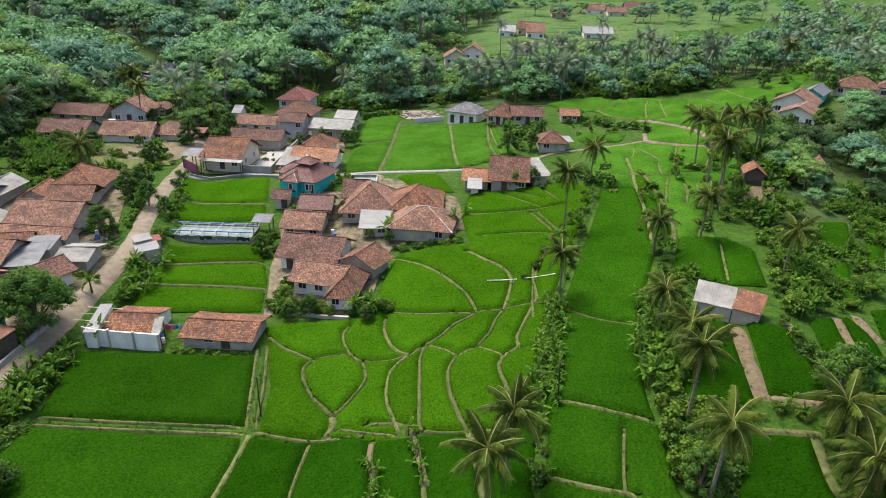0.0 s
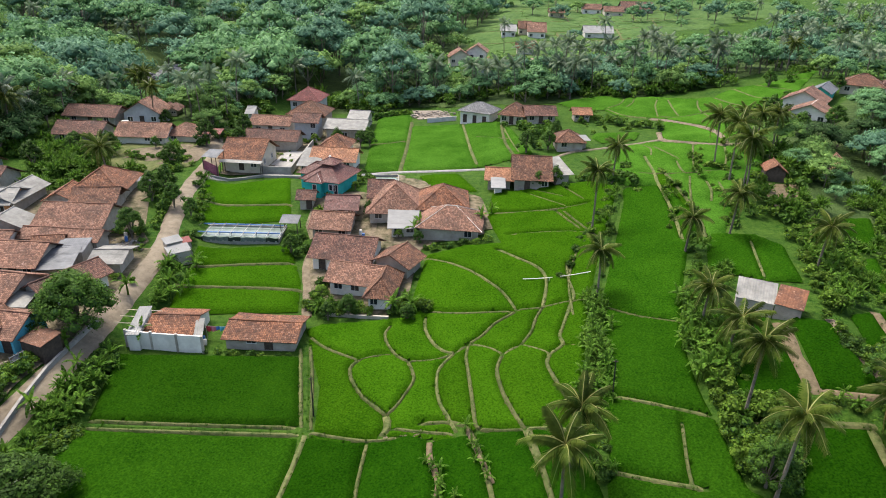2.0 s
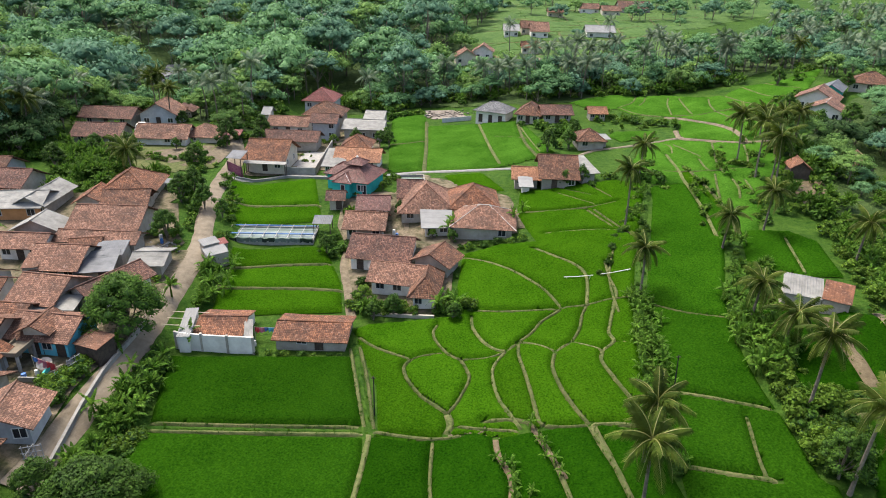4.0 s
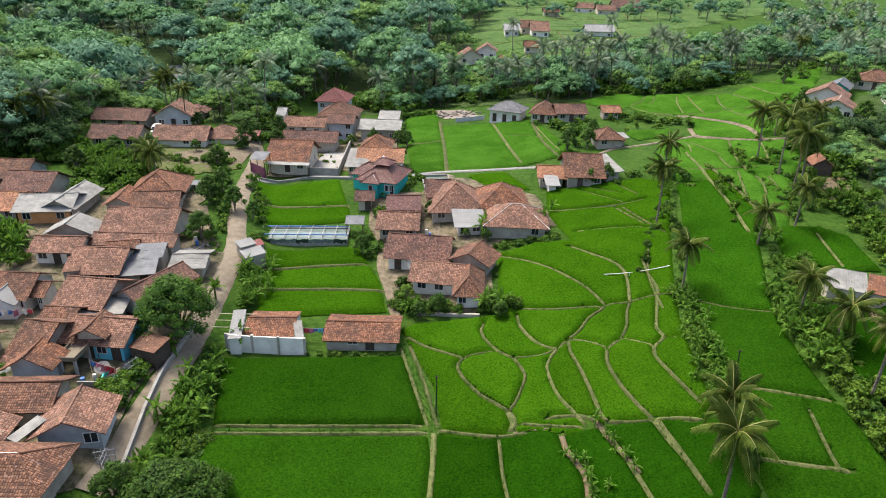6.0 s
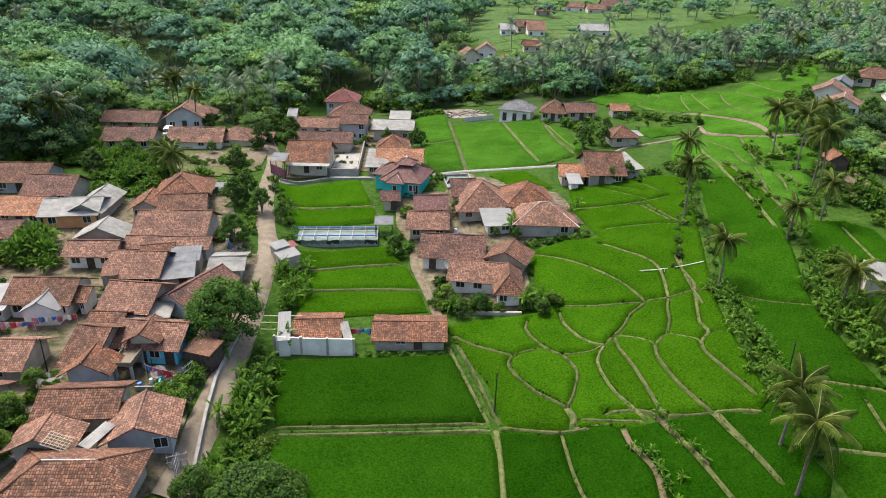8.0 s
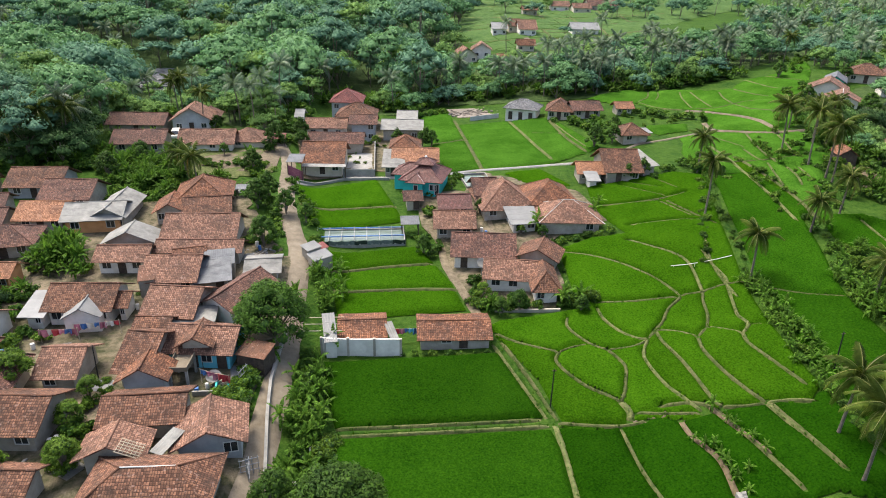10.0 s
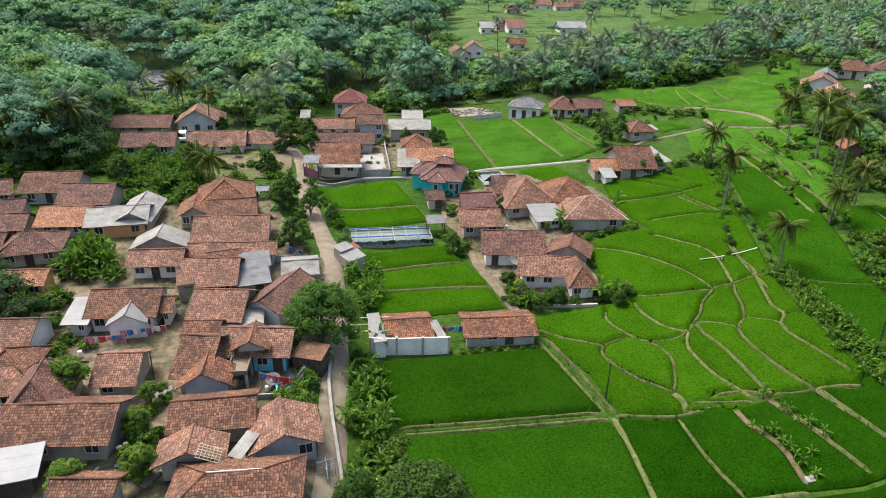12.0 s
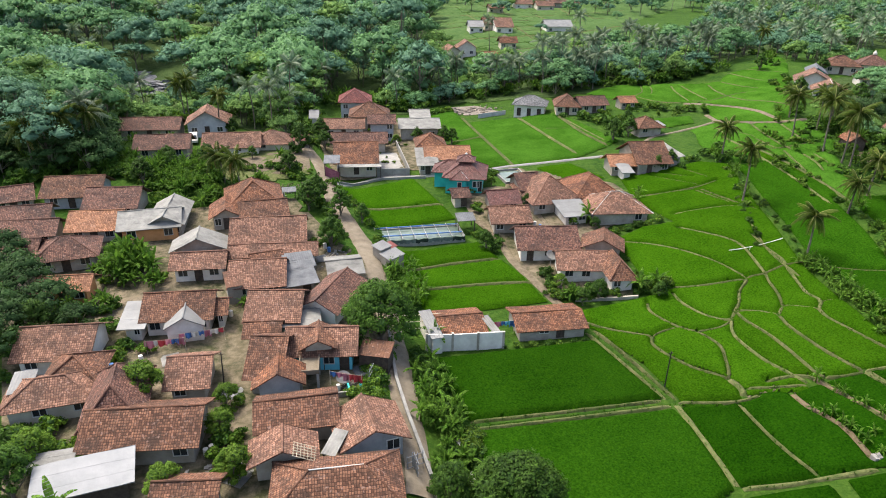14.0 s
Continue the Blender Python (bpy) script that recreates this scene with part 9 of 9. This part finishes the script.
def stones(name, label, x, y, spread, n, size, mat, seed):
    """A loose heap of broken pieces."""
    rng = random.Random(seed)
    st = Stack()
    for _ in range(n):
        px, py, s = x + rng.gauss(0, spread), y + rng.gauss(0, spread * 0.6), size * rng.uniform(0.5, 1.5)
        z = lift(px, py)
        p = [(px + s * rng.uniform(-1, 1) * a, py + s * rng.uniform(0.5, 1) * b, z + s * c * rng.uniform(0.5, 1.1) - 0.05) for c in (0, 1) for a, b in ((-1, -1), (1, -1), (1, 1), (-1, 1))]
        p = [(px + s * a * rng.uniform(0.6, 1), py + s * b * rng.uniform(0.6, 1), z - 0.05 + s * c * rng.uniform(0.7, 1.2)) for c in (0, 1) for a, b in ((-1, -1), (1, -1), (1, 1), (-1, 1))]
        st.add(p, [(3, 2, 1, 0), (4, 5, 6, 7), (0, 1, 5, 4), (1, 2, 6, 5), (2, 3, 7, 6), (3, 0, 4, 7)])
    return tagged(st.done(name, mat), label, "rubble", kind="stuff")


stones("rubble", "broken bricks and earth on a building plot", -19.5, 170.0, 3.5, 150, 0.28, RUBBLE, 900)
stones("rubble", "pale broken stones on a bund", -11.2, 46.3, 1.3, 50, 0.09, SOIL, 675)
stones("rubble", "broken stones in a yard", -65.4, 40.1, 1.2, 40, 0.16, CONCRETE, 435)
stones("rubble", "broken stones in a yard", -58.4, 37.7, 1.0, 30, 0.14, CONCRETE, 575)
stones("rubble", "white rubbish heap beside the road", -44.4, 39.3, 0.8, 24, 0.16, WHITE, 859)
stones("rubble", "pale clutter and rubble behind a house", -56.6, 80.3, 1.5, 50, 0.15, CONCRETE, 640)
stones("rubble", "pale clutter behind a house", -64.6, 107.4, 1.5, 40, 0.12, SOIL, 550)
stones("rubble", "pale clutter beside a house", -66.3, 104.3, 1.5, 40, 0.14, CONCRETE, 390)
stones("rubble", "grey boulders in the river bed", -121.1, 227.8, 5, 140, 0.8, RIVERBED, 395)
tagged(Stack().box(-8.81, 34.88, 1.12, -8.41, 35.58, 1.72, 0.05).box(-8.41, 34.88, 1.12, -7.81, 35.58, 1.82, 0.05).done("culvert_box", CONCRETE), "white concrete culvert box at a field corner", "culvert")
lean_to(-56.9, 114.8, -2, 3, 4, 3.1, 0.5, METAL_DARK, None, "roadside shelter with a dark sheet awning", base=4.06)
wall_run("banner_wall", "low mauve banner wall before a roadside shelter", 0.12, 1.9, (-58.3, 113.2), (-55.5, 113.1), mat=CLOTH)
lean_to(-63.4, 131.8, 4, 3.4, 3.2, 1.8, 0.5, TILE_RED, None, "open stall under a red sheet canopy", base=5.3)
lean_to(-51.8, 115.4, -2, 8.4, 1.4, 2.4, 0.2, METAL_GREY, None, "pale sheet canopy along a house front", base=3.31)

def water_drum(x, y, mat, size=1.0):
    """A ribbed plastic drum with a lid."""
    t = thing("water_drum", Matrix.Translation((x, y, lift(x, y))) @ Matrix.Scale(size, 4), "plastic water drum standing in a yard", "drum", "water drums")
    Stack().tube([(0, 0, -0.1), (0, 0, 0.0), (0, 0, 0.28), (0, 0, 0.3), (0, 0, 0.33), (0, 0, 0.6), (0, 0, 0.63), (0, 0, 0.66), (0, 0, 0.9)], [0.26, 0.28, 0.29, 0.31, 0.29, 0.29, 0.31, 0.29, 0.27], 12).done("barrel", mat, t)
    Stack().tube([(0, 0, 0.895), (0, 0, 0.93), (0, 0, 0.95)], [0.285, 0.285, 0.2], 12).done("lid", mat, t)
    return t


def firewood(x, y, rot, seed):
    """A low stack of split branches."""
    rng = random.Random(seed)
    t = thing("firewood_pile", Matrix.Translation((x, y, lift(x, y))) @ pose(0, 0, 0, 0, 0, rot), "low pile of firewood and bamboo beside a house", "firewood", "firewood piles")
    for k in range(14):
        yy, zz = -0.45 + 0.15 * (k % 7) + rng.uniform(-0.03, 0.03), 0.07 + 0.13 * (k // 7)
        a = rng.uniform(-0.15, 0.15)
        Stack().tube([(-0.9 + a, yy, zz), (0.9 + a, yy + rng.uniform(-0.1, 0.1), zz)], [0.06, 0.05], 6).done("log", BARK if k % 3 else BAMBOO, t)
    return t


def spare_sheet(x, y, rot, mat):
    """Old corrugated sheets left on the ground, a little apart."""
    t = thing("sheet_stack", Matrix.Translation((x, y, lift(x, y) + 0.1)) @ pose(0, 0, 0, 0, 0, rot), "old corrugated sheets lying in a yard", "metal sheets", "spare sheets")
    for k in range(3):
        v = [((i / 14 - 0.5) * 1.6 + 0.12 * k, s * 0.9 + 0.1 * k, 0.05 * k + 0.02 * (i % 2) + o) for o in (0.0, 0.012) for s in (-1, 1) for i in range(15)]
        f = [(i, i + 1, 16 + i, 15 + i) for i in range(14)] + [(45 + i, 46 + i, 31 + i, 30 + i) for i in range(14)]
        mesh("sheet", v, f, mat, t)
    return t


water_drum(-67.1, 42.4, WHITE, 0.8)
water_drum(-66.7, 42.8, WHITE, 0.8)
water_drum(-66.2, 42.2, WHITE, 0.7)
water_drum(-64.4, 56.3, BLUEPAINT, 0.9)
water_drum(-56.7, 49.5, BLUEPAINT, 0.8)
water_drum(-53.6, 50.1, TEAL, 0.8)
water_drum(-78.9, 56.4, BLUEPAINT, 0.8)
water_drum(-68.5, 66, WHITE, 0.8)
water_drum(-57.8, 83, WHITE, 0.9)
water_drum(-57.2, 81.9, BLUEPAINT, 0.8)
water_drum(-62, 78.4, CONCRETE, 0.9)
water_drum(-76.4, 57.6, WHITE, 0.8)
water_drum(-37.6, 61.7, BLUEPAINT, 0.8)
water_drum(-37.2, 61.2, WHITE, 0.7)
water_drum(-24, 90.9, WHITE, 0.9)
water_drum(-23.4, 90, BLUEPAINT, 0.8)
water_drum(-55.9, 50.3, WHITE, 0.7)
firewood(-65.1, 39.9, 20, 0)
firewood(-71.8, 57.1, 70, 1)
firewood(-67.2, 71.3, 10, 2)
firewood(-57, 80.4, 60, 3)
firewood(-87.9, 68, 30, 4)
firewood(-57.6, 36.5, 15, 5)
firewood(-54.7, 51.1, 50, 6)
firewood(-81.9, 48.7, 10, 7)
firewood(-30.1, 90, 80, 8)
spare_sheet(-73.5, 57.3, 20, METAL_GREY)
spare_sheet(-64.1, 39.2, 60, METAL_GREY)
spare_sheet(-58.2, 79.6, 10, METAL_PALE)
spare_sheet(-85, 52.9, 30, METAL_GREY)
spare_sheet(-53.5, 53, 15, METAL_DARK)
spare_sheet(-66.2, 50.7, 80, METAL_PALE)
spare_sheet(-86.5, 60.8, 15, METAL_GREY)
lean_to(-64, 101.9, 6.6, 2.3, 1.8, 1.5, 0.3, METAL_DARK, None, "low shelter with a dark tarpaulin roof", base=4.36)
wall_run("porch_wall", "low turquoise wall at the edge of a porch", 0.16, 0.75, (-55.2, 51.7), (-54.8, 49.4), mat=TEAL)
wall_run("porch_wall", "low grey wall at the edge of a yard", 0.16, 0.6, (-54.8, 49.2), (-57, 49.1), mat=CONCRETE)

def parked_van(x, y, rot):
    """A small van: lower body, cabin with windscreen and side panes, lamps and wheels."""
    t = thing("van", Matrix.Translation((x, y, lift(x, y))) @ pose(0, 0, 0, 0, 0, rot), "small white van parked between two houses", "van")
    side = [(-1.9, 0.35), (1.9, 0.35), (1.95, 0.8), (1.75, 1.0), (-1.9, 1.0)]
    top = [(-1.88, 1.0), (1.55, 1.0), (0.85, 1.72), (0.5, 1.8), (-1.7, 1.8), (-1.85, 1.65)]
    for name, ring, w in (("body", side, 0.8), ("cabin", top, 0.74)):
        n = len(ring)
        v = [(p, s * w, z) for s in (-1, 1) for p, z in ring]
        mesh(name, v, [tuple(range(n))[::-1], tuple(range(n, 2 * n))] + [(k, (k + 1) % n, n + (k + 1) % n, n + k) for k in range(n)], WHITE, t)
    mesh("windscreen", [(1.50, -0.66, 1.07), (1.50, 0.66, 1.07), (0.90, 0.62, 1.69), (0.90, -0.62, 1.69)], [(0, 1, 2, 3)], GLASS, t).location = (0.03, 0, 0.02)
    for s in (-1, 1):
        for a, b in ((-1.6, -0.6), (-0.5, 0.7)):
            Stack().box(a, s * 0.745 - 0.012, 1.1, b, s * 0.745 + 0.012, 1.6).done("side_window", GLASS, t)
        Stack().box(1.93, s * 0.6 - 0.12, 0.62, 1.97, s * 0.6 + 0.12, 0.8).done("headlight", TRIM, t)
        for xx in (-1.2, 1.2):
            tyre = Stack().tube([(xx, s * 0.6, 0.3), (xx, s * 0.64, 0.3), (xx, s * 0.8, 0.3), (xx, s * 0.84, 0.3)], [0.24, 0.3, 0.3, 0.24], 14).done("wheel", METAL_DARK, t)
            Stack().tube([(xx, s * 0.835, 0.3), (xx, s * 0.855, 0.3)], [0.17, 0.14], 12).done("rim", METAL_GREY, tyre)
    return t


parked_van(-86.1, 136.2, -80)
